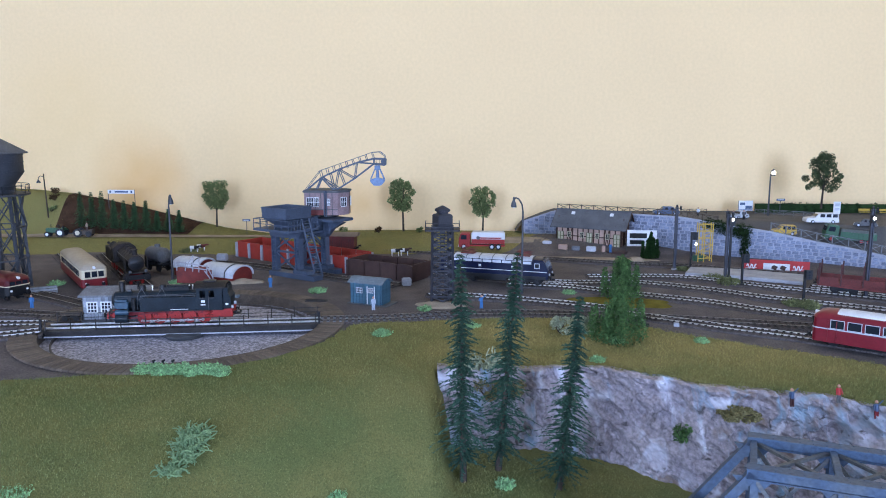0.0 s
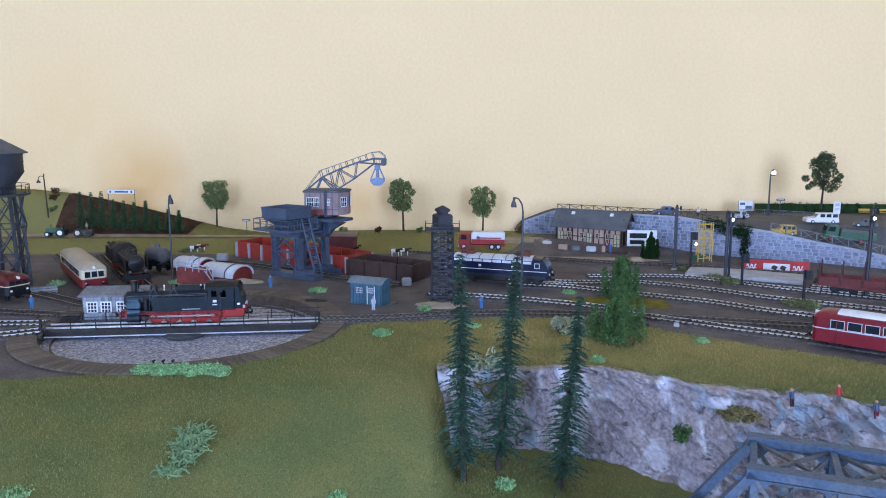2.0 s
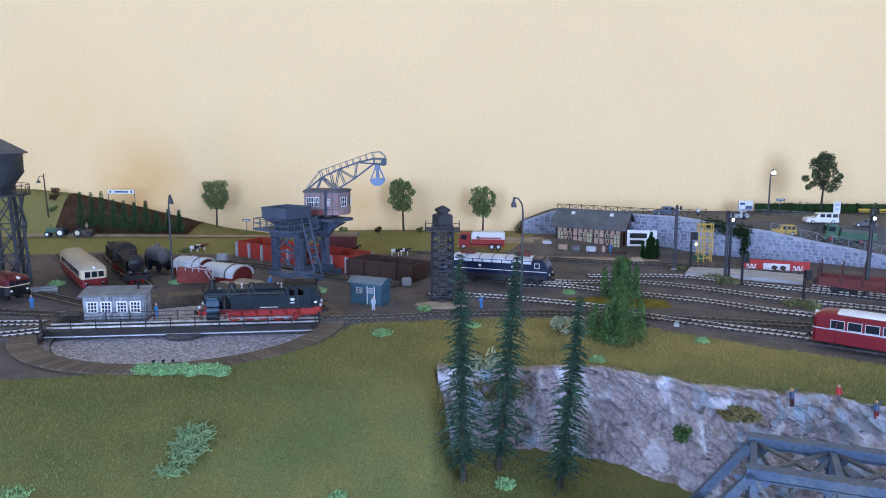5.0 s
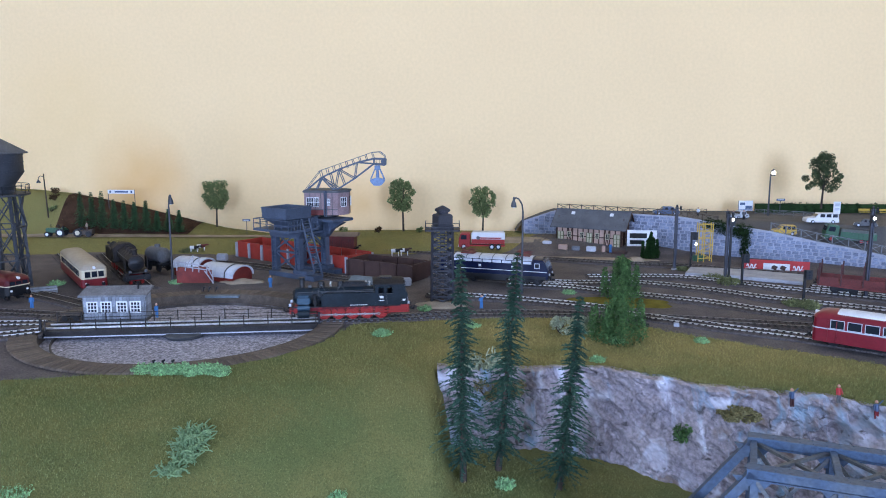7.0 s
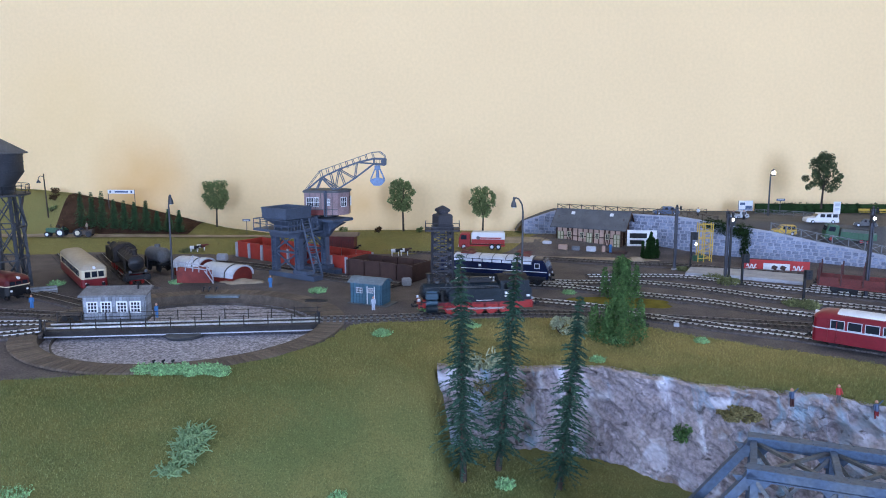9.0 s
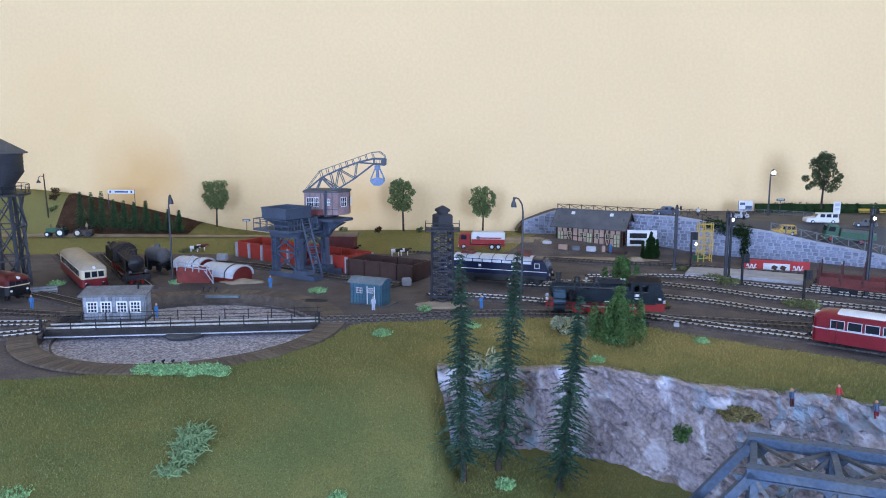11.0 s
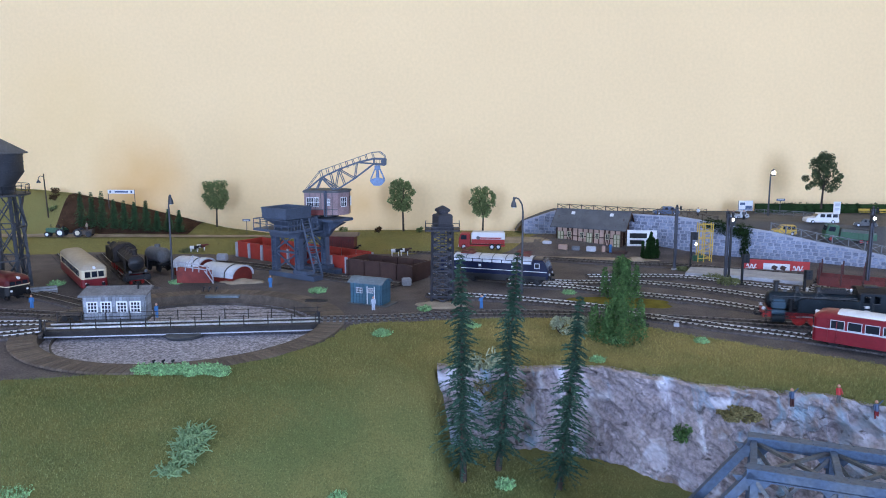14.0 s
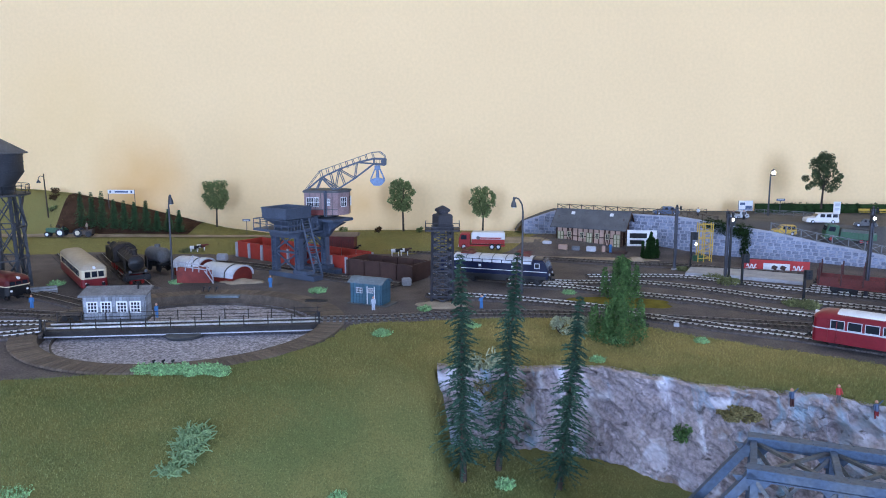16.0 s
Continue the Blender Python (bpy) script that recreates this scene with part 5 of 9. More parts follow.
def build_control_hut():
    w, dpt, h = 0.0700, 0.022, 0.0292
    t = thing("control_hut", pose(-0.3889, 0.8945, 0.0) @ pose(0, 0, 0, 0, 0, 4), "grey weathered board hut with white lattice windows beside the turntable", "hut")
    walls = []
    for m, ww in zip(side_frames(w, dpt), (w, dpt, w, dpt)):
        walls.append(board_wall(t, m, ww, h, M["greyplank"]))
    for x in (-0.0245, -0.0085, 0.0095, 0.0250):
        glazed(walls[0], pose(x, -dpt / 2 - 0.0018, 0.0158), 0.0112, 0.0125, 3, 3, M["white"], 0.0010)
    bm = bmesh.new()
    prism(bm, [(-dpt / 2 - 0.005, h - 0.001), (dpt / 2 + 0.004, h + 0.0055), (dpt / 2 + 0.004, h + 0.007), (-dpt / 2 - 0.005, h + 0.0012)], -w / 2 - 0.0045, w / 2 + 0.0045, "x")
    roof = part("roof", bm, M["feltroof"], t, "grey felt pent roof", bevel=0.0003)
    bm = bmesh.new()
    rod(bm, (0.024, 0.004, h), (0.024, 0.004, h + 0.013), 0.0011, seg=10)
    rod(bm, (0.024, 0.004, h + 0.0125), (0.024, 0.004, h + 0.0145), 0.0018, 0.0004, seg=10)
    part("chimney", bm, M["black"], roof, smooth=True)
    bm = bmesh.new()
    box(bm, 0, 0, -0.0005, w + 0.004, dpt + 0.004, 0.003)
    part("footing", bm, M["grey"], t)


def build_blue_hut():
    w, dpt, h = 0.0437, 0.024, 0.0285
    m0 = pose(-0.0939, 0.9719, 0) @ pose(0, 0, 0, 0, 0, -24.7343)
    t = thing("tool_hut", m0, "blue board hut with grey curved roof and small windows", "hut")
    walls = [board_wall(t, m, ww, h, M["blueplank"]) for m, ww in zip(side_frames(w, dpt), (w, dpt, w, dpt))]
    glazed(walls[0], pose(-0.0085, -dpt / 2 - 0.0014, 0.0185), 0.0085, 0.0065, 4, 2, M["silver"], 0.0004)
    bm = bmesh.new()
    box(bm, 0.0085, -dpt / 2 - 0.0012, 0.0125, 0.0098, 0.001, 0.025)
    door = part("door", bm, M["blueplank"], walls[0])
    bm = bmesh.new()
    for x in (0.0032, 0.0138):
        box(bm, x, -dpt / 2 - 0.0020, 0.0125, 0.0009, 0.0008, 0.0252)
    part("door_frame", bm, M["white"], door)
    glazed(walls[0], pose(0.0085, -dpt / 2 - 0.0018, 0.0195), 0.0070, 0.0060, 4, 2, M["silver"], 0.0004)
    bm = bmesh.new()
    arc = [(-dpt / 2 - 0.003, h - 0.001), (-dpt / 4, h + 0.0035), (0, h + 0.0046), (dpt / 4, h + 0.0035), (dpt / 2 + 0.003, h - 0.001)]
    prism(bm, arc + [(a, b + 0.0013) for a, b in reversed(arc)], -w / 2 - 0.0035, w / 2 + 0.0035, "x")
    part("roof", bm, M["hutroof"], t, "grey-blue curved roof")
    for s in (-1, 1):
        bm = bmesh.new()
        prism(bm, arc, s * w / 2 - 0.0005, s * w / 2 + 0.0005, "x")
        part("gable", bm, M["blueplank"], t)
    bm = bmesh.new()
    box(bm, 0.003, 0, 0.0006, w + 0.014, dpt + 0.008, 0.0012)
    part("plinth", bm, M["grey"], t)


def barrel_shed(m, w, length, h, rise, label):
    """A low red shed with a white barrel roof; its arched end faces +x."""
    t = thing("barrel_roof_shed", m, label, "shed", "red sheds")
    n = 12
    arch = [(w / 2 * -math.cos(math.pi * k / n), h + rise * math.sin(math.pi * k / n)) for k in range(n + 1)]
    bm = bmesh.new()
    prism(bm, [(-w / 2, 0), (w / 2, 0)] + list(reversed(arch)), -length / 2, length / 2, "x")
    part("walls", bm, M["brickred"], t, "red shed walls")
    bm = bmesh.new()
    outer = [(a * 1.10, b + 0.0022 if 0 < k < n else b - 0.001) for k, (a, b) in enumerate(arch)]
    prism(bm, arch + list(reversed(outer)), -length / 2 - 0.003, length / 2 + 0.002, "x")
    part("roof", bm, M["silver"], t, "white-grey barrel roof", smooth=True)
    for x in (length * 0.28,):
        bm = bmesh.new()
        rim = [(a * 1.12, b + 0.003 if 0 < k < n else b - 0.001) for k, (a, b) in enumerate(arch)]
        prism(bm, outer + list(reversed(rim)), x - 0.001, x + 0.001, "x")
        part("roof_rib", bm, M["grey"], t, smooth=True)
    return t


def build_sheds():
    barrel_shed(pose(-0.3233, 1.1272, 0) @ pose(0, 0, 0, 0, 0, -28), 0.042, 0.060, 0.008, 0.0135, "low red shed with white barrel roof beside the turntable")
    barrel_shed(pose(-0.3842, 1.1669, 0) @ pose(0, 0, 0, 0, 0, -24), 0.038, 0.046, 0.013, 0.0115, "red shed with white barrel roof and an outside stair")
    s = thing("outside_stair", pose(-0.3646, 1.1187, 0), "white railed outside stair against the red shed", "stair")
    bm = bmesh.new()
    box(bm, -0.3589, 1.081, 0.0237, 0.0424, 0.012, 0.0049)
    part("landing", bm, M["brickred"], s, "red stair landing", placed=True)
    bm = bmesh.new()
    box(bm, -0.3582, 1.085, 0.0124, 0.0477, 0.01, 0.0173)
    part("stair_wall", bm, M["brickred"], s, placed=True)
    bm = bmesh.new()
    for a, b in (((-0.3785, 1.072, 0.0357), (-0.3355, 1.072, 0.0292)), ((-0.3788, 1.072, 0.0308), (-0.3358, 1.072, 0.0243)), ((-0.3355, 1.072, 0.0292), (-0.3275, 1.072, 0.0128)), ((-0.3391, 1.072, 0.0226), (-0.3278, 1.072, 0.0062))):
        bar(bm, a, b, 0.0013)
    for p, q in (((-0.3777, 1.072, 0.0365), (-0.3784, 1.072, 0.0234)), ((-0.3657, 1.072, 0.0357), (-0.3664, 1.072, 0.0226)), ((-0.3547, 1.072, 0.0455), (-0.356, 1.072, 0.0218)), ((-0.3461, 1.072, 0.043), (-0.3472, 1.072, 0.021)), ((-0.3354, 1.072, 0.0308), (-0.336, 1.072, 0.0194)), ((-0.3274, 1.072, 0.0144), (-0.3279, 1.072, 0.0038)), ((-0.3635, 1.072, 0.0308), (-0.3548, 1.072, 0.0446)), ((-0.3548, 1.072, 0.0446), (-0.3461, 1.072, 0.0422))):
        bar(bm, p, q, 0.0011)
    part("stair_rail", bm, M["stairgrey"], s, "pale grey stair railing", placed=True)


def build_station():
    a, b = (0.2171, 1.4413, 0), (0.3239, 1.3819, 0)
    w, dpt, h, rise = 0.1222, 0.050, 0.045, 0.023
    head = -29.0876
    m0 = Matrix.Translation(((a[0] + b[0]) / 2, (a[1] + b[1]) / 2, 0)) @ pose(0, 0, 0, 0, 0, head) @ pose(0, dpt / 2, 0)
    t = thing("station_building", m0, "half-timbered station building with slate grey gabled roof", "building")
    bm = bmesh.new()
    box(bm, 0.004, -0.018, 0.0022, w + 0.030, dpt + 0.044, 0.0046)
    part("platform_base", bm, M["brown"], t, "dark brown loading platform", bevel=0.0005)
    frames = side_frames(w, dpt)
    for m, ww, gable in zip(frames, (w, dpt, w, dpt), (0, 1, 0, 1)):
        bm = bmesh.new()
        if gable:
            prism(bm, [(-ww / 2, 0), (ww / 2, 0), (ww / 2, h), (0, h + rise - 0.002), (-ww / 2, h)], -0.001, 0.001, "y", m)
        else:
            box(bm, 0, 0, h / 2, ww, 0.002, h, m)
        wall = part("wall", bm, M["pink"], t, "pinkish plaster wall with dark timbers")
        bm = bmesh.new()
        n = 12 if not gable else 5
        for k in range(n + 1):
            box(bm, -ww / 2 + ww * k / n, -0.0016, h / 2, 0.0017, 0.0016, h, m)
        for z in (0.003, h * 0.50, h - 0.002):
            box(bm, 0, -0.0018, z, ww, 0.0014, 0.0017, m)
        for k in ((2, 9) if not gable else (1, 3)):
            x0, x1 = -ww / 2 + ww * k / n, -ww / 2 + ww * (k + 1) / n
            for p, q in (((x0, h * 0.03), (x1, h * 0.95)), ((x1, h * 0.03), (x0, h * 0.95))):
                bar(bm, m @ Vector((p[0], -0.0015, p[1])), m @ Vector((q[0], -0.0015, q[1])), 0.0014)
        if gable:
            for k in range(1, 5):
                x = -ww / 2 + ww * k / 5
                box(bm, x, -0.0015, h + 0.006, 0.0014, 0.0014, 0.014, m)
        part("timber_frame", bm, M["timber"], wall)
    for x, ww in ((-w * 0.44, 0.0115), (w * 0.02, 0.0105), (w * 0.445, 0.0115)):
        bm = bmesh.new()
        box(bm, x, -dpt / 2 - 0.0022, 0.0155, ww, 0.0012, 0.029)
        door = part("door", bm, M["doorcream"], t, "cream panelled double door")
        bm = bmesh.new()
        for k in (-1, 0, 1):
            box(bm, x + k * ww / 2, -dpt / 2 - 0.0031, 0.0155, 0.0010, 0.0010, 0.030)
        for z in (0.002, 0.012, 0.022, 0.030):
            box(bm, x, -dpt / 2 - 0.0031, z, ww, 0.0010, 0.0009)
        part("door_frame", bm, M["doorgreen"], door)
    for x in (-w * 0.30, -w * 0.10, w * 0.14, w * 0.30):
        glazed(t, pose(x, -dpt / 2 - 0.0022, 0.025), 0.0065, 0.010, 2, 3, M["doorcream"], 0.0006)
    # roof: two slopes with overhang, ridge and small skylights
    over, oy = 0.011, 0.008
    for s in (-1, 1):
        bm = bmesh.new()
        k = rise / (dpt / 2)
        prism(bm, [(s * 0.0, h + rise), (s * (dpt / 2 + oy), h - k * oy), (s * (dpt / 2 + oy), h - k * oy + 0.0018), (s * 0.0, h + rise + 0.0018)], -w / 2 - over, w / 2 + over, "x")
        slope = part("roof_slope", bm, M["slate"], t, "slate grey roof slope")
        if s < 0:
            for x in (-w * 0.30, w * 0.31):
                bm = bmesh.new()
                yy = -dpt * 0.16
                box(bm, 0, 0, 0, 0.0065, 0.006, 0.0022, pose(x, yy, h + rise + yy * k + 0.0026, math.degrees(math.atan(k))))
                part("skylight", bm, M["white"], slope)
    bm = bmesh.new()
    box(bm, 0, 0, h + rise + 0.0016, w + 2 * over, 0.0035, 0.0016)
    part("ridge", bm, M["slate"], t)
    for s in (-1, 1):
        bm = bmesh.new()
        k = rise / (dpt / 2)
        for q in (-1, 1):
            bar(bm, (s * (w / 2 + over), 0, h + rise), (s * (w / 2 + over), q * (dpt / 2 + oy), h - k * oy), 0.0016)
        part("bargeboard", bm, M["timber"], t)


def build_coal_bunker(front, back_off, n, hh, material, post_mat, label, seed):
    """Panels between posts round a coal heap; front: two points on the ground."""
    a, b = Vector(front[0]), Vector(front[1])
    way = (b - a)
    L = way.length
    m0 = Matrix.Translation(a) @ Matrix.Rotation(math.atan2(way.y, way.x), 4, "Z")
    t = thing("coal_bunker", m0, label, "coal bunker", "coal bunkers")
    rnd = random.Random(seed)
    bm = bmesh.new()
    box(bm, 0, 0, hh / 2, L / n - 0.0015, 0.0018, hh)
    me = mesh_of("panel", bm, material, 0.0003)
    bm = bmesh.new()
    box(bm, 0, 0, hh * 0.47, 0.0045, 0.0034, hh * 0.94)
    post = mesh_of("post", bm, post_mat, 0.0004)
    for y, s in ((0, -1), (back_off, 1)):
        for k in range(n):
            o = new("panel", me)
            o.parent = t
            o.matrix_basis = pose(L * (k + 0.5) / n, y + rnd.uniform(-0.0006, 0.0006), rnd.uniform(-0.0005, 0.0))
        for k in range(n + 1):
            o = new("post", post)
            o.parent = t
            o.matrix_basis = pose(L * k / n, y + s * 0.0022, 0)
    for x in (0, L):
        bm = bmesh.new()
        box(bm, x, back_off / 2, hh / 2, 0.0018, back_off, hh)
        part("end_panel", bm, material, t, bevel=0.0003)
    bm = bmesh.new()
    nx, ny = 40, 12
    vs = [[bm.verts.new((L * i / nx, back_off * j / ny, hh * 0.35 + hh * 0.5 * abs(noise.noise(Vector((i * 0.22, j * 0.3, seed)))) * math.sin(math.pi * j / ny) + rnd.uniform(0, 0.001))) for j in range(ny + 1)] for i in range(nx + 1)]
    for i in range(nx):
        for j in range(ny):
            bm.faces.new((vs[i][j], vs[i + 1][j], vs[i + 1][j + 1], vs[i][j + 1]))
    part("coal_heap", bm, M["coal"], t, "black coal heap")
    return t


M["feltroof"] = mat("grey_felt_roof", (0.125, 0.13, 0.14), 0.85, vary=0.3, scale=60, fine=500, bump=0.3, second=(0.20, 0.205, 0.22))
M["hutroof"] = mat("grey_blue_hut_roof", (0.13, 0.165, 0.19), 0.75, vary=0.15, scale=60, fine=500, bump=0.2)
M["doorcream"] = mat("cream_door_paint", (0.48, 0.44, 0.30), 0.7, vary=0.1, scale=60, fine=500, bump=0.1)
M["doorgreen"] = mat("olive_door_frame_paint", (0.10, 0.11, 0.05), 0.7, vary=0.1, scale=60, fine=500, bump=0.1)
M["coal"] = mat("black_coal", (0.012, 0.011, 0.011), 0.5, vary=0.4, scale=90, fine=400, bump=1.0)
M["concrete"] = mat("pale_concrete", (0.36, 0.37, 0.40), 0.85, vary=0.15, scale=50, fine=500, bump=0.3)
M["brightred"] = mat("orange_red_panel_paint", (0.33, 0.035, 0.022), 0.6, vary=0.15, scale=60, fine=600, bump=0.1)
build_control_hut()
build_blue_hut()
build_sheds()
build_station()
build_coal_bunker(((-0.3600, 1.3290, 0), (-0.1485, 1.1705, 0)), 0.055, 8, 0.0275, M["brightred"], M["concrete"], "red panelled coal bunker with pale concrete posts", 3)
build_coal_bunker(((-0.1450, 1.1600, 0), (-0.0447, 1.1021, 0)), 0.050, 4, 0.0255, M["brown"], M["brown"], "brown panelled coal bunker beside the track", 8)


def block(name, m, sx, sy, sz, material, label, category):
    bm = bmesh.new()
    box(bm, 0, 0, sz / 2, sx, sy, sz)
    return solo(name, bm, material, label, category, m=m, bevel=min(sx, sy, sz) * 0.12)


block("concrete_block", pose(-0.0523, 1.0800, 0, 0, 0, 8), 0.0135, 0.010, 0.011, M["concrete"], "pale grey concrete block at the coal bunker's end", "block")


# ---- rolling stock; lengths run along x, the rail's top is z = 0 ----
RAIL = 0.0042


def wheel_pair(parent, x, r=0.0055, material=None):
    bm = bmesh.new()
    for s in (-1, 1):
        rod(bm, (x, s * 0.0072, r), (x, s * 0.0094, r), r, seg=18)
        rod(bm, (x, s * 0.0066, r), (x, s * 0.0072, r), r * 1.12, seg=18)
    rod(bm, (x, -0.0094, r), (x, 0.0094, r), 0.001, seg=8)
    part("wheelset", bm, material or M["black"], parent, smooth=True)


def bogie(parent, x, base=0.028):
    bm = bmesh.new()
    for s in (-1, 1):
        box(bm, x, s * 0.0112, 0.0062, base + 0.008, 0.0018, 0.0036)
        for q in (-1, 1):
            box(bm, x + q * base / 2, s * 0.0118, 0.0055, 0.0048, 0.0024, 0.0044)
        box(bm, x, s * 0.0120, 0.0052, 0.0085, 0.0022, 0.003)
    box(bm, x, 0, 0.0072, 0.008, 0.022, 0.003)
    b = part("bogie", bm, M["black"], parent)
    for q in (-1, 1):
        wheel_pair(b, x + q * base / 2)


def buffers(parent, x, s, z=0.0122):
    for y in (-0.010, 0.010):
        bm = bmesh.new()
        rod(bm, (x, y, z), (x + s * 0.004, y, z), 0.0013, seg=10)
        rod(bm, (x + s * 0.004, y, z), (x + s * 0.0048, y, z), 0.0025, seg=14)
        part("buffer", bm, M["black"], parent, smooth=True)


def coach_section(w, z0, z1, top, n=8):
    """Half-round roofed cross-section (y, z): upright sides, roof of n steps."""
    roof = [(w / 2 * math.cos(math.pi * k / n), z1 + (top - z1) * math.sin(math.pi * k / n)) for k in range(n + 1)]
    return roof


def side_windows(parent, xs, ww, z, h, y, frame_mat=None, inset=0.0004):
    for x in xs:
        for s in (-1, 1):
            bm = bmesh.new()
            box(bm, x, s * (y + inset), z, ww, 0.0008, h)
            win = part("side_window", bm, M["glass"], parent)
            if frame_mat:
                bm = bmesh.new()
                for q in (-1, 1):
                    box(bm, x + q * ww / 2, s * (y + inset + 0.0004), z, 0.0006, 0.0006, h + 0.0006)
                    box(bm, x, s * (y + inset + 0.0004), z + q * h / 2, ww + 0.0006, 0.0006, 0.0006)
                part("window_frame", bm, frame_mat, win)


def round_end(w, L, taper, x0=None):
    """A plan outline (x, y) with rounded corners at both ends."""
    c = taper
    return [(-L / 2, -w / 2 + c), (-L / 2 + c * 0.35, -w / 2 + c * 0.35), (-L / 2 + c, -w / 2), (L / 2 - c, -w / 2), (L / 2 - c * 0.35, -w / 2 + c * 0.35), (L / 2, -w / 2 + c),
            (L / 2, w / 2 - c), (L / 2 - c * 0.35, w / 2 - c * 0.35), (L / 2 - c, w / 2), (-L / 2 + c, w / 2), (-L / 2 + c * 0.35, w / 2 - c * 0.35), (-L / 2, w / 2 - c)]


def domed_roof(bm, w, L, taper, z0, rise, steps=5):
    """A roof that draws in towards the top on all sides."""
    rings = []
    for k in range(steps + 1):
        a = math.pi / 2 * k / steps
        f = math.cos(a) * 0.96 + 0.04
        g = 1 - (1 - math.cos(a)) * min(1.0, w / L * 1.1)
        rings.append([bm.verts.new((x * g, y * f, z0 + rise * math.sin(a))) for x, y in round_end(w, L, taper)])
    for p, q in zip(rings, rings[1:]):
        n = len(p)
        for k in range(n):
            bm.faces.new((p[k], p[(k + 1) % n], q[(k + 1) % n], q[k]))
    bm.faces.new(rings[0])
    bm.faces.new(rings[-1])


def railcar(m, label, L, w, low, up, roof_mat, z=(0.005, 0.0185, 0.0290, 0.0070), windows=9, roof_panel=None, stripe=None, category="railcar", front_windows=3, zwin=None, front_sign=1):
    """A railcar: lower and upper body bands, domed roof, windows, buffers and underframe."""
    t = thing("railcar", m, label, category)
    z0, z1, z2, rise = z
    bm = bmesh.new()
    prism(bm, round_end(w, L, 0.004), z0, z1, "z")
    body = part("lower_body", bm, low, t, bevel=0.0004)
    bm = bmesh.new()
    prism(bm, round_end(w * 0.985, L * 0.995, 0.004), z1, z2, "z")
    upper = part("upper_body", bm, up, t)
    bm = bmesh.new()
    domed_roof(bm, w * 1.005, L, 0.004, z2, rise)
    roof = part("roof", bm, roof_mat, t, smooth=True)
    if roof_panel:
        bm = bmesh.new()
        n = 10
        arc = [(w * 0.40 * -math.cos(math.pi * k / n), z2 + rise * 0.45 + rise * 0.62 * math.sin(math.pi * k / n)) for k in range(n + 1)]
        prism(bm, arc, -L / 2 + 0.022, L / 2 - 0.022, "x")
        panel = part("roof_panel", bm, roof_panel, roof, "white roof panel", smooth=True)
        bm = bmesh.new()
        for k in range(60):
            x = -L / 2 + 0.026 + (L - 0.052) * k / 59
            for p, q in zip(arc, arc[1:]):
                bar(bm, (x, p[0], p[1] + 0.0002), (x, q[0], q[1] + 0.0002), 0.0005)
        part("roof_ribs", bm, roof_panel, panel)
    zw = zwin or ((z1 + z2) / 2, (z2 - z1) * 0.62)
    xs = [-L / 2 + 0.016 + (L - 0.032) * (k + 0.5) / windows for k in range(windows)]
    side_windows(upper, xs, (L - 0.032) / windows * (0.80 if stripe else 0.60), zw[0], zw[1], w * 0.4925, M["silver"] if stripe else None)
    for s in (-1, 1):
        n = front_windows
        for k in range(n):
            bm = bmesh.new()
            y = (k - (n - 1) / 2) * (w - 0.008) / n
            box(bm, s * (L * 0.4975 + 0.0003), y, zw[0], 0.0008, (w - 0.008) / n * 0.80, zw[1])
            part("front_window", bm, M["glass"], upper)
        bm = bmesh.new()
        rod(bm, (s * (L / 2 - 0.003), 0, z2 + rise * 0.32), (s * (L / 2 + 0.0012), 0, z2 + rise * 0.32), 0.0019, seg=14)
        part("headlight", bm, M["white"], t, smooth=True)
        for y in (-w * 0.32, w * 0.32):
            bm = bmesh.new()
            rod(bm, (s * (L / 2 - 0.001), y, z0 + 0.006), (s * (L / 2 + 0.0010), y, z0 + 0.006), 0.0014, seg=12)
            part("headlight", bm, M["white"], t, smooth=True)
        buffers(t, s * L / 2, s, 0.0100)
        bm = bmesh.new()
        bar(bm, (s * L / 2, 0, 0.006), (s * (L / 2 + 0.007), 0, 0.006), 0.002)
        part("coupler", bm, M["black"], t)
    if stripe:
        bm = bmesh.new()
        prism(bm, round_end(w + 0.0008, L + 0.0008, 0.004), z1 - 0.0006, z1 + 0.0005, "z")
        part("stripe", bm, stripe, body, "pale grey waist stripe")
        for s in (-1, 1):
            bm = bmesh.new()
            rod(bm, (0.018, s * (w / 2 - 0.0002), z0 + 0.0085), (0.018, s * (w / 2 + 0.0004), z0 + 0.0085), 0.0018, seg=12)
            part("emblem", bm, stripe, body)
            for x in (-L / 2 + 0.019, L / 2 - 0.019):
                bm = bmesh.new()
                for q in (-1, 1):
                    box(bm, x + q * 0.0042, s * (w / 2 + 0.0002), (z0 + z2) / 2, 0.0007, 0.0007, z2 - z0 - 0.002)
                part("door", bm, low, body)
    bm = bmesh.new()
    box(bm, 0, 0, 0.0055, L * 0.5, 0.016, 0.006)
    for x in (-L * 0.12, L * 0.1):
        box(bm, x, 0, 0.0045, L * 0.12, 0.024, 0.005)
    part("underframe", bm, M["black"], t)
    for x in (-L * 0.30, L * 0.30):
        bogie(t, x, 0.024)
    return t


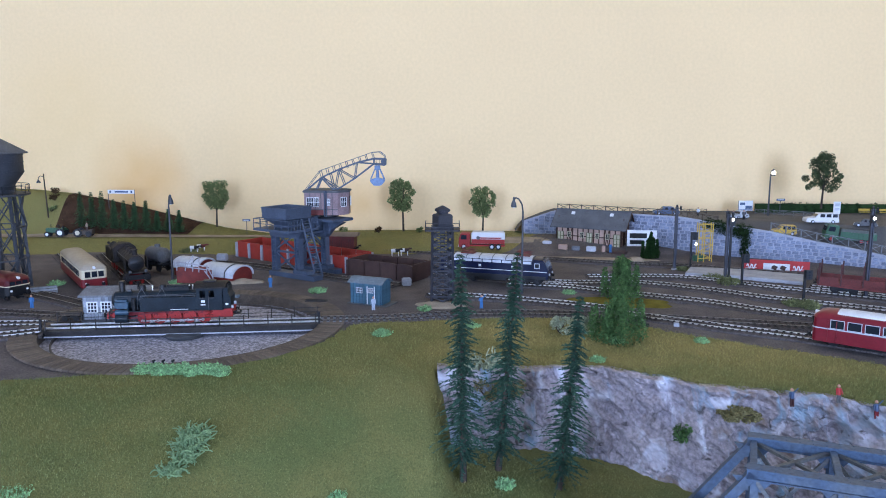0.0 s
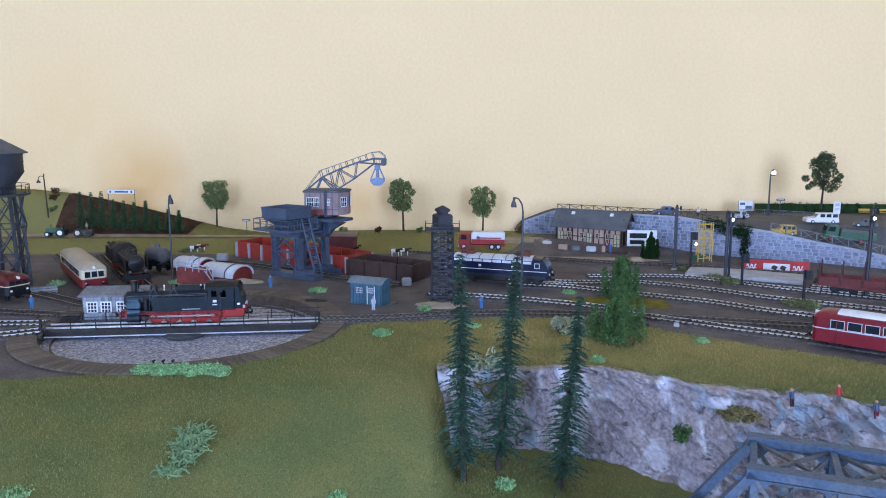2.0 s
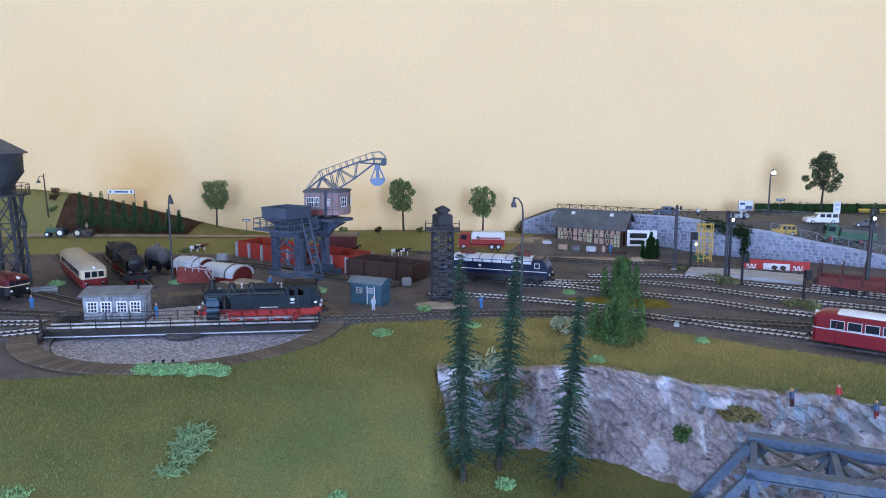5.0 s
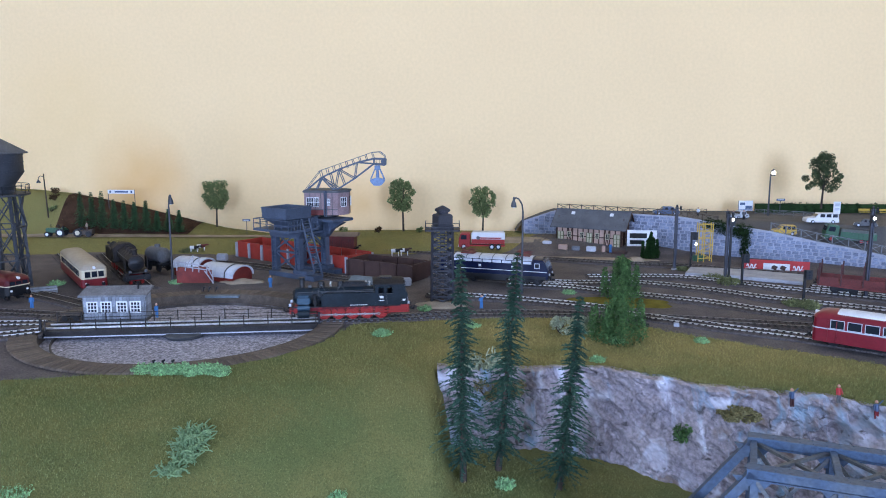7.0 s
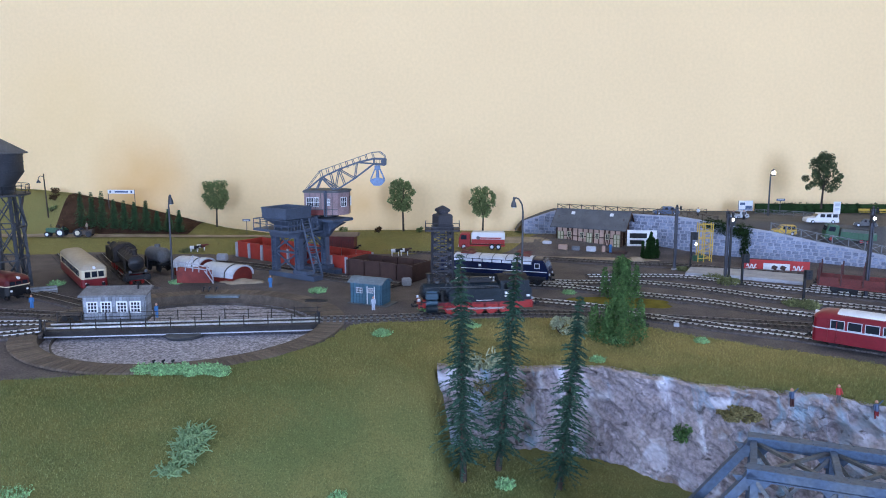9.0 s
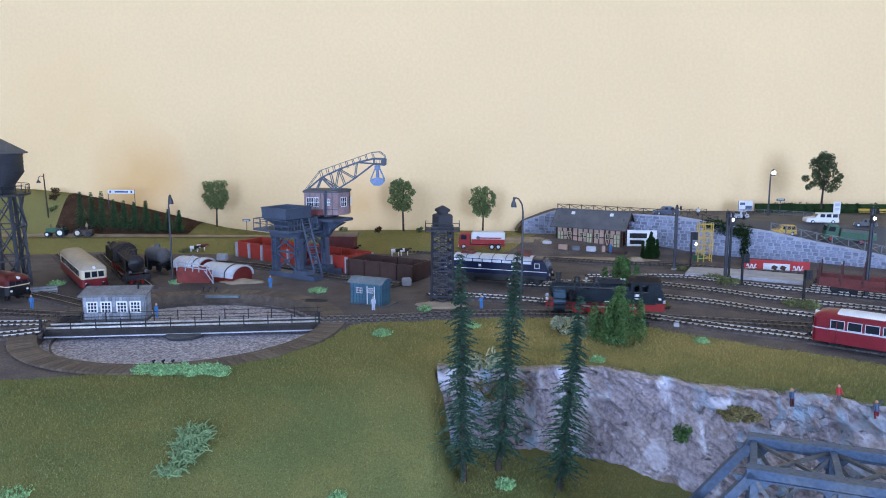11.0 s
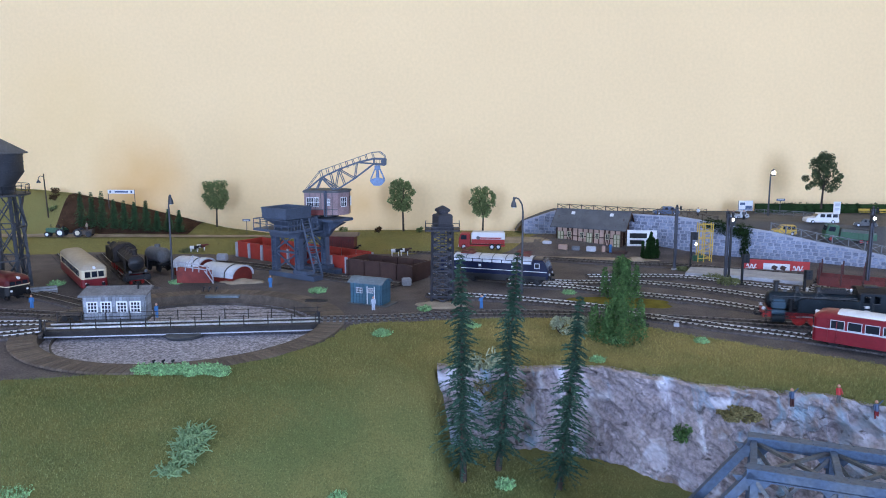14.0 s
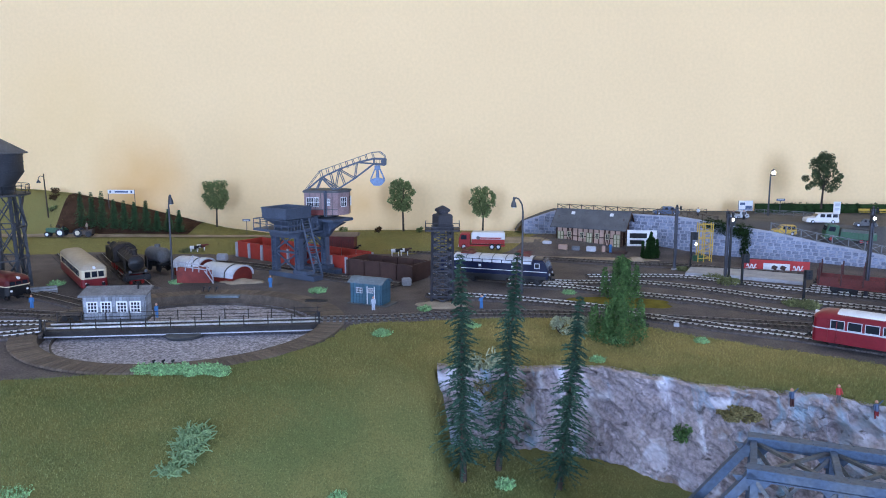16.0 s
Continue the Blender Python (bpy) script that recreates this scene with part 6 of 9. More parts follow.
def electric_loco():
    a, b = (0.0109, 1.1127, 0.0042), (0.1605, 1.0622, 0.0042)
    L = 0.160
    head = -18.6773
    m = Matrix.Translation(b) @ pose(0, 0, 0, 0, 0, head) @ pose(-L / 2 - 0.010, 0, 0)
    t = thing("electric_locomotive", m, "navy blue electric locomotive with silver roof on the yard track", "electric locomotive")
    w = 0.0345
    side = [(-L / 2, 0.0095), (L / 2, 0.0095), (L / 2 + 0.0015, 0.018), (L / 2 - 0.0005, 0.0245), (L / 2 - 0.006, 0.0360), (-L / 2 + 0.006, 0.0360), (-L / 2 + 0.0005, 0.0245), (-L / 2 - 0.0015, 0.018)]
    bm = bmesh.new()
    prism(bm, side, -w / 2, w / 2, "y")
    body = part("body", bm, M["navy"], t, bevel=0.0012, smooth=True)
    bm = bmesh.new()
    n = 10
    arc = [(w * 0.485 * -math.cos(math.pi * k / n), 0.0350 + 0.0048 * math.sin(math.pi * k / n)) for k in range(n + 1)]
    prism(bm, arc, -L / 2 + 0.022, L / 2 - 0.022, "x")
    roof = part("roof", bm, M["silver"], t, "silver grey roof with seams", smooth=True)
    bm = bmesh.new()
    prism(bm, [(a_, z_ - 0.0006) for a_, z_ in arc], -L / 2 + 0.009, L / 2 - 0.009, "x")
    part("cab_roof", bm, M["navy"], t, smooth=True)
    bm = bmesh.new()
    for k in range(7):
        x = -L / 2 + 0.022 + (L - 0.044) * k / 6
        for p, q in zip(arc, arc[1:]):
            bar(bm, (x, p[0], p[1]), (x, q[0], q[1]), 0.0009)
    part("roof_seam", bm, M["grey"], roof)
    for x in (-0.040, 0.042):
        bm = bmesh.new()
        box(bm, x, 0, 0.0405, 0.020, 0.014, 0.0015)
        for s in (-1, 1):
            bar(bm, (x - 0.012, s * 0.006, 0.0435), (x + 0.012, s * 0.006, 0.0445), 0.0008)
            bar(bm, (x + 0.012, s * 0.006, 0.0445), (x - 0.008, s * 0.005, 0.0465), 0.0007)
        for k in range(3):
            bar(bm, (x - 0.008 + k * 0.0015, -0.012, 0.0465), (x - 0.008 + k * 0.0015, 0.012, 0.0465), 0.0006)
        part("pantograph", bm, M["oxide"], t, "folded dark red pantograph")
    for s in (-1, 1):
        bm = bmesh.new()
        box(bm, 0, s * (w / 2 + 0.0002), 0.0205, L * 0.985, 0.0006, 0.0007)
        part("lining", bm, M["white"], body, "thin white lining")
        bm = bmesh.new()
        box(bm, 0, s * (w / 2 - 0.0001), 0.0118, L * 0.97, 0.0010, 0.0045)
        part("apron", bm, M["black"], body)
        bm = bmesh.new()
        box(bm, 0, s * (w / 2 + 0.0002), 0.0325, L * 0.72, 0.0008, 0.0036)
        grille = part("grille", bm, M["silver"], body, "row of pale louvres")
        bm = bmesh.new()
        for k in range(9):
            box(bm, -L * 0.36 + L * 0.72 * k / 8, s * (w / 2 + 0.0005), 0.0325, 0.0013, 0.0008, 0.0044)
        part("grille_post", bm, M["navy"], grille)
        for x in (L / 2 - 0.015, -L / 2 + 0.015):
            bm = bmesh.new()
            box(bm, x, s * (w / 2 + 0.0001), 0.0288, 0.0074, 0.0006, 0.0074)
            frm = part("cab_window_frame", bm, M["silver"], body)
            bm = bmesh.new()
            box(bm, x, s * (w / 2 + 0.0004), 0.0288, 0.0056, 0.0006, 0.0056)
            part("pane", bm, M["glass"], frm)
        for x in (-0.018, 0.03):
            bm = bmesh.new()
            box(bm, x, s * (w / 2 + 0.0002), 0.0255, 0.0035, 0.0006, 0.0032)
            part("plate", bm, M["white"], body)
    for s in (-1, 1):
        for y in (-0.0085, 0, 0.0085):
            bm = bmesh.new()
            m2 = Matrix.Translation((s * (L / 2 - 0.0028), y, 0.0302)) @ Matrix.Rotation(s * -math.atan2(0.0055, 0.0115), 4, "Y")
            box(bm, 0, 0, 0, 0.0008, 0.0076, 0.0072, m2)
            part("windscreen", bm, M["paleglass"], body)
        for y in (-0.0105, 0.0105):
            bm = bmesh.new()
            rod(bm, (s * (L / 2 - 0.001), y, 0.0165), (s * (L / 2 + 0.0024), y, 0.0165), 0.0016, seg=14)
            part("headlight", bm, M["silver"], t, smooth=True)
        buffers(t, s * (L / 2), s)
        bm = bmesh.new()
        box(bm, s * (L / 2 - 0.001), 0, 0.0105, 0.003, 0.030, 0.004)
        bar(bm, (s * L / 2, 0, 0.008), (s * (L / 2 + 0.008), 0, 0.008), 0.002)
        part("buffer_beam", bm, M["black"], t)
    bm = bmesh.new()
    box(bm, 0, 0, 0.0075, 0.040, 0.026, 0.006)
    part("equipment_case", bm, M["black"], t)
    for x in (-0.047, 0.047):
        bogie(t, x, 0.034)


def standing_steam_loco():
    """A weathered tender locomotive with its smokebox towards +x."""
    m = Matrix.Translation((-0.4281, 1.0583, 0.0042)) @ pose(0, 0, 0, 0, 0, -58.7558) @ pose(-0.070, 0, 0)
    t = thing("steam_locomotive", m, "weathered dark grey steam locomotive with red wheels, facing the turntable", "steam locomotive")
    d = M["sooty"]
    along = Matrix.Rotation(radians(90), 4, "Y")
    bm = bmesh.new()
    lathe(bm, [(0.0005, -0.035), (0.0108, -0.035), (0.0108, 0.040), (0.0112, 0.0402), (0.0112, 0.059), (0.009, 0.0605), (0.0005, 0.0605)], 28, Matrix.Translation((0, 0, 0.0305)) @ along)
    boiler = part("boiler", bm, d, t, smooth=True)
    bm = bmesh.new()
    for k in range(5):
        x = -0.03 + 0.016 * k
        lathe(bm, [(0.0109, x - 0.0005), (0.0113, x), (0.0109, x + 0.0005)], 28, Matrix.Translation((0, 0, 0.0305)) @ along, caps=False)
    part("boiler_band", bm, d, boiler, smooth=True)
    bm = bmesh.new()
    lathe(bm, [(0.0005, 0.0635), (0.005, 0.063), (0.0088, 0.0608)], 24, Matrix.Translation((0, 0, 0.0305)) @ along)
    bar(bm, (0.0638, -0.006, 0.0305), (0.0638, 0.006, 0.0305), 0.0008)
    part("smokebox_door", bm, M["black"], t, smooth=True)
    bm = bmesh.new()
    lathe(bm, [(0.0040, 0), (0.0034, 0.002), (0.0034, 0.0075), (0.0042, 0.0078), (0.0042, 0.009), (0.003, 0.009)], 18, Matrix.Translation((0.051, 0, 0.0405)))
    part("chimney", bm, d, t, smooth=True)
    for x in (0.030, 0.010, -0.012):
        bm = bmesh.new()
        lathe(bm, [(0.0052, 0), (0.0045, 0.001), (0.0042, 0.004), (0.0028, 0.0062), (0.0005, 0.0068)], 18, Matrix.Translation((x, 0, 0.0400)))
        part("steam_dome", bm, d, t, smooth=True)
    bm = bmesh.new()
    box(bm, 0.010, 0, 0.0185, 0.125, 0.032, 0.0014)
    part("running_board", bm, d, t, bevel=0.0003)
    for s in (-1, 1):
        bm = bmesh.new()
        box(bm, 0.052, s * 0.0148, 0.0300, 0.0205, 0.0008, 0.0170)
        part("smoke_deflector", bm, d, t, bevel=0.0003)
        bm = bmesh.new()
        rod(bm, (0.046, s * 0.0138, 0.0100), (0.062, s * 0.0138, 0.0100), 0.0050, seg=18)
        rod(bm, (0.046, s * 0.0130, 0.0165), (0.062, s * 0.0130, 0.0165), 0.0030, seg=14)
        part("cylinder", bm, d, t, smooth=True)
        bm = bmesh.new()
        bar(bm, (-0.030, s * 0.0126, 0.0078), (0.030, s * 0.0126, 0.0078), 0.0010, 0.0016)
        bar(bm, (0.010, s * 0.0134, 0.0095), (0.046, s * 0.0138, 0.0100), 0.0010)
        part("coupling_rod", bm, M["rail"], t)
        for x in (0.0695,):
            bm = bmesh.new()
            rod(bm, (0.068, s * 0.0105, 0.0205), (0.0712, s * 0.0105, 0.0205), 0.0020, seg=14)
            part("lantern", bm, M["grey"], t, smooth=True)
        bm = bmesh.new()
        rod(bm, (-0.03, s * 0.0112, 0.0355), (0.058, s * 0.0112, 0.0355), 0.0004, seg=6)
        part("hand_rail", bm, M["grey"], t)
    for x in (-0.030, -0.012, 0.006, 0.024):
        wheel_pair(t, x, 0.0080, M["red"])
    wheel_pair(t, 0.054, 0.0052, M["red"])
    bm = bmesh.new()
    box(bm, 0.010, 0, 0.0120, 0.118, 0.014, 0.007)
    part("frame", bm, M["red"], t)
    bm = bmesh.new()
    box(bm, 0.0690, 0, 0.0120, 0.002, 0.032, 0.007)
    beam = part("buffer_beam", bm, M["black"], t)
    buffers(beam, 0.0695, 1)
    bm = bmesh.new()
    prism(bm, [(-0.0165, 0.019), (0.0165, 0.019), (0.0165, 0.040), (0.010, 0.0455), (0, 0.047), (-0.010, 0.0455), (-0.0165, 0.040)], -0.055, -0.035, "x")
    part("cab", bm, d, t, bevel=0.0005)
    bm = bmesh.new()
    box(bm, -0.088, 0, 0.0245, 0.060, 0.0325, 0.020)
    tender = part("tender", bm, d, t, "sooty tender with coal", bevel=0.0008)
    bm = bmesh.new()
    rnd = random.Random(4)
    for k in range(110):
        ball(bm, (-0.088 + rnd.uniform(-0.026, 0.026), rnd.uniform(-0.012, 0.012), 0.0345 + rnd.uniform(0, 0.004)), rnd.uniform(0.0012, 0.0028), sub=1)
    part("coal_load", bm, M["coal"], tender)
    for x in (-0.108, -0.092, -0.072):
        wheel_pair(t, x, 0.0055, M["red"])


def stake_wagon():
    m = Matrix.Translation((0.5081, 1.0357, 0.0042)) @ pose(0, 0, 0, 0, 0, -30.9719) @ pose(0.115, 0, 0)
    t = thing("stake_wagon", m, "oxide red stake wagon with low sides and stakes", "goods wagon")
    L, w = 0.215, 0.032
    bm = bmesh.new()
    box(bm, 0, 0, 0.0130, L, w, 0.0022)
    part("deck", bm, M["oxide"], t, bevel=0.0003)
    for s in (-1, 1):
        bm = bmesh.new()
        prism(bm, [(-L / 2, 0.012), (L / 2, 0.012), (L / 2, 0.0095), (L * 0.22, 0.0072), (-L * 0.22, 0.0072), (-L / 2, 0.0095)], s * w * 0.42 - 0.0007, s * w * 0.42 + 0.0007, "y")
        part("sole_bar", bm, M["oxide"], t)
        for k in range(8):
            bm = bmesh.new()
            x = -L / 2 + L * (k + 0.5) / 8
            box(bm, x, s * w / 2, 0.0178, L / 8 - 0.0018, 0.0010, 0.0078)
            board = part("side_board", bm, M["oxide"], t, bevel=0.0002)
            bm = bmesh.new()
            box(bm, x, s * (w / 2 + 0.0007), 0.0178, 0.0012, 0.0008, 0.0076)
            part("batten", bm, M["oxide"], board)
        for k in range(9):
            bm = bmesh.new()
            x = -L / 2 + 0.002 + (L - 0.004) * k / 8
            box(bm, x, s * (w / 2 + 0.0006), 0.0260, 0.0019, 0.0020, 0.029)
            part("stake", bm, M["oxidedark"], t)
    for s in (-1, 1):
        bm = bmesh.new()
        box(bm, s * L / 2, 0, 0.0178, 0.001, w, 0.0078)
        part("end_board", bm, M["oxide"], t)
        buffers(t, s * L / 2, s)
        bm = bmesh.new()
        for y in (-0.011, 0.011):
            box(bm, s * (L / 2 + 0.0006), y, 0.0215, 0.0016, 0.0016, 0.020)
        part("end_stake", bm, M["oxidedark"], t)
    for x in (-0.075, 0.075):
        bogie(t, x, 0.022)


def tank_wagon():
    t = thing("tank_wagon", pose(-0.4438, 1.1776, 0.0042, 0, 0, -38) @ Matrix.Scale(1, 4), "small grey tank wagon behind the steam locomotive", "tank wagon")
    along = Matrix.Rotation(radians(90), 4, "Y")
    bm = bmesh.new()
    lathe(bm, [(0.0005, -0.022), (0.008, -0.0212), (0.0115, -0.0185), (0.0122, -0.016), (0.0122, 0.016), (0.0115, 0.0185), (0.008, 0.0212), (0.0005, 0.022)], 28, Matrix.Translation((0, 0, 0.0245)) @ along)
    tank = part("tank", bm, M["tankgrey"], t, smooth=True)
    bm = bmesh.new()
    lathe(bm, [(0.0045, 0), (0.0045, 0.0035), (0.0005, 0.0045)], 16, Matrix.Translation((0, 0, 0.0370)))
    part("filler_dome", bm, M["tankgrey"], tank, smooth=True)
    bm = bmesh.new()
    box(bm, 0, 0, 0.0115, 0.050, 0.026, 0.003)
    for x in (-0.013, 0.013):
        box(bm, x, 0, 0.0140, 0.006, 0.022, 0.005)
    part("underframe", bm, M["black"], t)
    for x in (-0.013, 0.013):
        wheel_pair(t, x)
    for s in (-1, 1):
        buffers(t, s * 0.025, s)


def brake_van():
    t = thing("brake_van", pose(-0.1778, 1.338, 0.0042, 0, 0, -4), "dark red brake van with brown roof behind the crane", "goods wagon")
    L, w = 0.048, 0.030
    bm = bmesh.new()
    box(bm, 0, 0, 0.0215, L, w, 0.021)
    body = part("body", bm, M["oxide"], t, bevel=0.0004)
    bm = bmesh.new()
    for k in range(12):
        for s in (-1, 1):
            box(bm, -L / 2 + L * (k + 0.5) / 12, s * w / 2, 0.0215, 0.0006, 0.0008, 0.020)
    tagged(part("board_joints", bm, M["oxidedark"], body), kind="stuff")
    bm = bmesh.new()
    n = 8
    arc = [(-(w / 2 + 0.0015) * math.cos(math.pi * k / n), 0.0318 + 0.0055 * math.sin(math.pi * k / n)) for k in range(n + 1)]
    prism(bm, arc, -L / 2 - 0.002, L / 2 + 0.006, "x")
    part("roof", bm, M["palebrown"], t, "pale brown curved roof", smooth=True)
    bm = bmesh.new()
    box(bm, 0, 0, 0.0100, L + 0.008, 0.024, 0.002)
    part("underframe", bm, M["black"], t)
    for x in (-0.015, 0.015):
        wheel_pair(t, x)
    for s in (-1, 1):
        buffers(t, s * (L / 2 + 0.003), s)


M["railbus"] = mat("railbus_crimson_paint", (0.175, 0.010, 0.020), 0.3, vary=0.1, scale=50, fine=500, bump=0.03, spec=0.5)
M["oxidedark"] = mat("dark_oxide_stakes", (0.055, 0.016, 0.015), 0.6, vary=0.2, scale=60, fine=500, bump=0.1)
M["tankgrey"] = mat("dull_grey_tank", (0.095, 0.098, 0.102), 0.6, vary=0.25, scale=50, fine=500, bump=0.1)
M["palebrown"] = mat("pale_brown_roof", (0.19, 0.14, 0.10), 0.7, vary=0.15, scale=60, fine=500, bump=0.1)
# glass with the reflected daylight put into its paler base colour
M["paleglass"] = mat("sky_lit_glass", (0.12, 0.14, 0.15), 0.08, vary=0.1, scale=60, fine=300, bump=0.0, spec=0.8)
electric_loco()
standing_steam_loco()
stake_wagon()
tank_wagon()
brake_van()
railcar(Matrix.Translation((-0.472, 1.0212, 0.0042)) @ pose(0, 0, 0, 0, 0, -55.6699) @ pose(-0.094, 0, 0), "cream and red railcar with beige roof, facing the turntable", 0.182, 0.0335, M["wine"], M["cream"], M["tan"], z=(0.005, 0.0170, 0.0295, 0.0085), windows=11)
railcar(Matrix.Translation((0.3894, 0.7803, 0.0042)) @ pose(0, 0, 0, 0, 0, -39.5484) @ pose(0.080, 0, 0), "wine red railbus with ribbed white roof and silver window frames", 0.158, 0.034, M["railbus"], M["railbus"], M["railbus"], z=(0.0050, 0.0192, 0.0292, 0.0078), windows=8, roof_panel=M["white"], stripe=M["silver"], category="railbus", zwin=(0.0246, 0.0086))
railcar(Matrix.Translation((-0.5454, 0.9668, 0.0042)) @ pose(0, 0, 0, 0, 0, -28.4409) @ pose(-0.070, 0, 0), "dark red railcar with cream band beside the water tower", 0.140, 0.0335, M["black"], M["darkwine"], M["darkwine"], z=(0.008, 0.0200, 0.0270, 0.0080), stripe=M["cream"])


M["fir2"] = mat("deep_green_conifer", (0.018, 0.045, 0.012), 0.9, vary=0.3, scale=80, fine=600, bump=0.3, island=0.4, spec=0.1)
M["youngfir"] = mat("young_fir_green", (0.058, 0.125, 0.055), 0.9, vary=0.3, scale=80, fine=600, bump=0.3, island=0.4, spec=0.1)
M["moss"] = mat("pale_moss_green", (0.17, 0.26, 0.12), 0.85, vary=0.25, scale=80, fine=600, bump=0.3)
M["weed"] = mat("dry_weed_green", (0.17, 0.185, 0.085), 0.9, vary=0.3, scale=80, fine=600, bump=0.1, island=0.4, spec=0.1)
M["brownbush"] = mat("brown_leaf_bush", (0.06, 0.035, 0.016), 0.9, vary=0.3, scale=80, fine=600, bump=0.3, island=0.4, spec=0.1)


# ---- plants ----
def quick_mesh(name, tris, material):
    """A mesh of loose triangles from an array (n, 3, 3)."""
    tris = np.asarray(tris, dtype=np.float32)
    n = len(tris)
    me = bpy.data.meshes.new(name)
    me.vertices.add(3 * n)
    me.vertices.foreach_set("co", tris.reshape(-1))
    me.loops.add(3 * n)
    me.loops.foreach_set("vertex_index", np.arange(3 * n, dtype=np.int32))
    me.polygons.add(n)
    me.polygons.foreach_set("loop_start", np.arange(0, 3 * n, 3, dtype=np.int32))
    me.update(calc_edges=True)
    me.validate()
    me.materials.append(material)
    return me


def leaf_cloud(rnd, centres, count, size, flat=1.0):
    """Small four-cornered leaves strewn round clump centres (place, radius)."""
    tris = []
    for _ in range(count):
        (c, r) = centres[rnd.randrange(len(centres))]
        v = Vector((rnd.gauss(0, 1), rnd.gauss(0, 1), rnd.gauss(0, 1))).normalized() * r * rnd.uniform(0.55, 1.05)
        v.z *= flat
        p = Vector(c) + v
        u = Vector((rnd.uniform(-1, 1), rnd.uniform(-1, 1), rnd.uniform(-0.6, 1))).normalized()
        w = u.cross(Vector((rnd.uniform(-1, 1), rnd.uniform(-1, 1), rnd.uniform(-1, 1)))).normalized()
        s = size * rnd.uniform(0.6, 1.3)
        a, b, cc, d = p - u * s, p + w * s * 0.55, p + u * s, p - w * s * 0.55
        tris.append((a, b, cc))
        tris.append((a, cc, d))
    return [[tuple(q) for q in t] for t in tris]


def broadleaf(m, h, r, seed, label, form="vase", leaf="leaf"):
    """A bare trunk that forks into limbs under a crown of leaf clumps."""
    rnd = random.Random(seed)
    t = thing("tree", m, label, "tree", "broadleaf trees")
    bm = bmesh.new()
    fork = h * 0.40
    rod(bm, (0, 0, -0.002), (r * 0.04, 0, fork), h * 0.022, h * 0.015, 8)
    tips = []
    for k in range(7):
        a = 2 * math.pi * k / 7 + rnd.uniform(-0.3, 0.3)
        tip = Vector((math.cos(a) * r * rnd.uniform(0.35, 0.7), math.sin(a) * r * rnd.uniform(0.35, 0.7), h * rnd.uniform(0.55, 0.85)))
        rod(bm, (r * 0.04, 0, fork * rnd.uniform(0.85, 1)), tip, h * 0.011, h * 0.003, 6)
        tips.append(tip)
    part("trunk", bm, M["bark"], t, smooth=True)
    shape = {"vase": [(0, 0.42), (0.25, 0.72), (0.65, 0.95), (0.85, 0.72), (1, 0.35)], "dome": [(0, 0.95), (0.2, 1.0), (0.5, 0.80), (0.8, 0.50), (1, 0.18)]}[form]
    low = 0.40 if form == "vase" else 0.34
    centres = []
    for k in range(34):
        f = (k + rnd.random()) / 34
        a = k * 2.4 + rnd.uniform(-0.4, 0.4)
        reach = r * lerp_table(shape, f) * rnd.uniform(0.55, 0.98)
        centres.append((Vector((math.cos(a) * reach, math.sin(a) * reach, h * (low + (0.96 - low) * f + rnd.uniform(-0.03, 0.03)))), r * rnd.uniform(0.15, 0.30)))
    centres += [(Vector((rnd.uniform(-0.2, 0.2) * r, rnd.uniform(-0.2, 0.2) * r, h * (low + 0.08 + 0.07 * k))), r * 0.36) for k in range(7)]
    ob = new("crown", quick_mesh("crown", leaf_cloud(rnd, centres, 5200, h * 0.019), M[leaf]))
    ob.parent = t
    return t


def fir(m, h, r, seed, label, material, group, whorls=46, per=8, needles=11, name="fir_tree", bare=0.10):
    """A straight trunk with drooping whorls of needled twigs that shorten to the tip."""
    rnd = random.Random(seed)
    t = thing(name, m, label, "tree", group)
    bm = bmesh.new()
    rod(bm, (0, 0, -0.004), (0, 0, h * 0.97), h * 0.016, h * 0.002, 8)
    part("trunk", bm, M["bark"], t, smooth=True)
    tris = []
    for k in range(whorls):
        f = k / (whorls - 1)
        z = h * (bare + (0.985 - bare) * f)
        reach = r * ((1 - f) ** 0.95 * (0.72 + 0.28 * min(1.0, f / 0.12)) * 1.12 + 0.07) * rnd.uniform(0.55, 1.2)
        for j in range(per if f < 0.85 else per - 2):
            a = 2 * math.pi * (j + rnd.random()) / per
            out = Vector((math.cos(a), math.sin(a), rnd.uniform(-0.38, -0.05)))
            L = reach * rnd.uniform(0.55, 1.12)
            side = Vector((-math.sin(a), math.cos(a), 0))
            for q in range(needles):
                s = (q + 0.6) / needles
                p = Vector((0, 0, z)) + out * L * s + Vector((0, 0, -0.12 * L * s * s))
                n = max(0.0030, 0.0028 * (h / 0.18)) * rnd.uniform(0.7, 1.4) * (1.15 - 0.5 * s)
                for sg in (-1, 1):
                    tip = p + (side * sg * rnd.uniform(0.4, 1.0) + out * 0.7 + Vector((0, 0, rnd.uniform(-0.5, 0.35)))) * n
                    tris.append((p - out * n * 0.3, p + out * n * 0.35 + Vector((0, 0, n * 0.1)), tip))
    ob = new("needles", quick_mesh("needles", [[tuple(q) for q in x] for x in tris], material))
    ob.parent = t
    return t


def on_land(x, y):
    return pose(x, y, land(x, y))


FIRS = [(0.0177, 0.6257, 0.202, 0.029, -0.9341), (0.0495, 0.6461, 0.200, 0.031, 4.2996), (0.1013, 0.626, 0.174, 0.029, 4.5972)]
for k, (x, y, h, r, lean) in enumerate(FIRS):
    fir(on_land(x, y) @ pose(0, 0, 0, 0, lean), h, r, 40 + k, "tall slender dark green fir below the rock face", M["fir"], "tall firs", 46, 7, 18)

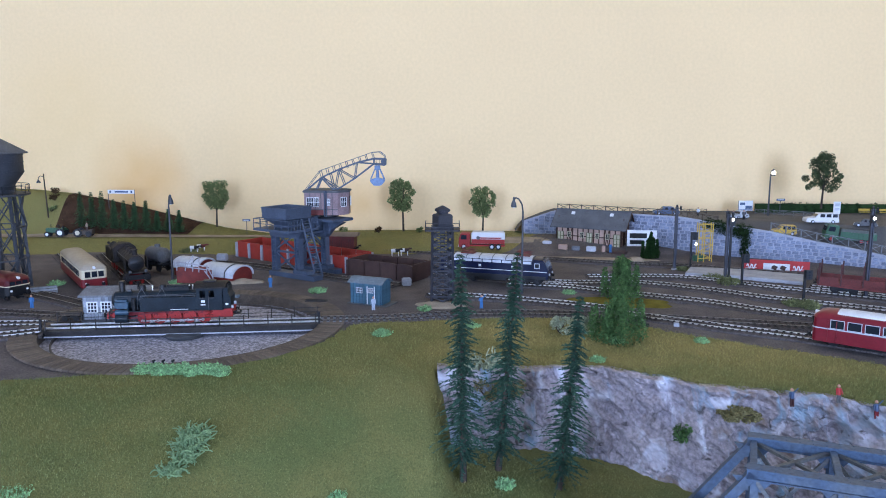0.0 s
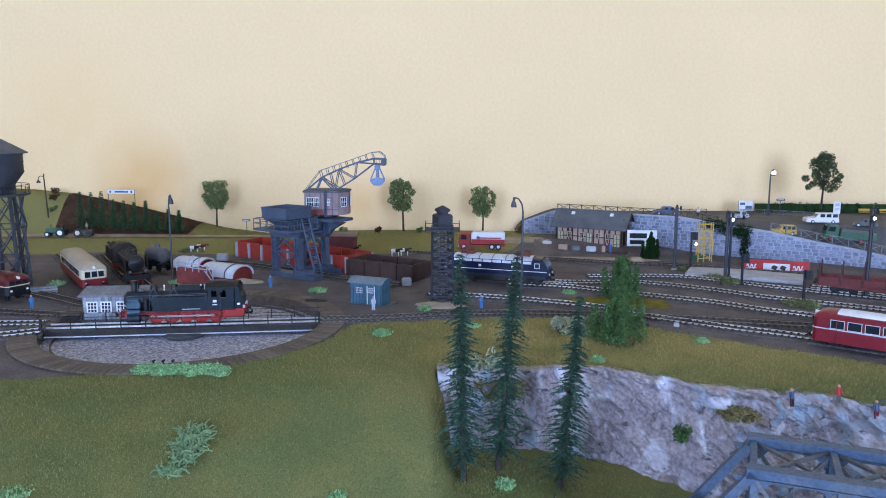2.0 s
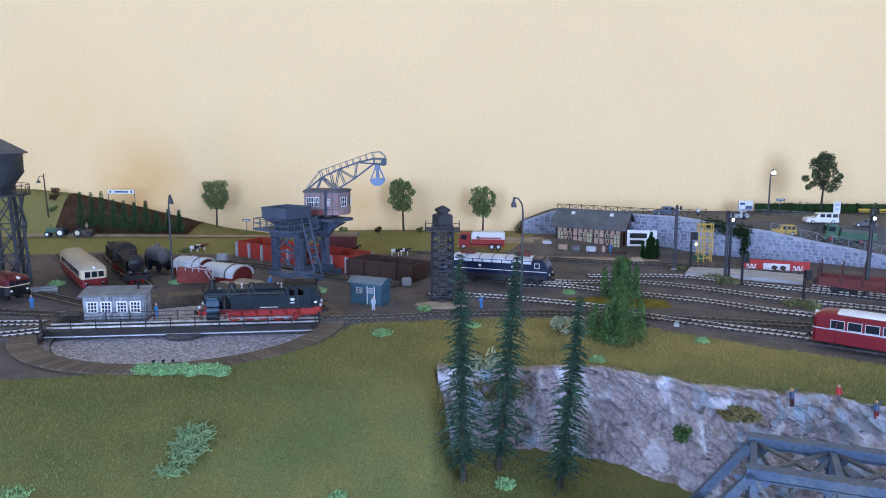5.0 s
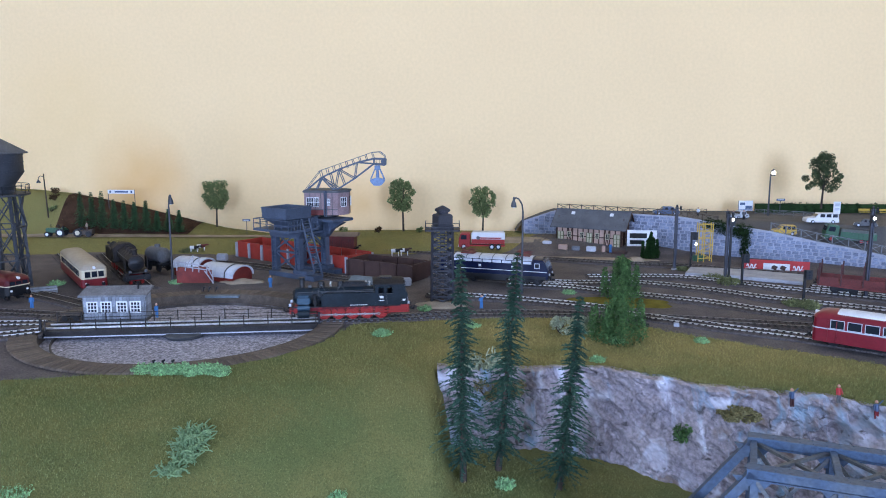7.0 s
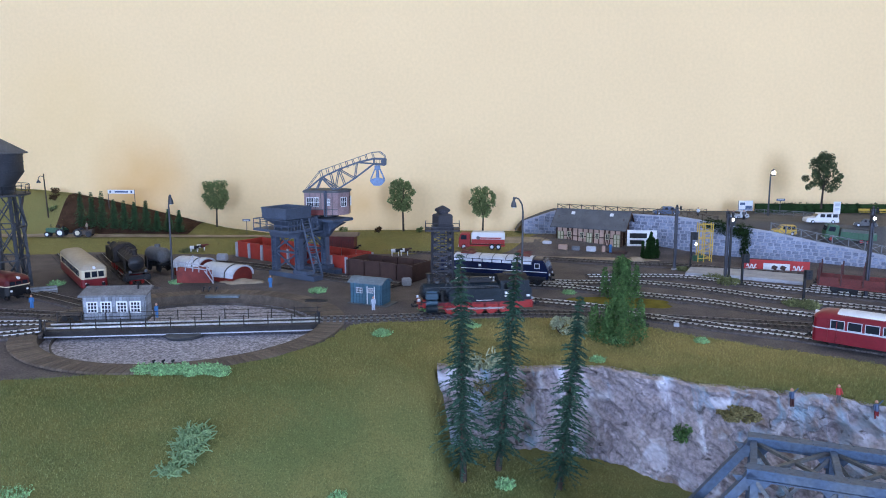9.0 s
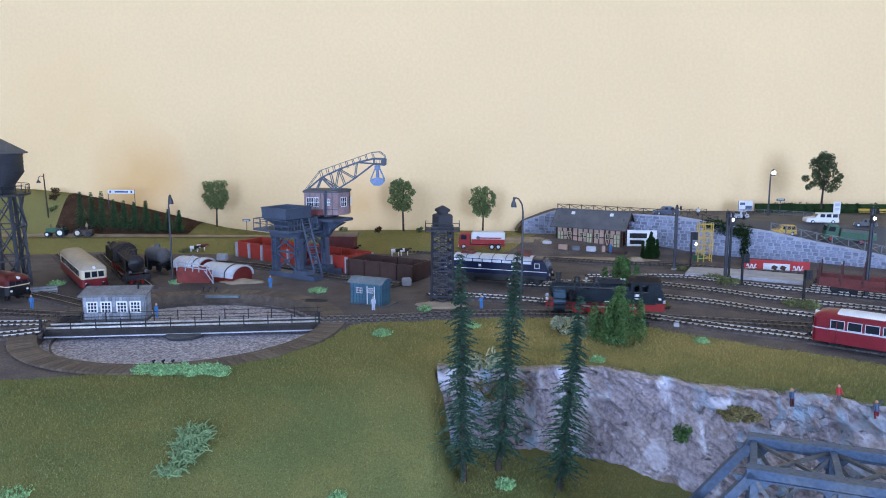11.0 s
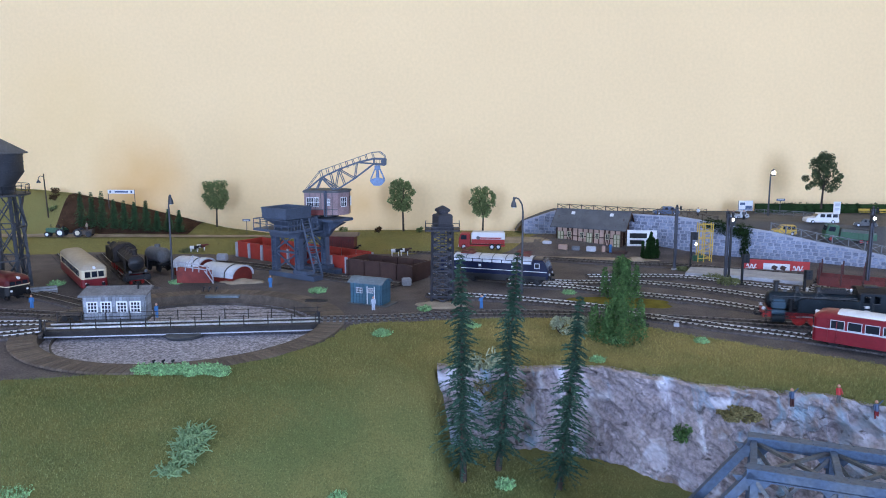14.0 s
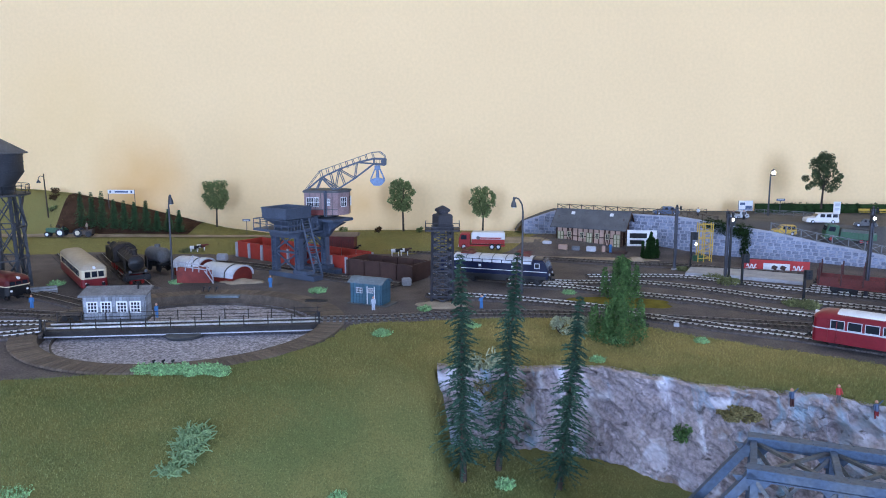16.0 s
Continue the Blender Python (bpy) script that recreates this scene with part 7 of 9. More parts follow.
for k, (px, py, h, r) in enumerate([(0.2370, 0.9950, 0.062, 0.029), (0.1881, 0.7950, 0.058, 0.034), (0.3578, 1.3041, 0.046, 0.017)]):
    rnd = random.Random(70 + k)
    t = thing("conifer", pose(px, py, 0), "fresh green bushy conifer with several leaders", "tree", "bushy conifers")
    bm = bmesh.new()
    rod(bm, (0, 0, -0.003), (0, 0, h * 0.7), 0.0016, 0.0006, 8)
    part("trunk", bm, M["bark"], t)
    centres = []
    for j in range(60):
        f = rnd.random()
        a = rnd.random() * 6.283
        rr = r * (1 - f) ** 0.7 * rnd.uniform(0.2, 0.9)
        centres.append((Vector((math.cos(a) * rr, math.sin(a) * rr, h * (0.06 + 0.9 * f * (1 - 0.25 * rr / r)))), r * 0.27 * (1.15 - 0.6 * f)))
    for a, rr, hh in ((0.3, 0.72, 0.66), (2.9, 0.78, 0.60), (4.6, 0.55, 0.78), (3.7, 0.5, 0.5)):
        for j in range(9):
            centres.append((Vector((math.cos(a) * r * rr, math.sin(a) * r * rr, h * hh * (j + 1) / 9)), r * 0.24 * (1.1 - 0.07 * j)))
    ob = new("foliage", quick_mesh("foliage", leaf_cloud(rnd, centres, 7000, 0.0014, 1.5), M["conifer"] if k < 2 else M["fir2"]))
    ob.parent = t

ZW = 1.55
broadleaf(pose(-0.4603, 1.55, 0.0247), 0.093, 0.031, 1, "green model tree near the cream wall")
broadleaf(pose(-0.0796, 1.53, 0.0182) @ pose(0, 0, 0, 0, -3), 0.104, 0.030, 2, "green leaning model tree near the cream wall")
broadleaf(pose(0.0796, 1.53, 0.0113), 0.095, 0.029, 3, "green model tree behind the red truck")
broadleaf(pose(0.7125, 1.44, 0.0735), 0.104, 0.033, 4, "large dark green tree in front of the hedge", "dome", "darkleaf")

# the plantation of young firs on the hill
YOUNG = [(-0.7144, 0.0989), (-0.6923, 0.0978), (-0.6721, 0.100), (-0.6489, 0.0833), (-0.629, 0.0811), (-0.6081, 0.0788), (-0.5857, 0.0811), (-0.5648, 0.0600), (-0.5422, 0.0643), (-0.5212, 0.0621)]
for k, (x, top) in enumerate(YOUNG):
    z = meadow(x, 1.505)
    fir(pose(x, 1.505, z), top - z, 0.0165 if k < 7 else 0.0145, 200 + k, "small young green fir on the tilled hillside", M["youngfir"], "young firs", 26, 10, 6, "young_fir", 0.05)


def tuft(x, y, z, r, h, seed, material, label, n=170, group="green tufts"):
    """A clump of arching blades with leafy tips."""
    rnd = random.Random(seed)
    tris = []
    for _ in range(n):
        a, rr = rnd.random() * 6.283, r * math.sqrt(rnd.random())
        p = Vector((math.cos(a) * rr, math.sin(a) * rr, 0))
        tip = p * 1.15 + Vector((rnd.uniform(-0.3, 0.3) * h, rnd.uniform(-0.3, 0.3) * h, h * rnd.uniform(0.5, 1.1) * (1 - 0.5 * rr / r)))
        s = Vector((rnd.uniform(-1, 1), rnd.uniform(-1, 1), 0)).normalized() * h * 0.09
        tris.append((p - s, p + s, tip))
        for _ in range(3):
            q = p.lerp(tip, rnd.uniform(0.5, 1.05))
            u = Vector((rnd.uniform(-1, 1), rnd.uniform(-1, 1), rnd.uniform(-1, 1))).normalized() * h * 0.15
            w = Vector((rnd.uniform(-1, 1), rnd.uniform(-1, 1), rnd.uniform(-1, 1))).normalized() * h * 0.15
            tris.append((q - u, q + w, q + u))
    ob = new("grass_tuft", quick_mesh("grass_tuft", [[tuple(q) for q in t] for t in tris], material))
    ob.matrix_basis = pose(x, y, z - 0.0004)
    return tagged(ob, label, "plant", group)


def bush(x, y, z, r, h, seed, material, label, n=900):
    rnd = random.Random(seed)
    t = thing("bush", pose(x, y, z), label, "bush", "bushes")
    centres = [(Vector((rnd.uniform(-0.7, 0.7) * r, rnd.uniform(-0.7, 0.7) * r, h * rnd.uniform(0.15, 0.75))), r * rnd.uniform(0.25, 0.42)) for _ in range(16)]
    bm = bmesh.new()
    for c, rr in centres[:7]:
        rod(bm, (0, 0, -0.001), c, 0.0007, 0.0003, 5)
    part("stem", bm, M["bark"], t)
    ob = new("foliage", quick_mesh("foliage", leaf_cloud(rnd, centres, n, 0.0013, h / r * 0.6), material))
    ob.parent = t


def lawn_tuft(x, y, r, h, seed, material=None, label="bright green leafy tuft in the grass", n=170):
    return tuft(x, y, land(x, y) if y < lawn_edge(x) else 0.0, r, h, seed, material or M["tuft"], label, n)


for k in range(9):
    x = -0.279 + 0.0092 * k
    lawn_tuft(x, 0.6853 + 0.003 * math.sin(k * 2.2), 0.0075, 0.0105, 300 + k, label="bright green leafy tuft at the turntable's rim")
for k, (x, y, r, h) in enumerate([(-0.0672, 0.8196, 0.0095, 0.0085), (-0.1733, 1.0367, 0.0115, 0.0085), (0.2742, 0.7885, 0.0065, 0.0070), (0.1518, 0.7273, 0.0065, 0.0070), (0.0349, 0.8532, 0.0080, 0.0065),
                                  (0.1723, 1.0259, 0.0085, 0.0070), (0.1846, 0.7928, 0.0075, 0.0080), (-0.3881, 1.094, 0.0085, 0.0075), (-0.5564, 1.0821, 0.010, 0.009), (-0.0225, 0.9319, 0.0075, 0.0080), (0.054, 0.6193, 0.0075, 0.0090), (-0.2959, 0.492, 0.012, 0.006), (-0.0828, 0.5619, 0.007, 0.006)]):
    lawn_tuft(x, y, r, h, 330 + k)
for k, (x, y, r, h) in enumerate([(0.4145, 1.09, 0.016, 0.012), (0.4483, 0.9562, 0.011, 0.010), (0.462, 0.9439, 0.012, 0.012), (0.406, 1.1315, 0.014, 0.009), (0.3803, 1.1997, 0.013, 0.007), (-0.459, 1.3694, 0.016, 0.010)]):
    tuft(x, y, 0.0, r, h, 360 + k, M["weed"], "dry yellow-green weeds beside the track", 260, "trackside weeds")
for k, (x, y, r, h) in enumerate([(0.1300, 0.826, 0.013, 0.021), (0.1470, 0.826, 0.015, 0.025), (0.1640, 0.826, 0.014, 0.024)]):
    bush(x, y, land(x, y), r, h, 400 + k, M["palebush"], "pale olive lichen bush on the lawn")
for k, (x, y, r, h) in enumerate([(-0.7838, 1.53, 0.010, 0.013), (-0.7873, 1.55, 0.010, 0.014), (-0.7947, 1.57, 0.010, 0.013), (-0.1314, 1.55, 0.009, 0.014), (-0.0484, 1.55, 0.009, 0.014), (-0.2016, 1.55, 0.011, 0.016)]):
    bush(x, y, meadow(x, y), r, h, 420 + k, M["brownbush"] if k in (1, 2, 3) else M["leaf"], "small bush on the meadow before the wall", 500)


def twig_tangle(x, y, z, seed, r, h, material, label, n=60):
    """Pale curling stems, like dried moss."""
    rnd = random.Random(seed)
    bm = bmesh.new()
    for _ in range(n):
        p = Vector((rnd.uniform(-r, r) * 0.8, rnd.uniform(-r, r) * 0.5, 0))
        way = Vector((rnd.uniform(-1, 1), rnd.uniform(-1, 1), rnd.uniform(0.5, 1.6))).normalized()
        step = h * rnd.uniform(0.13, 0.2)
        for k in range(6):
            q = p + way * step
            if q.z < 0.001:
                q.z = 0.001
            rod(bm, p, q, 0.0010 * (1 - k * 0.1), 0.0009 * (1 - k * 0.1), 5)
            p = q
            way = (way + Vector((rnd.uniform(-1, 1), rnd.uniform(-1, 1), rnd.uniform(-0.9, 0.5))) * 0.75).normalized()
    return solo("moss_plant", bm, material, label, "plant", m=pose(x, y, z), smooth=True)


for x, y, r, h, s, n in ((-0.2017, 0.5353, 0.009, 0.013, 1, 50), (-0.1963, 0.5485, 0.009, 0.014, 2, 50), (-0.1949, 0.5608, 0.011, 0.016, 3, 65), (-0.1959, 0.5742, 0.011, 0.015, 4, 65)):
    twig_tangle(x, y, land(x, y), s, r, h, M["moss"], "pale green curly moss plant standing in the lawn", n)
twig_tangle(0.0369, 0.71, -0.002, 8, 0.022, 0.020, M["palebush"], "pale dry twigs at the rock's edge", 60)


# ---- static grass on the slopes ----
def build_grass_fibres():
    rng = np.random.default_rng(3)
    rnd = random.Random(12)
    out = []
    for _ in range(165000):
        y = rnd.uniform(0.42, 0.90)
        x = rnd.uniform(-0.62, 0.62) * y - 0.0
        e = lawn_edge(x)
        if y > e + 0.004 * rnd.random() or math.hypot(x - TABLE[0], y - TABLE[1]) < PIT_R + 0.03:
            continue
        if x > CLIFF_TOP[0][0] - 0.01:
            c = cliff_line(max(x, CLIFF_TOP[0][0] + 1e-6))
            if c - 0.028 < y < c + 0.004:
                continue
        z = land(x, y)
        if x > CLIFF_TOP[0][0] and abs(y - (cliff_line(x + 1e-6) + 0.009)) < 0.014:
            z = -0.01 * (e - y) if y > cliff_line(x + 1e-6) else z
        out.append((x, y, z))
    for _ in range(26000):
        y = rnd.uniform(1.352, 1.58)
        x = rnd.uniform(-0.62, 0.17) * y
        if 1.448 < y < 1.487 and x < -0.33:
            continue
        if -0.75 < x < -0.50 and y > 1.48:
            continue
        out.append((x, y, meadow(x, y)))
    p = np.array(out)
    n = len(p)
    a = rng.uniform(0, 2 * np.pi, n)
    ln = rng.uniform(0.0014, 0.0030, n)
    lean = rng.normal(0, 0.55, (n, 2)) * ln[:, None]
    w = 0.00030
    side = np.stack([np.cos(a) * w, np.sin(a) * w, np.zeros(n)], 1)
    tip = p + np.concatenate([lean, ln[:, None]], 1)
    low = p - np.array([0, 0, 0.0006])
    ob = new("grass", quick_mesh("grass", np.stack([low - side, low + side, tip], 1), M["blades"]))
    tagged(ob, "short olive green static grass fibres on the slopes", "grass", "", "stuff")


build_grass_fibres()


M["brownmoss"] = mat("olive_brown_moss", (0.22, 0.19, 0.085), 0.95, vary=0.3, scale=80, fine=600, bump=0.4, island=0.4, spec=0.1)
M["grassbed"] = mat("yellow_green_grass_bed", (0.15, 0.125, 0.02), 0.95, vary=0.3, scale=60, fine=700, bump=0.9, spec=0.1)
M["fence"] = mat("brown_fence_wood", (0.075, 0.058, 0.045), 0.8, vary=0.25, scale=80, fine=600, bump=0.2)
M["greyfence"] = mat("grey_fence_wood", (0.15, 0.16, 0.17), 0.8, vary=0.25, scale=80, fine=600, bump=0.2)
M["hedge"] = mat("dark_hedge_green", (0.018, 0.036, 0.012), 0.9, vary=0.3, scale=80, fine=600, bump=0.3, island=0.4, spec=0.1)
M["adred"] = mat("advert_red_print", (0.42, 0.03, 0.03), 0.5, vary=0.08, scale=60, fine=500, bump=0.03)
M["lampgrey"] = mat("lamp_post_grey", (0.045, 0.048, 0.055), 0.5, vary=0.2, scale=60, fine=500, bump=0.08)
M["mastblue"] = mat("mast_blue_grey", (0.05, 0.055, 0.07), 0.6, vary=0.2, scale=60, fine=500, bump=0.1)
M["whitebox"] = mat("white_box_body", (0.62, 0.62, 0.62), 0.45, vary=0.06, scale=60, fine=500, bump=0.03)
M["tarp"] = mat("grey_green_tarpaulin", (0.10, 0.105, 0.095), 0.8, vary=0.2, scale=60, fine=400, bump=0.3)
M["paleblue"] = mat("pale_blue_cloth_paint", (0.42, 0.47, 0.55), 0.7, vary=0.1, scale=90, fine=500, bump=0.1)
M["bridgegrey"] = mat("bridge_brace_grey", (0.100, 0.108, 0.112), 0.6, vary=0.25, scale=60, fine=500, bump=0.1)


# ---- paths, mounds and beds ----
def mound(name, x, y, rx, ry, h, material, label, category, turn=0.0, base=None, seed=1, n=36):
    """A low heap with an uneven rim that thins out to nothing."""
    verts, faces = [], []
    rings = 8
    ca, sa = math.cos(radians(turn)), math.sin(radians(turn))
    for k in range(rings + 1):
        f = k / rings
        for j in range(n):
            a = 2 * math.pi * j / n
            rag = 1 + 0.28 * noise.noise(Vector((math.cos(a) * 1.7, math.sin(a) * 1.7, seed * 3.3)))
            u, v = math.cos(a) * rx * f * rag, math.sin(a) * ry * f * rag
            px, py = x + u * ca - v * sa, y + u * sa + v * ca
            z = (base(px, py) if base else 0.0) + 0.0014 + h * (1 - f * f) ** 1.5 * (0.8 + 0.4 * noise.noise(Vector((px, py, seed)) * 60)) - (0.004 if k == rings else 0)
            verts.append((px, py, z))
    for k in range(rings):
        for j in range(n):
            a, b = k * n + j, k * n + (j + 1) % n
            faces.append((a, b, b + n, a + n))
    return sheet(name, verts, faces, material, label, category, "structure")


mound("sand_heap", -0.0014, 0.9562, 0.036, 0.020, 0.0045, M["sand"], "pale sand heap round the sand tower's foot", "sand heap", seed=2)
mound("sand_heap", -0.2931, 1.1021, 0.036, 0.014, 0.0050, M["sand"], "pale sand heap beside the red shed", "sand heap", 4, seed=3)
mound("sand_heap", 0.3269, 1.2818, 0.016, 0.014, 0.0080, M["sand"], "pale sand heap beside the station sign", "sand heap", seed=7)
mound("grass_bed", 0.2244, 0.9719, 0.082, 0.030, 0.0010, M["grassbed"], "yellow-green grass bed between the tracks", "grass bed", -6, seed=4)
mound("sand_path", 0.2679, 1.2984, 0.120, 0.014, 0.0006, M["sand"], "pale sandy path before the station", "path", -7, seed=5)
mound("sand_path", 0.1294, 1.4345, 0.080, 0.030, 0.0006, M["sand"], "pale sandy ground beside the station", "path", 2, meadow, seed=6)


def strip(name, x0, x1, y0, y1, material, label, category, lift, rag=0.003):
    """A ribbon laid on the meadow."""
    verts, faces = [], []
    nx, ny = 90, 8
    for i in range(nx + 1):
        x = x0 + (x1 - x0) * i / nx
        a = y0 + rag * noise.noise(Vector((x * 25, 1, 0)))
        b = y1 + rag * noise.noise(Vector((x * 25, 5, 0)))
        for j in range(ny + 1):
            y = a + (b - a) * j / ny
            verts.append((x, y, meadow(x, y) + lift))
    for i in range(nx):
        for j in range(ny):
            k = i * (ny + 1) + j
            faces.append((k, k + ny + 1, k + ny + 2, k + 1))
    return sheet(name, verts, faces, material, label, category, "structure")


strip("farm_track", -1.2, -0.33, 1.452, 1.484, M["sand"], "pale sandy farm track across the meadow", "path", 0.0012)
strip("tilled_bed", -0.765, -0.500, 1.487, 1.592, M["tilled"], "brown tilled soil of the young fir plantation", "soil bed", 0.0015, 0.006)

bm = bmesh.new()
prism(bm, [(0.369, 1.1489), (0.4367, 1.1272), (0.5196, 1.0782), (0.5464, 1.1358), (0.4656, 1.1807), (0.3937, 1.1997)], 0.0, 0.0052, "z")
solo("platform", bm, M["concrete"], "pale grey concrete platform between the tracks", "platform", kind="structure", bevel=0.0004)


# ---- fences, hedges, signs ----
def cross_fence(points, h, n, material, label, w=0.0010):
    """Posts, two rails and crossed boards in each bay, along points on the ground."""
    t = thing("fence", Matrix.Translation(points[0]), label, "fence", "fences of the upper road")
    line = [Vector(p) for p in points]
    total = sum((q - p).length for p, q in zip(line, line[1:]))

    def at(s):
        for p, q in zip(line, line[1:]):
            d = (q - p).length
            if s <= d + 1e-9:
                return p.lerp(q, s / d)
            s -= d
        return line[-1]

    bm = bmesh.new()
    bar(bm, (0, 0, -0.001), (0, 0, h * 1.08), w * 1.6)
    post = mesh_of("post", bm, material)
    for k in range(n + 1):
        o = new("post", post)
        o.parent, o.matrix_basis = t, Matrix.Translation(at(total * k / n) - line[0])
    for k in range(n):
        a, b = at(total * k / n), at(total * (k + 1) / n)
        up = Vector((0, 0, h))
        bm = bmesh.new()
        for f in (0.15, 1.0):
            bar(bm, a + up * f, b + up * f, w)
        bar(bm, a + up * 0.15, b + up, w * 0.8)
        bar(bm, b + up * 0.15, a + up, w * 0.8)
        part("bay", bm, material, t, placed=True)


def edge_points(x0, x1, n=10):
    foot = WALL_FOOT
    return [(x, lerp_table(foot, x) + 0.010, road_height(x)) for x in (x0 + (x1 - x0) * k / n for k in range(n + 1))]


cross_fence(edge_points(0.231, 0.4851), 0.0125, 12, M["fence"], "brown crossed-board fence along the upper road")
cross_fence(edge_points(0.5623, 0.7244), 0.0165, 8, M["greyfence"], "grey crossed-board fence down the ramp")
cross_fence([(0.6226, 1.5232, 0.0533), (0.7031, 1.4465, 0.0556)], 0.0085, 6, M["greyfence"], "grey crossed-board fence before the hedge", 0.0008)
cross_fence([(0.4748, 1.5232, 0.0533), (0.5256, 1.5232, 0.0533)], 0.0085, 3, M["fence"], "brown low fence beside the upper road", 0.0008)


def hedge(p, q, h, w, seed):
    rnd = random.Random(seed)
    p, q = Vector(p), Vector(q)
    t = thing("hedge", Matrix.Translation(p), "dark green clipped hedge along the cream wall", "hedge")
    L = (q - p).length
    bm = bmesh.new()
    a = math.atan2((q - p).y, (q - p).x)
    box(bm, L / 2, 0, h * 0.45, L, w * 0.7, h * 0.9, Matrix.Rotation(a, 4, "Z"))
    part("hedge_core", bm, M["hedge"], t)
    centres = [((q - p) * rnd.random() + Vector((0, rnd.uniform(-w / 2, w / 2), h * rnd.uniform(0.1, 0.95))), w * 0.28) for _ in range(260)]
    ob = new("foliage", quick_mesh("foliage", leaf_cloud(rnd, centres, 5200, 0.0015), M["hedge"]))
    ob.parent = t


hedge((0.6335, 1.5504, 0.0525), (1.0556, 1.5232, 0.0533), 0.0195, 0.012, 3)


def board_sign(m, w, h, z, material, marks, label, posts=2, post_mat=None, name="sign_board"):
    """A flat board on posts, with plain bars for its unreadable writing."""
    t = thing(name, m, label, "sign")
    bm = bmesh.new()
    box(bm, 0, 0, z + h / 2, w, 0.0012, h)
    b = part("board", bm, material, t, bevel=0.0002)
    for x, zz, sx, sz, mm in marks:
        bm = bmesh.new()
        box(bm, x * w, -0.0009, z + zz * h, sx * w, 0.0005, sz * h)
        part("lettering_bar", bm, mm, b)
    for k in range(posts):
        x = 0 if posts == 1 else (-w / 2 + w * k / (posts - 1))
        bm = bmesh.new()
        bar(bm, (x, 0.0012, -0.002), (x, 0.0012, z + h), 0.0011)
        part("post", bm, post_mat or M["grey"], t)
    return t


blue, white, red, black = M["carblue"], M["white"], M["red"], M["black"]
board_sign(pose(-0.6448, 1.535, 0.0633, 0, 0, -4), 0.0545, 0.0075, 0.0285, white, [(-0.40, 0.5, 0.06, 0.6, blue), (0.02, 0.5, 0.5, 0.45, blue), (0.40, 0.5, 0.06, 0.6, blue)], "white banner sign with blue marks on two posts")
board_sign(pose(-0.3871, 1.5, 0.0133), 0.0155, 0.0042, 0.0270, blue, [(0, 0.5, 0.7, 0.25, white)], "small blue street name sign on a post", 1)
board_sign(pose(0.6722, 1.5232, 0.0533), 0.0165, 0.0045, 0.0250, blue, [(0, 0.5, 0.7, 0.25, white)], "small blue street name sign on a post", 1)
board_sign(pose(0.6087, 1.5368, 0.0529), 0.0280, 0.0205, 0.0040, white, [(-0.25, 0.7, 0.35, 0.25, blue), (0.2, 0.35, 0.45, 0.3, blue), (0.0, 0.1, 0.9, 0.1, M["grab"])], "white and pale blue advertising board on the car park")
board_sign(pose(0.7586, 1.4712, 0.0549), 0.0135, 0.0240, 0.0030, white, [(0, 0.75, 0.7, 0.25, M["silver"]), (0, 0.4, 0.7, 0.2, M["silver"])], "white upright sign beside the white van", 1)
board_sign(pose(0.3560, 1.358, 0, 0, 0, -6), 0.0520, 0.0290, 0.0130, white, [(-0.13, 0.66, 0.58, 0.30, black), (-0.18, 0.26, 0.46, 0.24, black)], "white hoarding with black lettering bars beside the station", 2)


def red_banner():
    a, b = (0.4826, 1.215, -0.0048), (0.5759, 1.185, -0.0044)
    way = Vector(b) - Vector(a)
    m = Matrix.Translation(a) @ Matrix.Rotation(math.atan2(way.y, way.x), 4, "Z")
    L, h = math.hypot(way.x, way.y), 0.0200
    t = thing("advertising_banner", Matrix.Translation((a[0], a[1], 0)) @ Matrix.Rotation(math.atan2(way.y, way.x), 4, "Z"), "red and white advertising hoarding behind the platform", "hoarding")
    z = a[2]
    bm = bmesh.new()
    box(bm, L / 2, 0, z + h / 2, L, 0.0012, h)
    board = part("board", bm, M["adred"], t)
    bm = bmesh.new()
    box(bm, L * 0.51, -0.0008, z + h * 0.42, L * 0.40, 0.0006, h * 0.66)
    part("white_panel", bm, white, board)
    for x in (0.43, 0.56):
        bm = bmesh.new()
        prism(bm, [(L * x, z + h * 0.35), (L * (x + 0.07), z + h * 0.22), (L * (x + 0.10), z + h * 0.5), (L * (x + 0.04), z + h * 0.62), (L * (x + 0.01), z + h * 0.55)], -0.0016, -0.0010, "y")
        part("bottle_shape", bm, M["brown"], board)
    for x0 in (0.06, 0.76):
        bm = bmesh.new()
        pts = [(x0 + 0.012 * k, 0.45 + 0.20 * math.sin(k * 1.25)) for k in range(13)]
        for (u0, v0), (u1, v1) in zip(pts, pts[1:]):
            bar(bm, (L * u0, -0.0009, z + h * v0), (L * u1, -0.0009, z + h * v1), 0.0011, 0.0016)
        bar(bm, (L * (x0 - 0.02), -0.0009, z + h * 0.28), (L * (x0 + 0.15), -0.0009, z + h * 0.36), 0.0009)
        part("scroll_shape", bm, white, board, "white flowing scroll shape")
    for k in range(5):
        bm = bmesh.new()
        bar(bm, (L * k / 4, 0.0014, -0.001), (L * k / 4, 0.0014, z + h), 0.0014)
        part("post", bm, M["grey"], t)


red_banner()


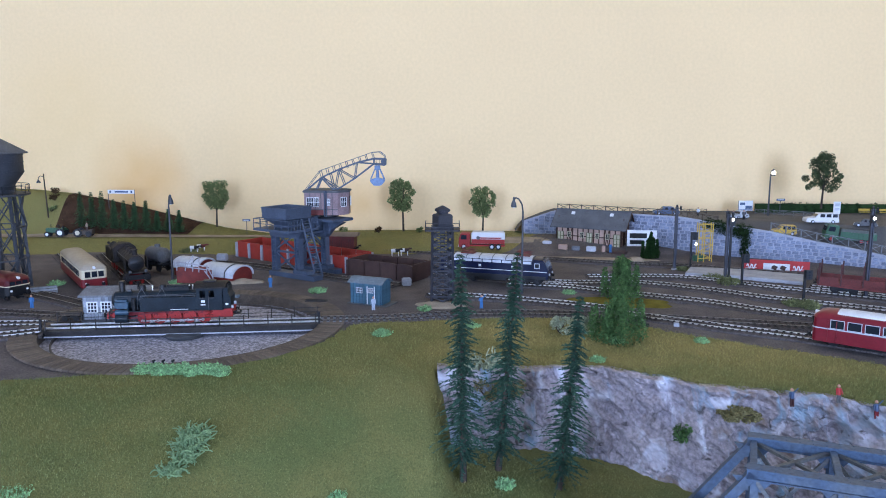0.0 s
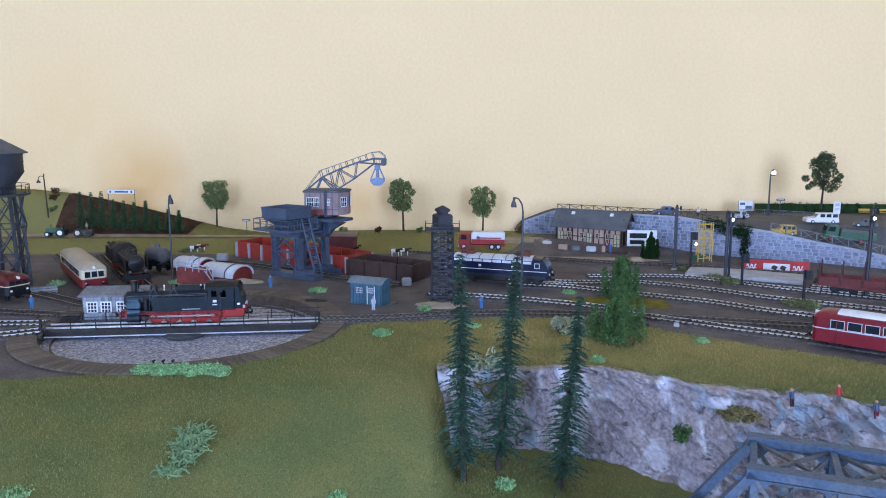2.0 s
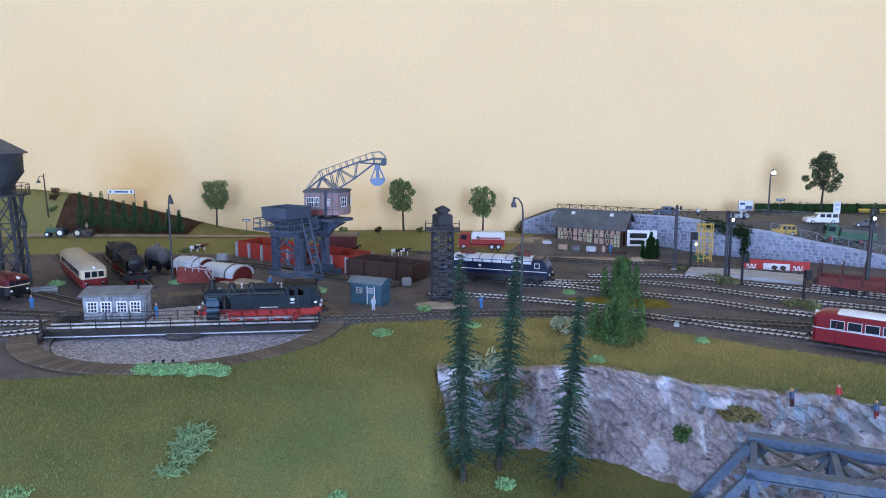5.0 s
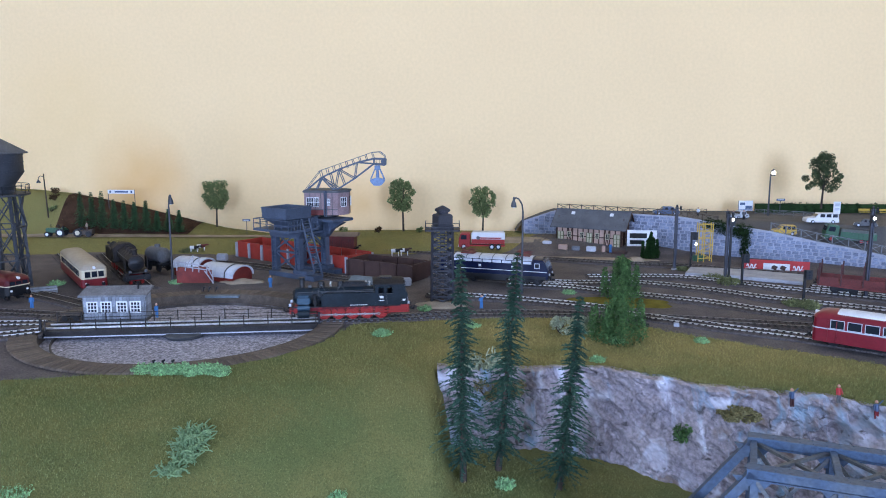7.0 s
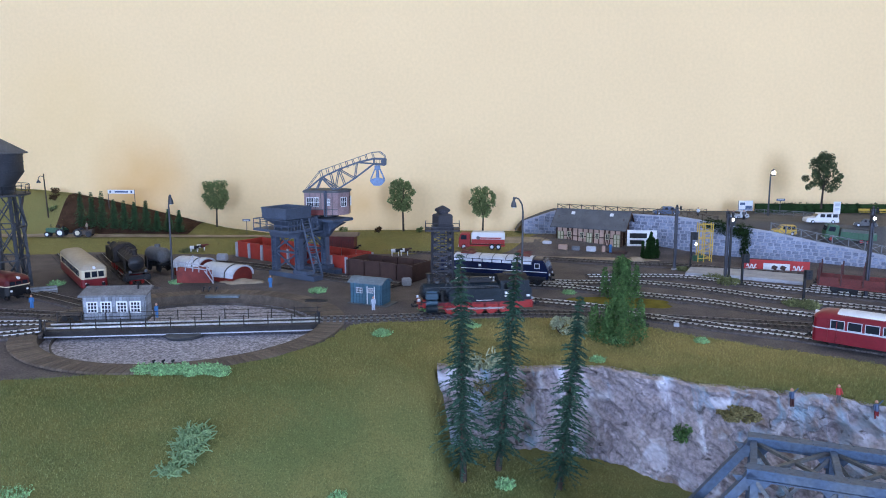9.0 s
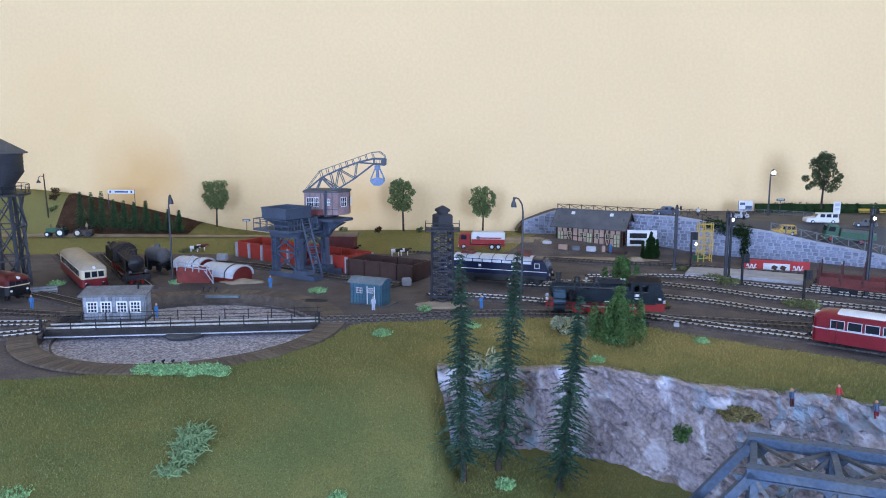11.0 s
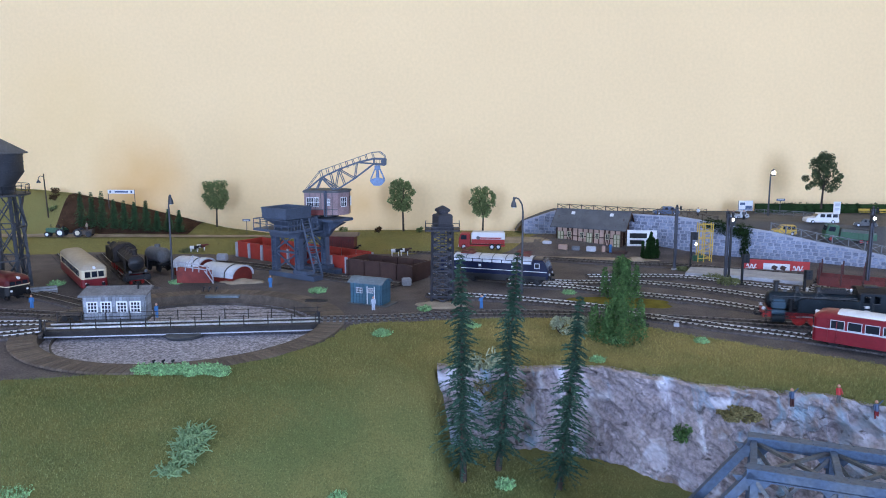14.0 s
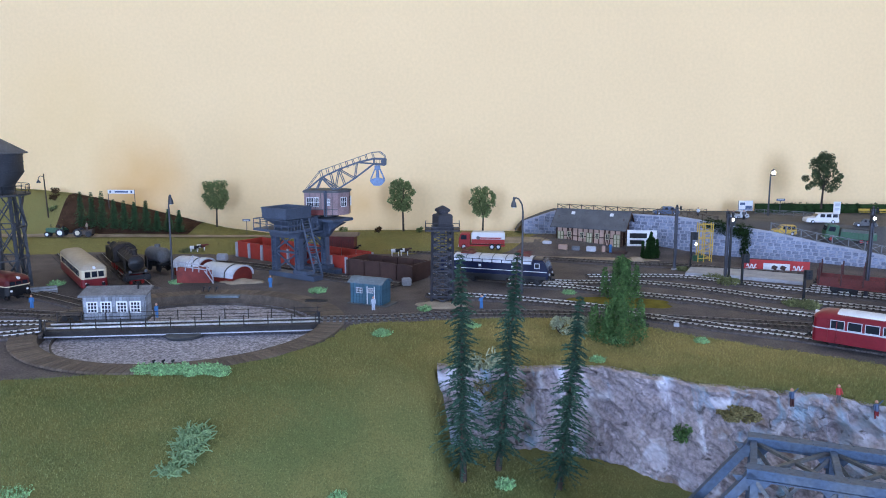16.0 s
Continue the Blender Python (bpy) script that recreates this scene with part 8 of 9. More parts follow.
# ---- lamps, masts, signals ----
def street_lamp(m, h, arm, label, lit=False):
    t = thing("street_lamp", m, label, "street lamp", "street lamps")
    bm = bmesh.new()
    rod(bm, (0, 0, -0.002), (0, 0, h * 0.86), 0.0017, 0.0013, 10)
    rod(bm, (0, 0, 0), (0, 0, h * 0.12), 0.0024, 0.0022, 10)
    part("pole", bm, M["lampgrey"], t, smooth=True)
    bm = bmesh.new()
    pts = [(0, h * 0.86), (arm * 0.10, h * 0.93), (arm * 0.45, h * 0.985), (arm * 0.8, h), (arm, h * 0.975)]
    for p, q in zip(pts, pts[1:]):
        rod(bm, (p[0], 0, p[1]), (q[0], 0, q[1]), 0.0010, seg=8)
    part("arm", bm, M["lampgrey"], t, smooth=True)
    bm = bmesh.new()
    lathe(bm, [(0.0010, 0.004), (0.0014, 0), (0.0034, -0.005), (0.0040, -0.0095), (0.0030, -0.0095), (0.0005, -0.006)], 16, Matrix.Translation((arm, 0, h * 0.975)))
    shade = part("shade", bm, M["lampgrey"], t, smooth=True)
    bm = bmesh.new()
    ball(bm, (arm, 0, h * 0.975 - (0.004 if lit else 0.0085)), 0.0043 if lit else 0.0022, sub=2)
    part("bulb", bm, M["lamp_on"] if lit else M["white"], shade, "glowing white bulb" if lit else "", smooth=True)


street_lamp(pose(0.1074, 1.0259, 0), 0.1316, -0.0125, "dark grey curved yard lamp beside the blue locomotive")
street_lamp(pose(-0.4001, 1.1145, 0, 0, 0, -50), 0.1274, 0.009, "dark grey curved yard lamp beside the red shed")
t = thing("street_lamp", pose(-0.7815, 1.51, 0.050, 0, -2, 0), "thin dark wooden lamp post with a bracket lamp on the hill", "street lamp", "street lamps")
bm = bmesh.new()
rod(bm, (0, 0, -0.004), (0, 0, 0.0830), 0.0015, 0.0011, 8)
part("pole", bm, M["bark"], t, smooth=True)
bm = bmesh.new()
for p, q in zip(((0, 0.0775), (-0.006, 0.0790), (-0.0105, 0.0765)), ((-0.006, 0.0790), (-0.0105, 0.0765), (-0.0115, 0.0715))):
    rod(bm, (p[0], 0, p[1]), (q[0], 0, q[1]), 0.0007, seg=7)
part("arm", bm, M["lampgrey"], t, smooth=True)
bm = bmesh.new()
lathe(bm, [(0.0008, 0.003), (0.0014, 0), (0.0036, -0.0030), (0.0038, -0.0050), (0.0028, -0.0052)], 14, Matrix.Translation((-0.0115, 0, 0.0705)))
part("shade", bm, M["lampgrey"], t, smooth=True)
street_lamp(pose(0.632, 1.4838, 0.0545), 0.088, 0.0055, "tall grey street lamp with glowing lamp", True)


def mast(m, h, label, lit=False):
    t = thing("catenary_mast", m, label, "mast", "catenary masts")
    bm = bmesh.new()
    for s in (-1, 1):
        box(bm, s * 0.0016, 0, h / 2 - 0.001, 0.0009, 0.0040, h)
    box(bm, 0, 0, h / 2 - 0.001, 0.0030, 0.0010, h)
    part("mast", bm, M["mastblue"], t)
    bm = bmesh.new()
    box(bm, 0, 0, 0.0012, 0.008, 0.008, 0.003)
    part("foot", bm, M["concrete"], t)
    bm = bmesh.new()
    rod(bm, (0, 0, h - 0.001), (0, 0, h + 0.003), 0.0022, 0.0012, 8)
    bar(bm, (-0.004, 0, h - 0.004), (0.006, 0, h - 0.002), 0.0012)
    rod(bm, (0.006, 0, h - 0.006), (0.006, 0, h + 0.001), 0.0014, seg=8)
    bar(bm, (0, 0, h * 0.72), (0.006, 0, h * 0.74), 0.0010)
    part("insulator", bm, M["black"], t)
    if lit:
        bm = bmesh.new()
        box(bm, 0, -0.0032, h - 0.0135, 0.0055, 0.0026, 0.0100)
        head = part("signal_head", bm, M["black"], t, bevel=0.0004)
        bm = bmesh.new()
        ball(bm, (0, -0.0050, h - 0.0125), 0.0019)
        part("lamp", bm, M["lamp_on"], head, "glowing white signal lamp", smooth=True)


for x, y, top in ((0.3677, 1.1997, 0.1011), (0.4238, 1.1315, 0.0982), (0.5625, 0.9982, 0.1200)):
    mast(pose(x, y, 0), top, "blue-grey steel catenary mast with a lit signal lamp" if x > 0.5 else "blue-grey steel catenary mast beside the tracks", x > 0.5)


def light_signal(m, h, label, lit=None, head=0.0):
    t = thing("light_signal", m, label, "signal", "light signals")
    bm = bmesh.new()
    bar(bm, (0, 0, -0.001), (0, 0, h), 0.0030, 0.0022)
    box(bm, 0, 0, 0.002, 0.0055, 0.0055, 0.005)
    part("mast", bm, M["black"], t)
    bm = bmesh.new()
    box(bm, head, -0.002, h - 0.006, 0.0090, 0.0030, 0.0125)
    hd = part("signal_head", bm, M["black"], t, bevel=0.0006)
    for k, z in enumerate((h - 0.0025, h - 0.0065, h - 0.0095)):
        bm = bmesh.new()
        rod(bm, (head, -0.0040, z), (head, -0.0034, z), 0.0012, seg=12)
        part("lens", bm, M["glass"], hd)
    if lit:
        bm = bmesh.new()
        ball(bm, lit, 0.0018, 1, 0.6, 1.5)
        part("lamp", bm, M["lamp_on"], t, "glowing white signal lamp", smooth=True)


light_signal(pose(0.3944, 1.2045, 0), 0.0601, "black light signal with a white lamp lit", (0.0065, -0.004, 0.0411), 0.0045)
light_signal(pose(0.4265, 1.0743, 0), 0.0467, "black light signal beside the platform", None, 0.004)
light_signal(pose(0.4657, 0.9687, 0), 0.0439, "black light signal before the stake wagon", None, 0.004)
light_signal(pose(0.4254, 1.1358, 0) @ pose(0.003, -0.006, 0), 0.0926, "black light signal with white light on the mast", (0.0, -0.005, 0.0893))


# ---- road vehicles ----
def wheels_of(parent, xs, w, r, hub=None):
    for x in xs:
        for s in (-1, 1):
            bm = bmesh.new()
            rod(bm, (x, s * (w / 2 - 0.0022), r), (x, s * w / 2, r), r, seg=18)
            tyre = part("wheel", bm, M["black"], parent, bevel=0.0003)
            bm = bmesh.new()
            rod(bm, (x, s * (w / 2 - 0.0002), r), (x, s * (w / 2 + 0.0003), r), r * 0.55, seg=14)
            part("hub", bm, hub or M["silver"], tyre)


def car(m, paint, L, w, h, label, van=False, category="car"):
    """A small car: body with bonnet, glasshouse with panes, lamps, bumpers and wheels."""
    t = thing("car" if not van else "van", m, label, category, "road vehicles")
    z0, zb = 0.0022, h * 0.58
    side = [(-L / 2, z0), (L / 2, z0), (L / 2 + 0.0004, zb * 0.75), (L / 2 - 0.001, zb * 0.93), (L * 0.22, zb), (-L / 2 + 0.0006, zb), (-L / 2 - 0.0004, zb * 0.7)]
    bm = bmesh.new()
    prism(bm, side, -w / 2, w / 2, "y")
    body = part("body", bm, paint, t, bevel=0.0007, smooth=True)
    rear = -L * 0.49 if van else -L * 0.36
    bm = bmesh.new()
    prism(bm, [(rear, zb - 0.0003), (L * 0.24, zb - 0.0003), (L * 0.11, h), (rear + (0.001 if van else L * 0.10), h)], -w * 0.46, w * 0.46, "y")
    top = part("cabin", bm, paint, t, bevel=0.0006, smooth=True)
    for s in (-1, 1):
        n = 3 if van else 2
        for k in range(n):
            bm = bmesh.new()
            x0 = rear + 0.002 + (L * 0.16 - rear - 0.004) * k / n + (0 if van else L * 0.05)
            x1 = rear + 0.002 + (L * 0.16 - rear - 0.004) * (k + 0.82) / n
            prism(bm, [(x0, zb + 0.0006), (x1, zb + 0.0006), (x1 - 0.0006, h - 0.0012), (x0 + 0.0004, h - 0.0012)], s * w * 0.462, s * (w * 0.462 + 0.0003), "y")
            part("side_window", bm, M["glass"], top)
        bm = bmesh.new()
        rod(bm, (L / 2 - 0.0004, s * w * 0.36, zb * 0.72), (L / 2 + 0.0007, s * w * 0.36, zb * 0.72), 0.0008, seg=10)
        part("headlight", bm, M["white"], body)
    bm = bmesh.new()
    box(bm, 0, 0, 0, 0.0004, w * 0.78, (h - zb) * 0.8, Matrix.Translation((L * 0.180, 0, (zb + h) / 2)) @ Matrix.Rotation(-math.atan2(L * 0.13, h - zb), 4, "Y"))
    part("windscreen", bm, M["glass"], top)
    for x in (-L / 2 - 0.0006, L / 2 + 0.0006):
        bm = bmesh.new()
        box(bm, x, 0, z0 + 0.0014, 0.0008, w * 0.96, 0.0009)
        part("bumper", bm, M["silver"], body)
    wheels_of(t, (-L * 0.32, L * 0.31), w + 0.0004, 0.0034)


def parked(x, y, turn):
    return pose(x, y, road_z(x, y), 0, 0, turn)


car(parked(0.419, 1.4349, 175), M["carblue"], 0.046, 0.019, 0.0155, "dull blue saloon car on the upper road")
car(parked(0.5536, 1.4229, 200), M["silver"], 0.030, 0.016, 0.0145, "small pale silver car on the car park")
car(parked(0.5929, 1.325, 172), M["yellow"], 0.040, 0.018, 0.0175, "yellow estate car on the car park", True)
car(parked(0.6616, 1.3351, 174), M["whitebox"], 0.054, 0.021, 0.0180, "white van with dark windows on the car park", True, "van")
car(parked(0.7136, 1.2852, 150), M["tankgrey"], 0.034, 0.017, 0.0135, "dull grey car on the car park")


def bench(m):
    t = thing("bench", m, "yellow slatted bench before the dark hedge", "bench", "yellow benches")
    for z, y in ((0.0105, 0.0018), (0.0085, 0.0015), (0.0052, -0.0015)):
        bm = bmesh.new()
        box(bm, 0, y, z, 0.0225, 0.0008 if z > 0.006 else 0.0050, 0.0018 if z > 0.006 else 0.0010)
        part("slat", bm, M["yellow"], t)
    for x in (-0.009, 0.009):
        bm = bmesh.new()
        bar(bm, (x, 0.0025, 0), (x, 0.0025, 0.0110), 0.0010)
        bar(bm, (x, -0.003, 0), (x, -0.003, 0.0050), 0.0010)
        part("leg", bm, M["grey"], t)


for x, y in ((0.8282, 1.500), (0.8640, 1.490)):
    bench(pose(x, y, road_z(x, y) + 0.0006))


def truck(m, cab_mat, load_mat, L, label, band=None, tank=False):
    t = thing("truck", m, label, "truck", "road vehicles")
    w = 0.028
    bm = bmesh.new()
    box(bm, 0, 0, 0.0068, L, w * 0.7, 0.003)
    part("chassis", bm, cab_mat, t)
    bm = bmesh.new()
    prism(bm, [(L / 2 - 0.020, 0.004), (L / 2, 0.004), (L / 2 + 0.0005, 0.016), (L / 2 - 0.003, 0.0285), (L / 2 - 0.020, 0.0285)], -w / 2, w / 2, "y")
    cab = part("cab", bm, cab_mat, t, bevel=0.0012, smooth=True)
    for s in (-1, 1):
        bm = bmesh.new()
        prism(bm, [(L / 2 - 0.014, 0.018), (L / 2 - 0.003, 0.018), (L / 2 - 0.0045, 0.026), (L / 2 - 0.014, 0.026)], s * w / 2, s * (w / 2 + 0.0004), "y")
        part("side_window", bm, M["glass"], cab)
    bm = bmesh.new()
    box(bm, 0, 0, 0, 0.0005, w * 0.82, 0.0085, Matrix.Translation((L / 2 - 0.0010, 0, 0.0222)) @ Matrix.Rotation(-0.24, 4, "Y"))
    part("windscreen", bm, M["glass"], cab)
    bm = bmesh.new()
    box(bm, L / 2 + 0.0006, 0, 0.0055, 0.001, w * 0.98, 0.0022)
    part("bumper", bm, M["silver"], cab)
    x0, x1 = -L / 2, L / 2 - 0.0225
    bm = bmesh.new()
    box(bm, (x0 + x1) / 2, 0, 0.0205 if band else 0.0160, x1 - x0, w, 0.0205 if band else 0.0160)
    load = part("load_box", bm, load_mat, t, bevel=0.0018, smooth=True)
    if not band:
        for s in (-1, 1):
            bm = bmesh.new()
            box(bm, (x0 + x1) / 2, s * (w / 2 + 0.0006), 0.0140, (x1 - x0) * 1.005, 0.0012, 0.0105)
            for k in range(7):
                box(bm, x0 + (x1 - x0) * (k + 0.5) / 7, s * (w / 2 + 0.0014), 0.0140, 0.0010, 0.0008, 0.0105)
            part("drop_side", bm, cab_mat, load, "green drop side")
    if band:
        for s in (-1, 1):
            bm = bmesh.new()
            box(bm, (x0 + x1) / 2, s * (w / 2 + 0.0002), 0.0148, (x1 - x0) * 0.99, 0.0005, 0.0080)
            part("red_band", bm, band, load, "red band along the box")
            bm = bmesh.new()
            box(bm, (x0 + x1) / 2 - 0.004, s * (w / 2 + 0.0005), 0.0210, (x1 - x0) * 0.66, 0.0005, 0.0022)
            part("lettering_bar", bm, band, load)
            bm = bmesh.new()
            rod(bm, (x1 - 0.012, s * w / 2, 0.0212), (x1 - 0.012, s * (w / 2 + 0.0008), 0.0212), 0.0032, seg=16)
            part("emblem", bm, M["tankgrey"], load)
    wheels_of(t, (-L * 0.36, -L * 0.22, L / 2 - 0.009), w, 0.0052, None if band else M["red"])


truck(pose(0.0702, 1.3647, 0.008, 0, 0, 175), M["red"], M["whitebox"], 0.082, "red truck with a white and red box body", M["red"])
truck(parked(0.6855, 1.285, 166) @ pose(0, 0, 0, 0, -4), M["green"], M["tarp"], 0.078, "green truck with a grey tarpaulin on the ramp")


def tractor(m):
    t = thing("tractor", m, "green farm tractor with white wheel hubs on the sandy track", "tractor")
    bm = bmesh.new()
    box(bm, -0.007, 0, 0.0125, 0.023, 0.0085, 0.0090)
    part("bonnet", bm, M["green"], t, bevel=0.0012, smooth=True)
    bm = bmesh.new()
    for s in (-1, 1):
        prism(bm, [(0.004, 0.012), (0.007, 0.0165), (0.015, 0.0170), (0.0185, 0.0120)], s * 0.0060, s * 0.0095, "y")
    part("mudguard", bm, M["green"], t)
    bm = bmesh.new()
    box(bm, 0.011, 0, 0.0145, 0.006, 0.007, 0.002)
    box(bm, 0.0138, 0, 0.0175, 0.0015, 0.007, 0.006)
    part("seat", bm, M["black"], t, bevel=0.0004)
    bm = bmesh.new()
    bar(bm, (0.002, 0, 0.0165), (0.0055, 0, 0.0205), 0.0009)
    rod(bm, (0.0050, 0, 0.0203), (0.0058, 0, 0.0209), 0.0030, seg=14)
    part("steering_wheel", bm, M["black"], t)
    bm = bmesh.new()
    rod(bm, (-0.010, 0.002, 0.017), (-0.010, 0.002, 0.024), 0.0007, seg=8)
    part("exhaust", bm, M["black"], t)
    for x, r, w in ((-0.0145, 0.0052, 0.0165), (0.0110, 0.0085, 0.0235)):
        wheels_of(t, (x,), w, r, M["white"])
    return t


tractor(pose(-0.7437, 1.462, 0.0155, 0, 0, 4))
t = thing("farm_trailer", pose(-0.6907, 1.465, 0.0155, 0, 0, 4), "dark farm implement with large pale wheels behind the tractor", "farm trailer")
bm = bmesh.new()
prism(bm, [(-0.016, 0.004), (0.016, 0.004), (0.018, 0.014), (-0.018, 0.011)], -0.008, 0.008, "y")
part("bed", bm, M["fence"], t, bevel=0.0006)
bm = bmesh.new()
bar(bm, (-0.016, 0, 0.006), (-0.030, 0, 0.006), 0.0014)
part("drawbar", bm, M["grey"], t)
wheels_of(t, (-0.010,), 0.020, 0.0080, M["cream"])
wheels_of(t, (0.010,), 0.019, 0.0055, M["black"])


# ---- little painted figures and animals ----
def figurine(m, coat, legs, label, pose_kind=0, h=0.0175):
    """A plain little doll in one mesh with two colours and a head."""
    bm = bmesh.new()
    k = h / 0.0195
    seen = set()

    def take(i):
        for f in bm.faces:
            if f not in seen:
                f.material_index = i
                seen.add(f)

    for s in (-1, 1):
        rod(bm, (s * 0.0013 * k, 0, 0), (s * 0.0010 * k, 0, 0.0088 * k), 0.0011 * k, 0.0013 * k, 8)
    take(1)
    rod(bm, (0, 0, 0.0082 * k), (0, 0.0003, 0.0155 * k), 0.0019 * k, 0.0024 * k, 10)
    if pose_kind == 0:
        for s in (-1, 1):
            rod(bm, (s * 0.0024 * k, 0, 0.0150 * k), (s * 0.0030 * k, -0.0012 * k, 0.0090 * k), 0.0008 * k, 0.0006 * k, 6)
    else:
        rod(bm, (0.0022 * k, 0, 0.0150 * k), (0.0060 * k, -0.001 * k, 0.0195 * k), 0.0008 * k, 0.0006 * k, 6)
        rod(bm, (-0.0024 * k, 0, 0.0150 * k), (-0.0034 * k, -0.001 * k, 0.0100 * k), 0.0008 * k, 0.0006 * k, 6)
    take(0)
    ball(bm, (0, 0, 0.0177 * k), 0.0017 * k)
    take(2)
    return solo("figurine", bm, [coat, legs, M["skin"]], label, "figurine", "painted figurines", m=m, smooth=True)


bb, dk = M["blueboiler"], M["black"]
figurine(pose(-0.5168, 0.9409, 0, 0, 0, 20), bb, bb, "small blue worker figurine beside the track")
figurine(pose(-0.3428, 0.895, 0, 0, 0, -30), bb, bb, "small blue worker figurine beside the grey hut")
figurine(pose(-0.2447, 1.0665, 0), bb, bb, "small blue worker figurine before the coaling tower")
figurine(pose(-0.0862, 0.927, 0.0012), M["paleblue"], M["paleblue"], "small pale figurine before the blue hut")
figurine(pose(-0.6850, 1.463, 0.0275), M["sand"], M["brown"], "small tan driver figurine on the farm implement", 0, 0.0150)
figurine(pose(0.0483, 0.9409, 0), bb, bb, "small blue figurine with a raised arm in the yard", 1)
figurine(pose(0.2965, 1.3417, 0.0046), bb, bb, "small blue figurine before the station")
figurine(pose(0.4876, 1.4591, 0.0552), M["silver"], dk, "small grey figurine on the upper road")
for x, y in ((0.5304, 1.4229), (0.5325, 1.4002), (0.5522, 1.4002)):
    figurine(pose(x, y, road_z(x, y)), M["grey"], dk, "small dark figurine on the car park")
for x, y, c, l, k in ((0.2985, 0.6347, M["carblue"], M["oxidedark"], 1), (0.3335, 0.6292, M["adred"], M["tankgrey"], 0), (0.3545, 0.6006, M["carblue"], M["wine"], 1)):
    cy = cliff_line(x)
    figurine(pose(x, cy - 0.003, -0.0035 if c is not M["carblue"] else -0.010, -8), c, l, "small climber figurine on the edge of the rock", k, 0.0160)


def cow(m, label, patch):
    m = m @ Matrix.Scale(0.75, 4)
    bm = bmesh.new()
    seen = set()

    def take(i):
        for f in bm.faces:
            if f not in seen:
                f.material_index = i
                seen.add(f)

    rod(bm, (-0.010, 0, 0.0125), (0.000, 0, 0.0128), 0.0042, 0.0045, 12)
    take(0)
    rod(bm, (0.000, 0, 0.0128), (0.009, 0, 0.0128), 0.0045, 0.0040, 12)
    take(1)
    for x in (-0.008, 0.007):
        for y in (-0.0024, 0.0024):
            rod(bm, (x, y, 0), (x, y, 0.011), 0.0009, 0.0014, 7)
    take(0)
    rod(bm, (0.008, 0, 0.0145), (0.0125, 0, 0.0165), 0.0026, 0.0018, 9)
    ball(bm, (0.0145, 0, 0.0160), 0.0024, 1.5, 0.9, 0.9)
    take(1)
    return solo("cow", bm, [M["white"], patch], label, "cow", "cows on the meadow", m=m, smooth=True)


cow(pose(-0.4463, 1.36, 0.001, 0, 0, 5), "white and dark model cow on the meadow", M["black"])
cow(pose(-0.4371, 1.37, 0.002, 0, 0, 8), "white and brown model cow on the meadow", M["oxide"])
cow(pose(-0.0833, 1.325, 0.001, 0, 0, 5), "black and white model cow behind the bunker", M["black"])
cow(pose(-0.0676, 1.332, 0.001, 0, 0, 6), "brown and white model cow behind the bunker", M["brown"])


# ---- platform luggage, stops, switch box, scaffold, creeper ----
for x, y, sx, sy, sz, mm, label in ((0.2172, 1.3729, 0.016, 0.008, 0.0095, M["pink"], "pale cardboard crate before the station"), (0.2396, 1.3666, 0.014, 0.008, 0.0075, M["greyplank"], "grey crate before the station"),
                                    (0.2648, 1.354, 0.017, 0.009, 0.0090, M["silver"], "pale crate before the station"), (0.2857, 1.3478, 0.006, 0.006, 0.0110, M["pink"], "narrow pale crate before the station"), (0.1928, 1.4055, 0.016, 0.010, 0.0110, M["silver"], "pale wrapped crate beside the station")):
    block("crate", pose(x, y, 0.0046, 0, 0, -20), sx, sy, sz, mm, label, "crate")
for k, (x, y) in enumerate(((-0.3295, 1.0295), (-0.3217, 1.0295), (-0.3124, 1.0295), (-0.2754, 0.6987), (-0.2663, 0.6987), (-0.2572, 0.6987))):
    bm = bmesh.new()
    bar(bm, (0, 0, 0), (0.0020, 0.001, 0.0062), 0.0015)
    bar(bm, (0.0004, 0, 0.0052), (0.0034, 0.001, 0.0064), 0.0017)
    solo("stop_post", bm, M["black"], "small black stop post at the turntable's rim", "stop post", "turntable stop posts", m=pose(x, y, 0.002), bevel=0.0002)
block("rim_box", pose(-0.2966, 1.0085, -0.0012, 0, 0, 1), 0.045, 0.009, 0.0030, M["hutroof"], "pale blue flat control box on the turntable's rim", "control box")
block("sleeper_stack", pose(-0.1643, 0.9719, 0, 0, 0, -4), 0.028, 0.010, 0.004, M["black"], "dark stack of old sleepers beside the turntable", "sleeper stack")
block("switch_motor", pose(0.2672, 0.8532, 0, 0, 0, -12), 0.006, 0.006, 0.0045, M["concrete"], "white switch lantern box beside the points", "switch box")
block("switch_motor", pose(0.231, 0.8557, 0, 0, 0, -8), 0.010, 0.007, 0.0040, M["black"], "black switch motor box beside the points", "switch box")
block("green_bin", pose(0.4333, 1.2818, 0, 0, 0, -8), 0.020, 0.009, 0.0100, M["green"], "dark green bin before the stone wall", "bin")
for k in range(3):
    block("plank_stack", pose(-0.5455, 1.0259, 0, 0, 0, 28) @ pose(0, 0.006 * k, 0.0025 * k), 0.034, 0.005, 0.0025, M["greyplank"], "grey plank step beside the railcar", "plank")


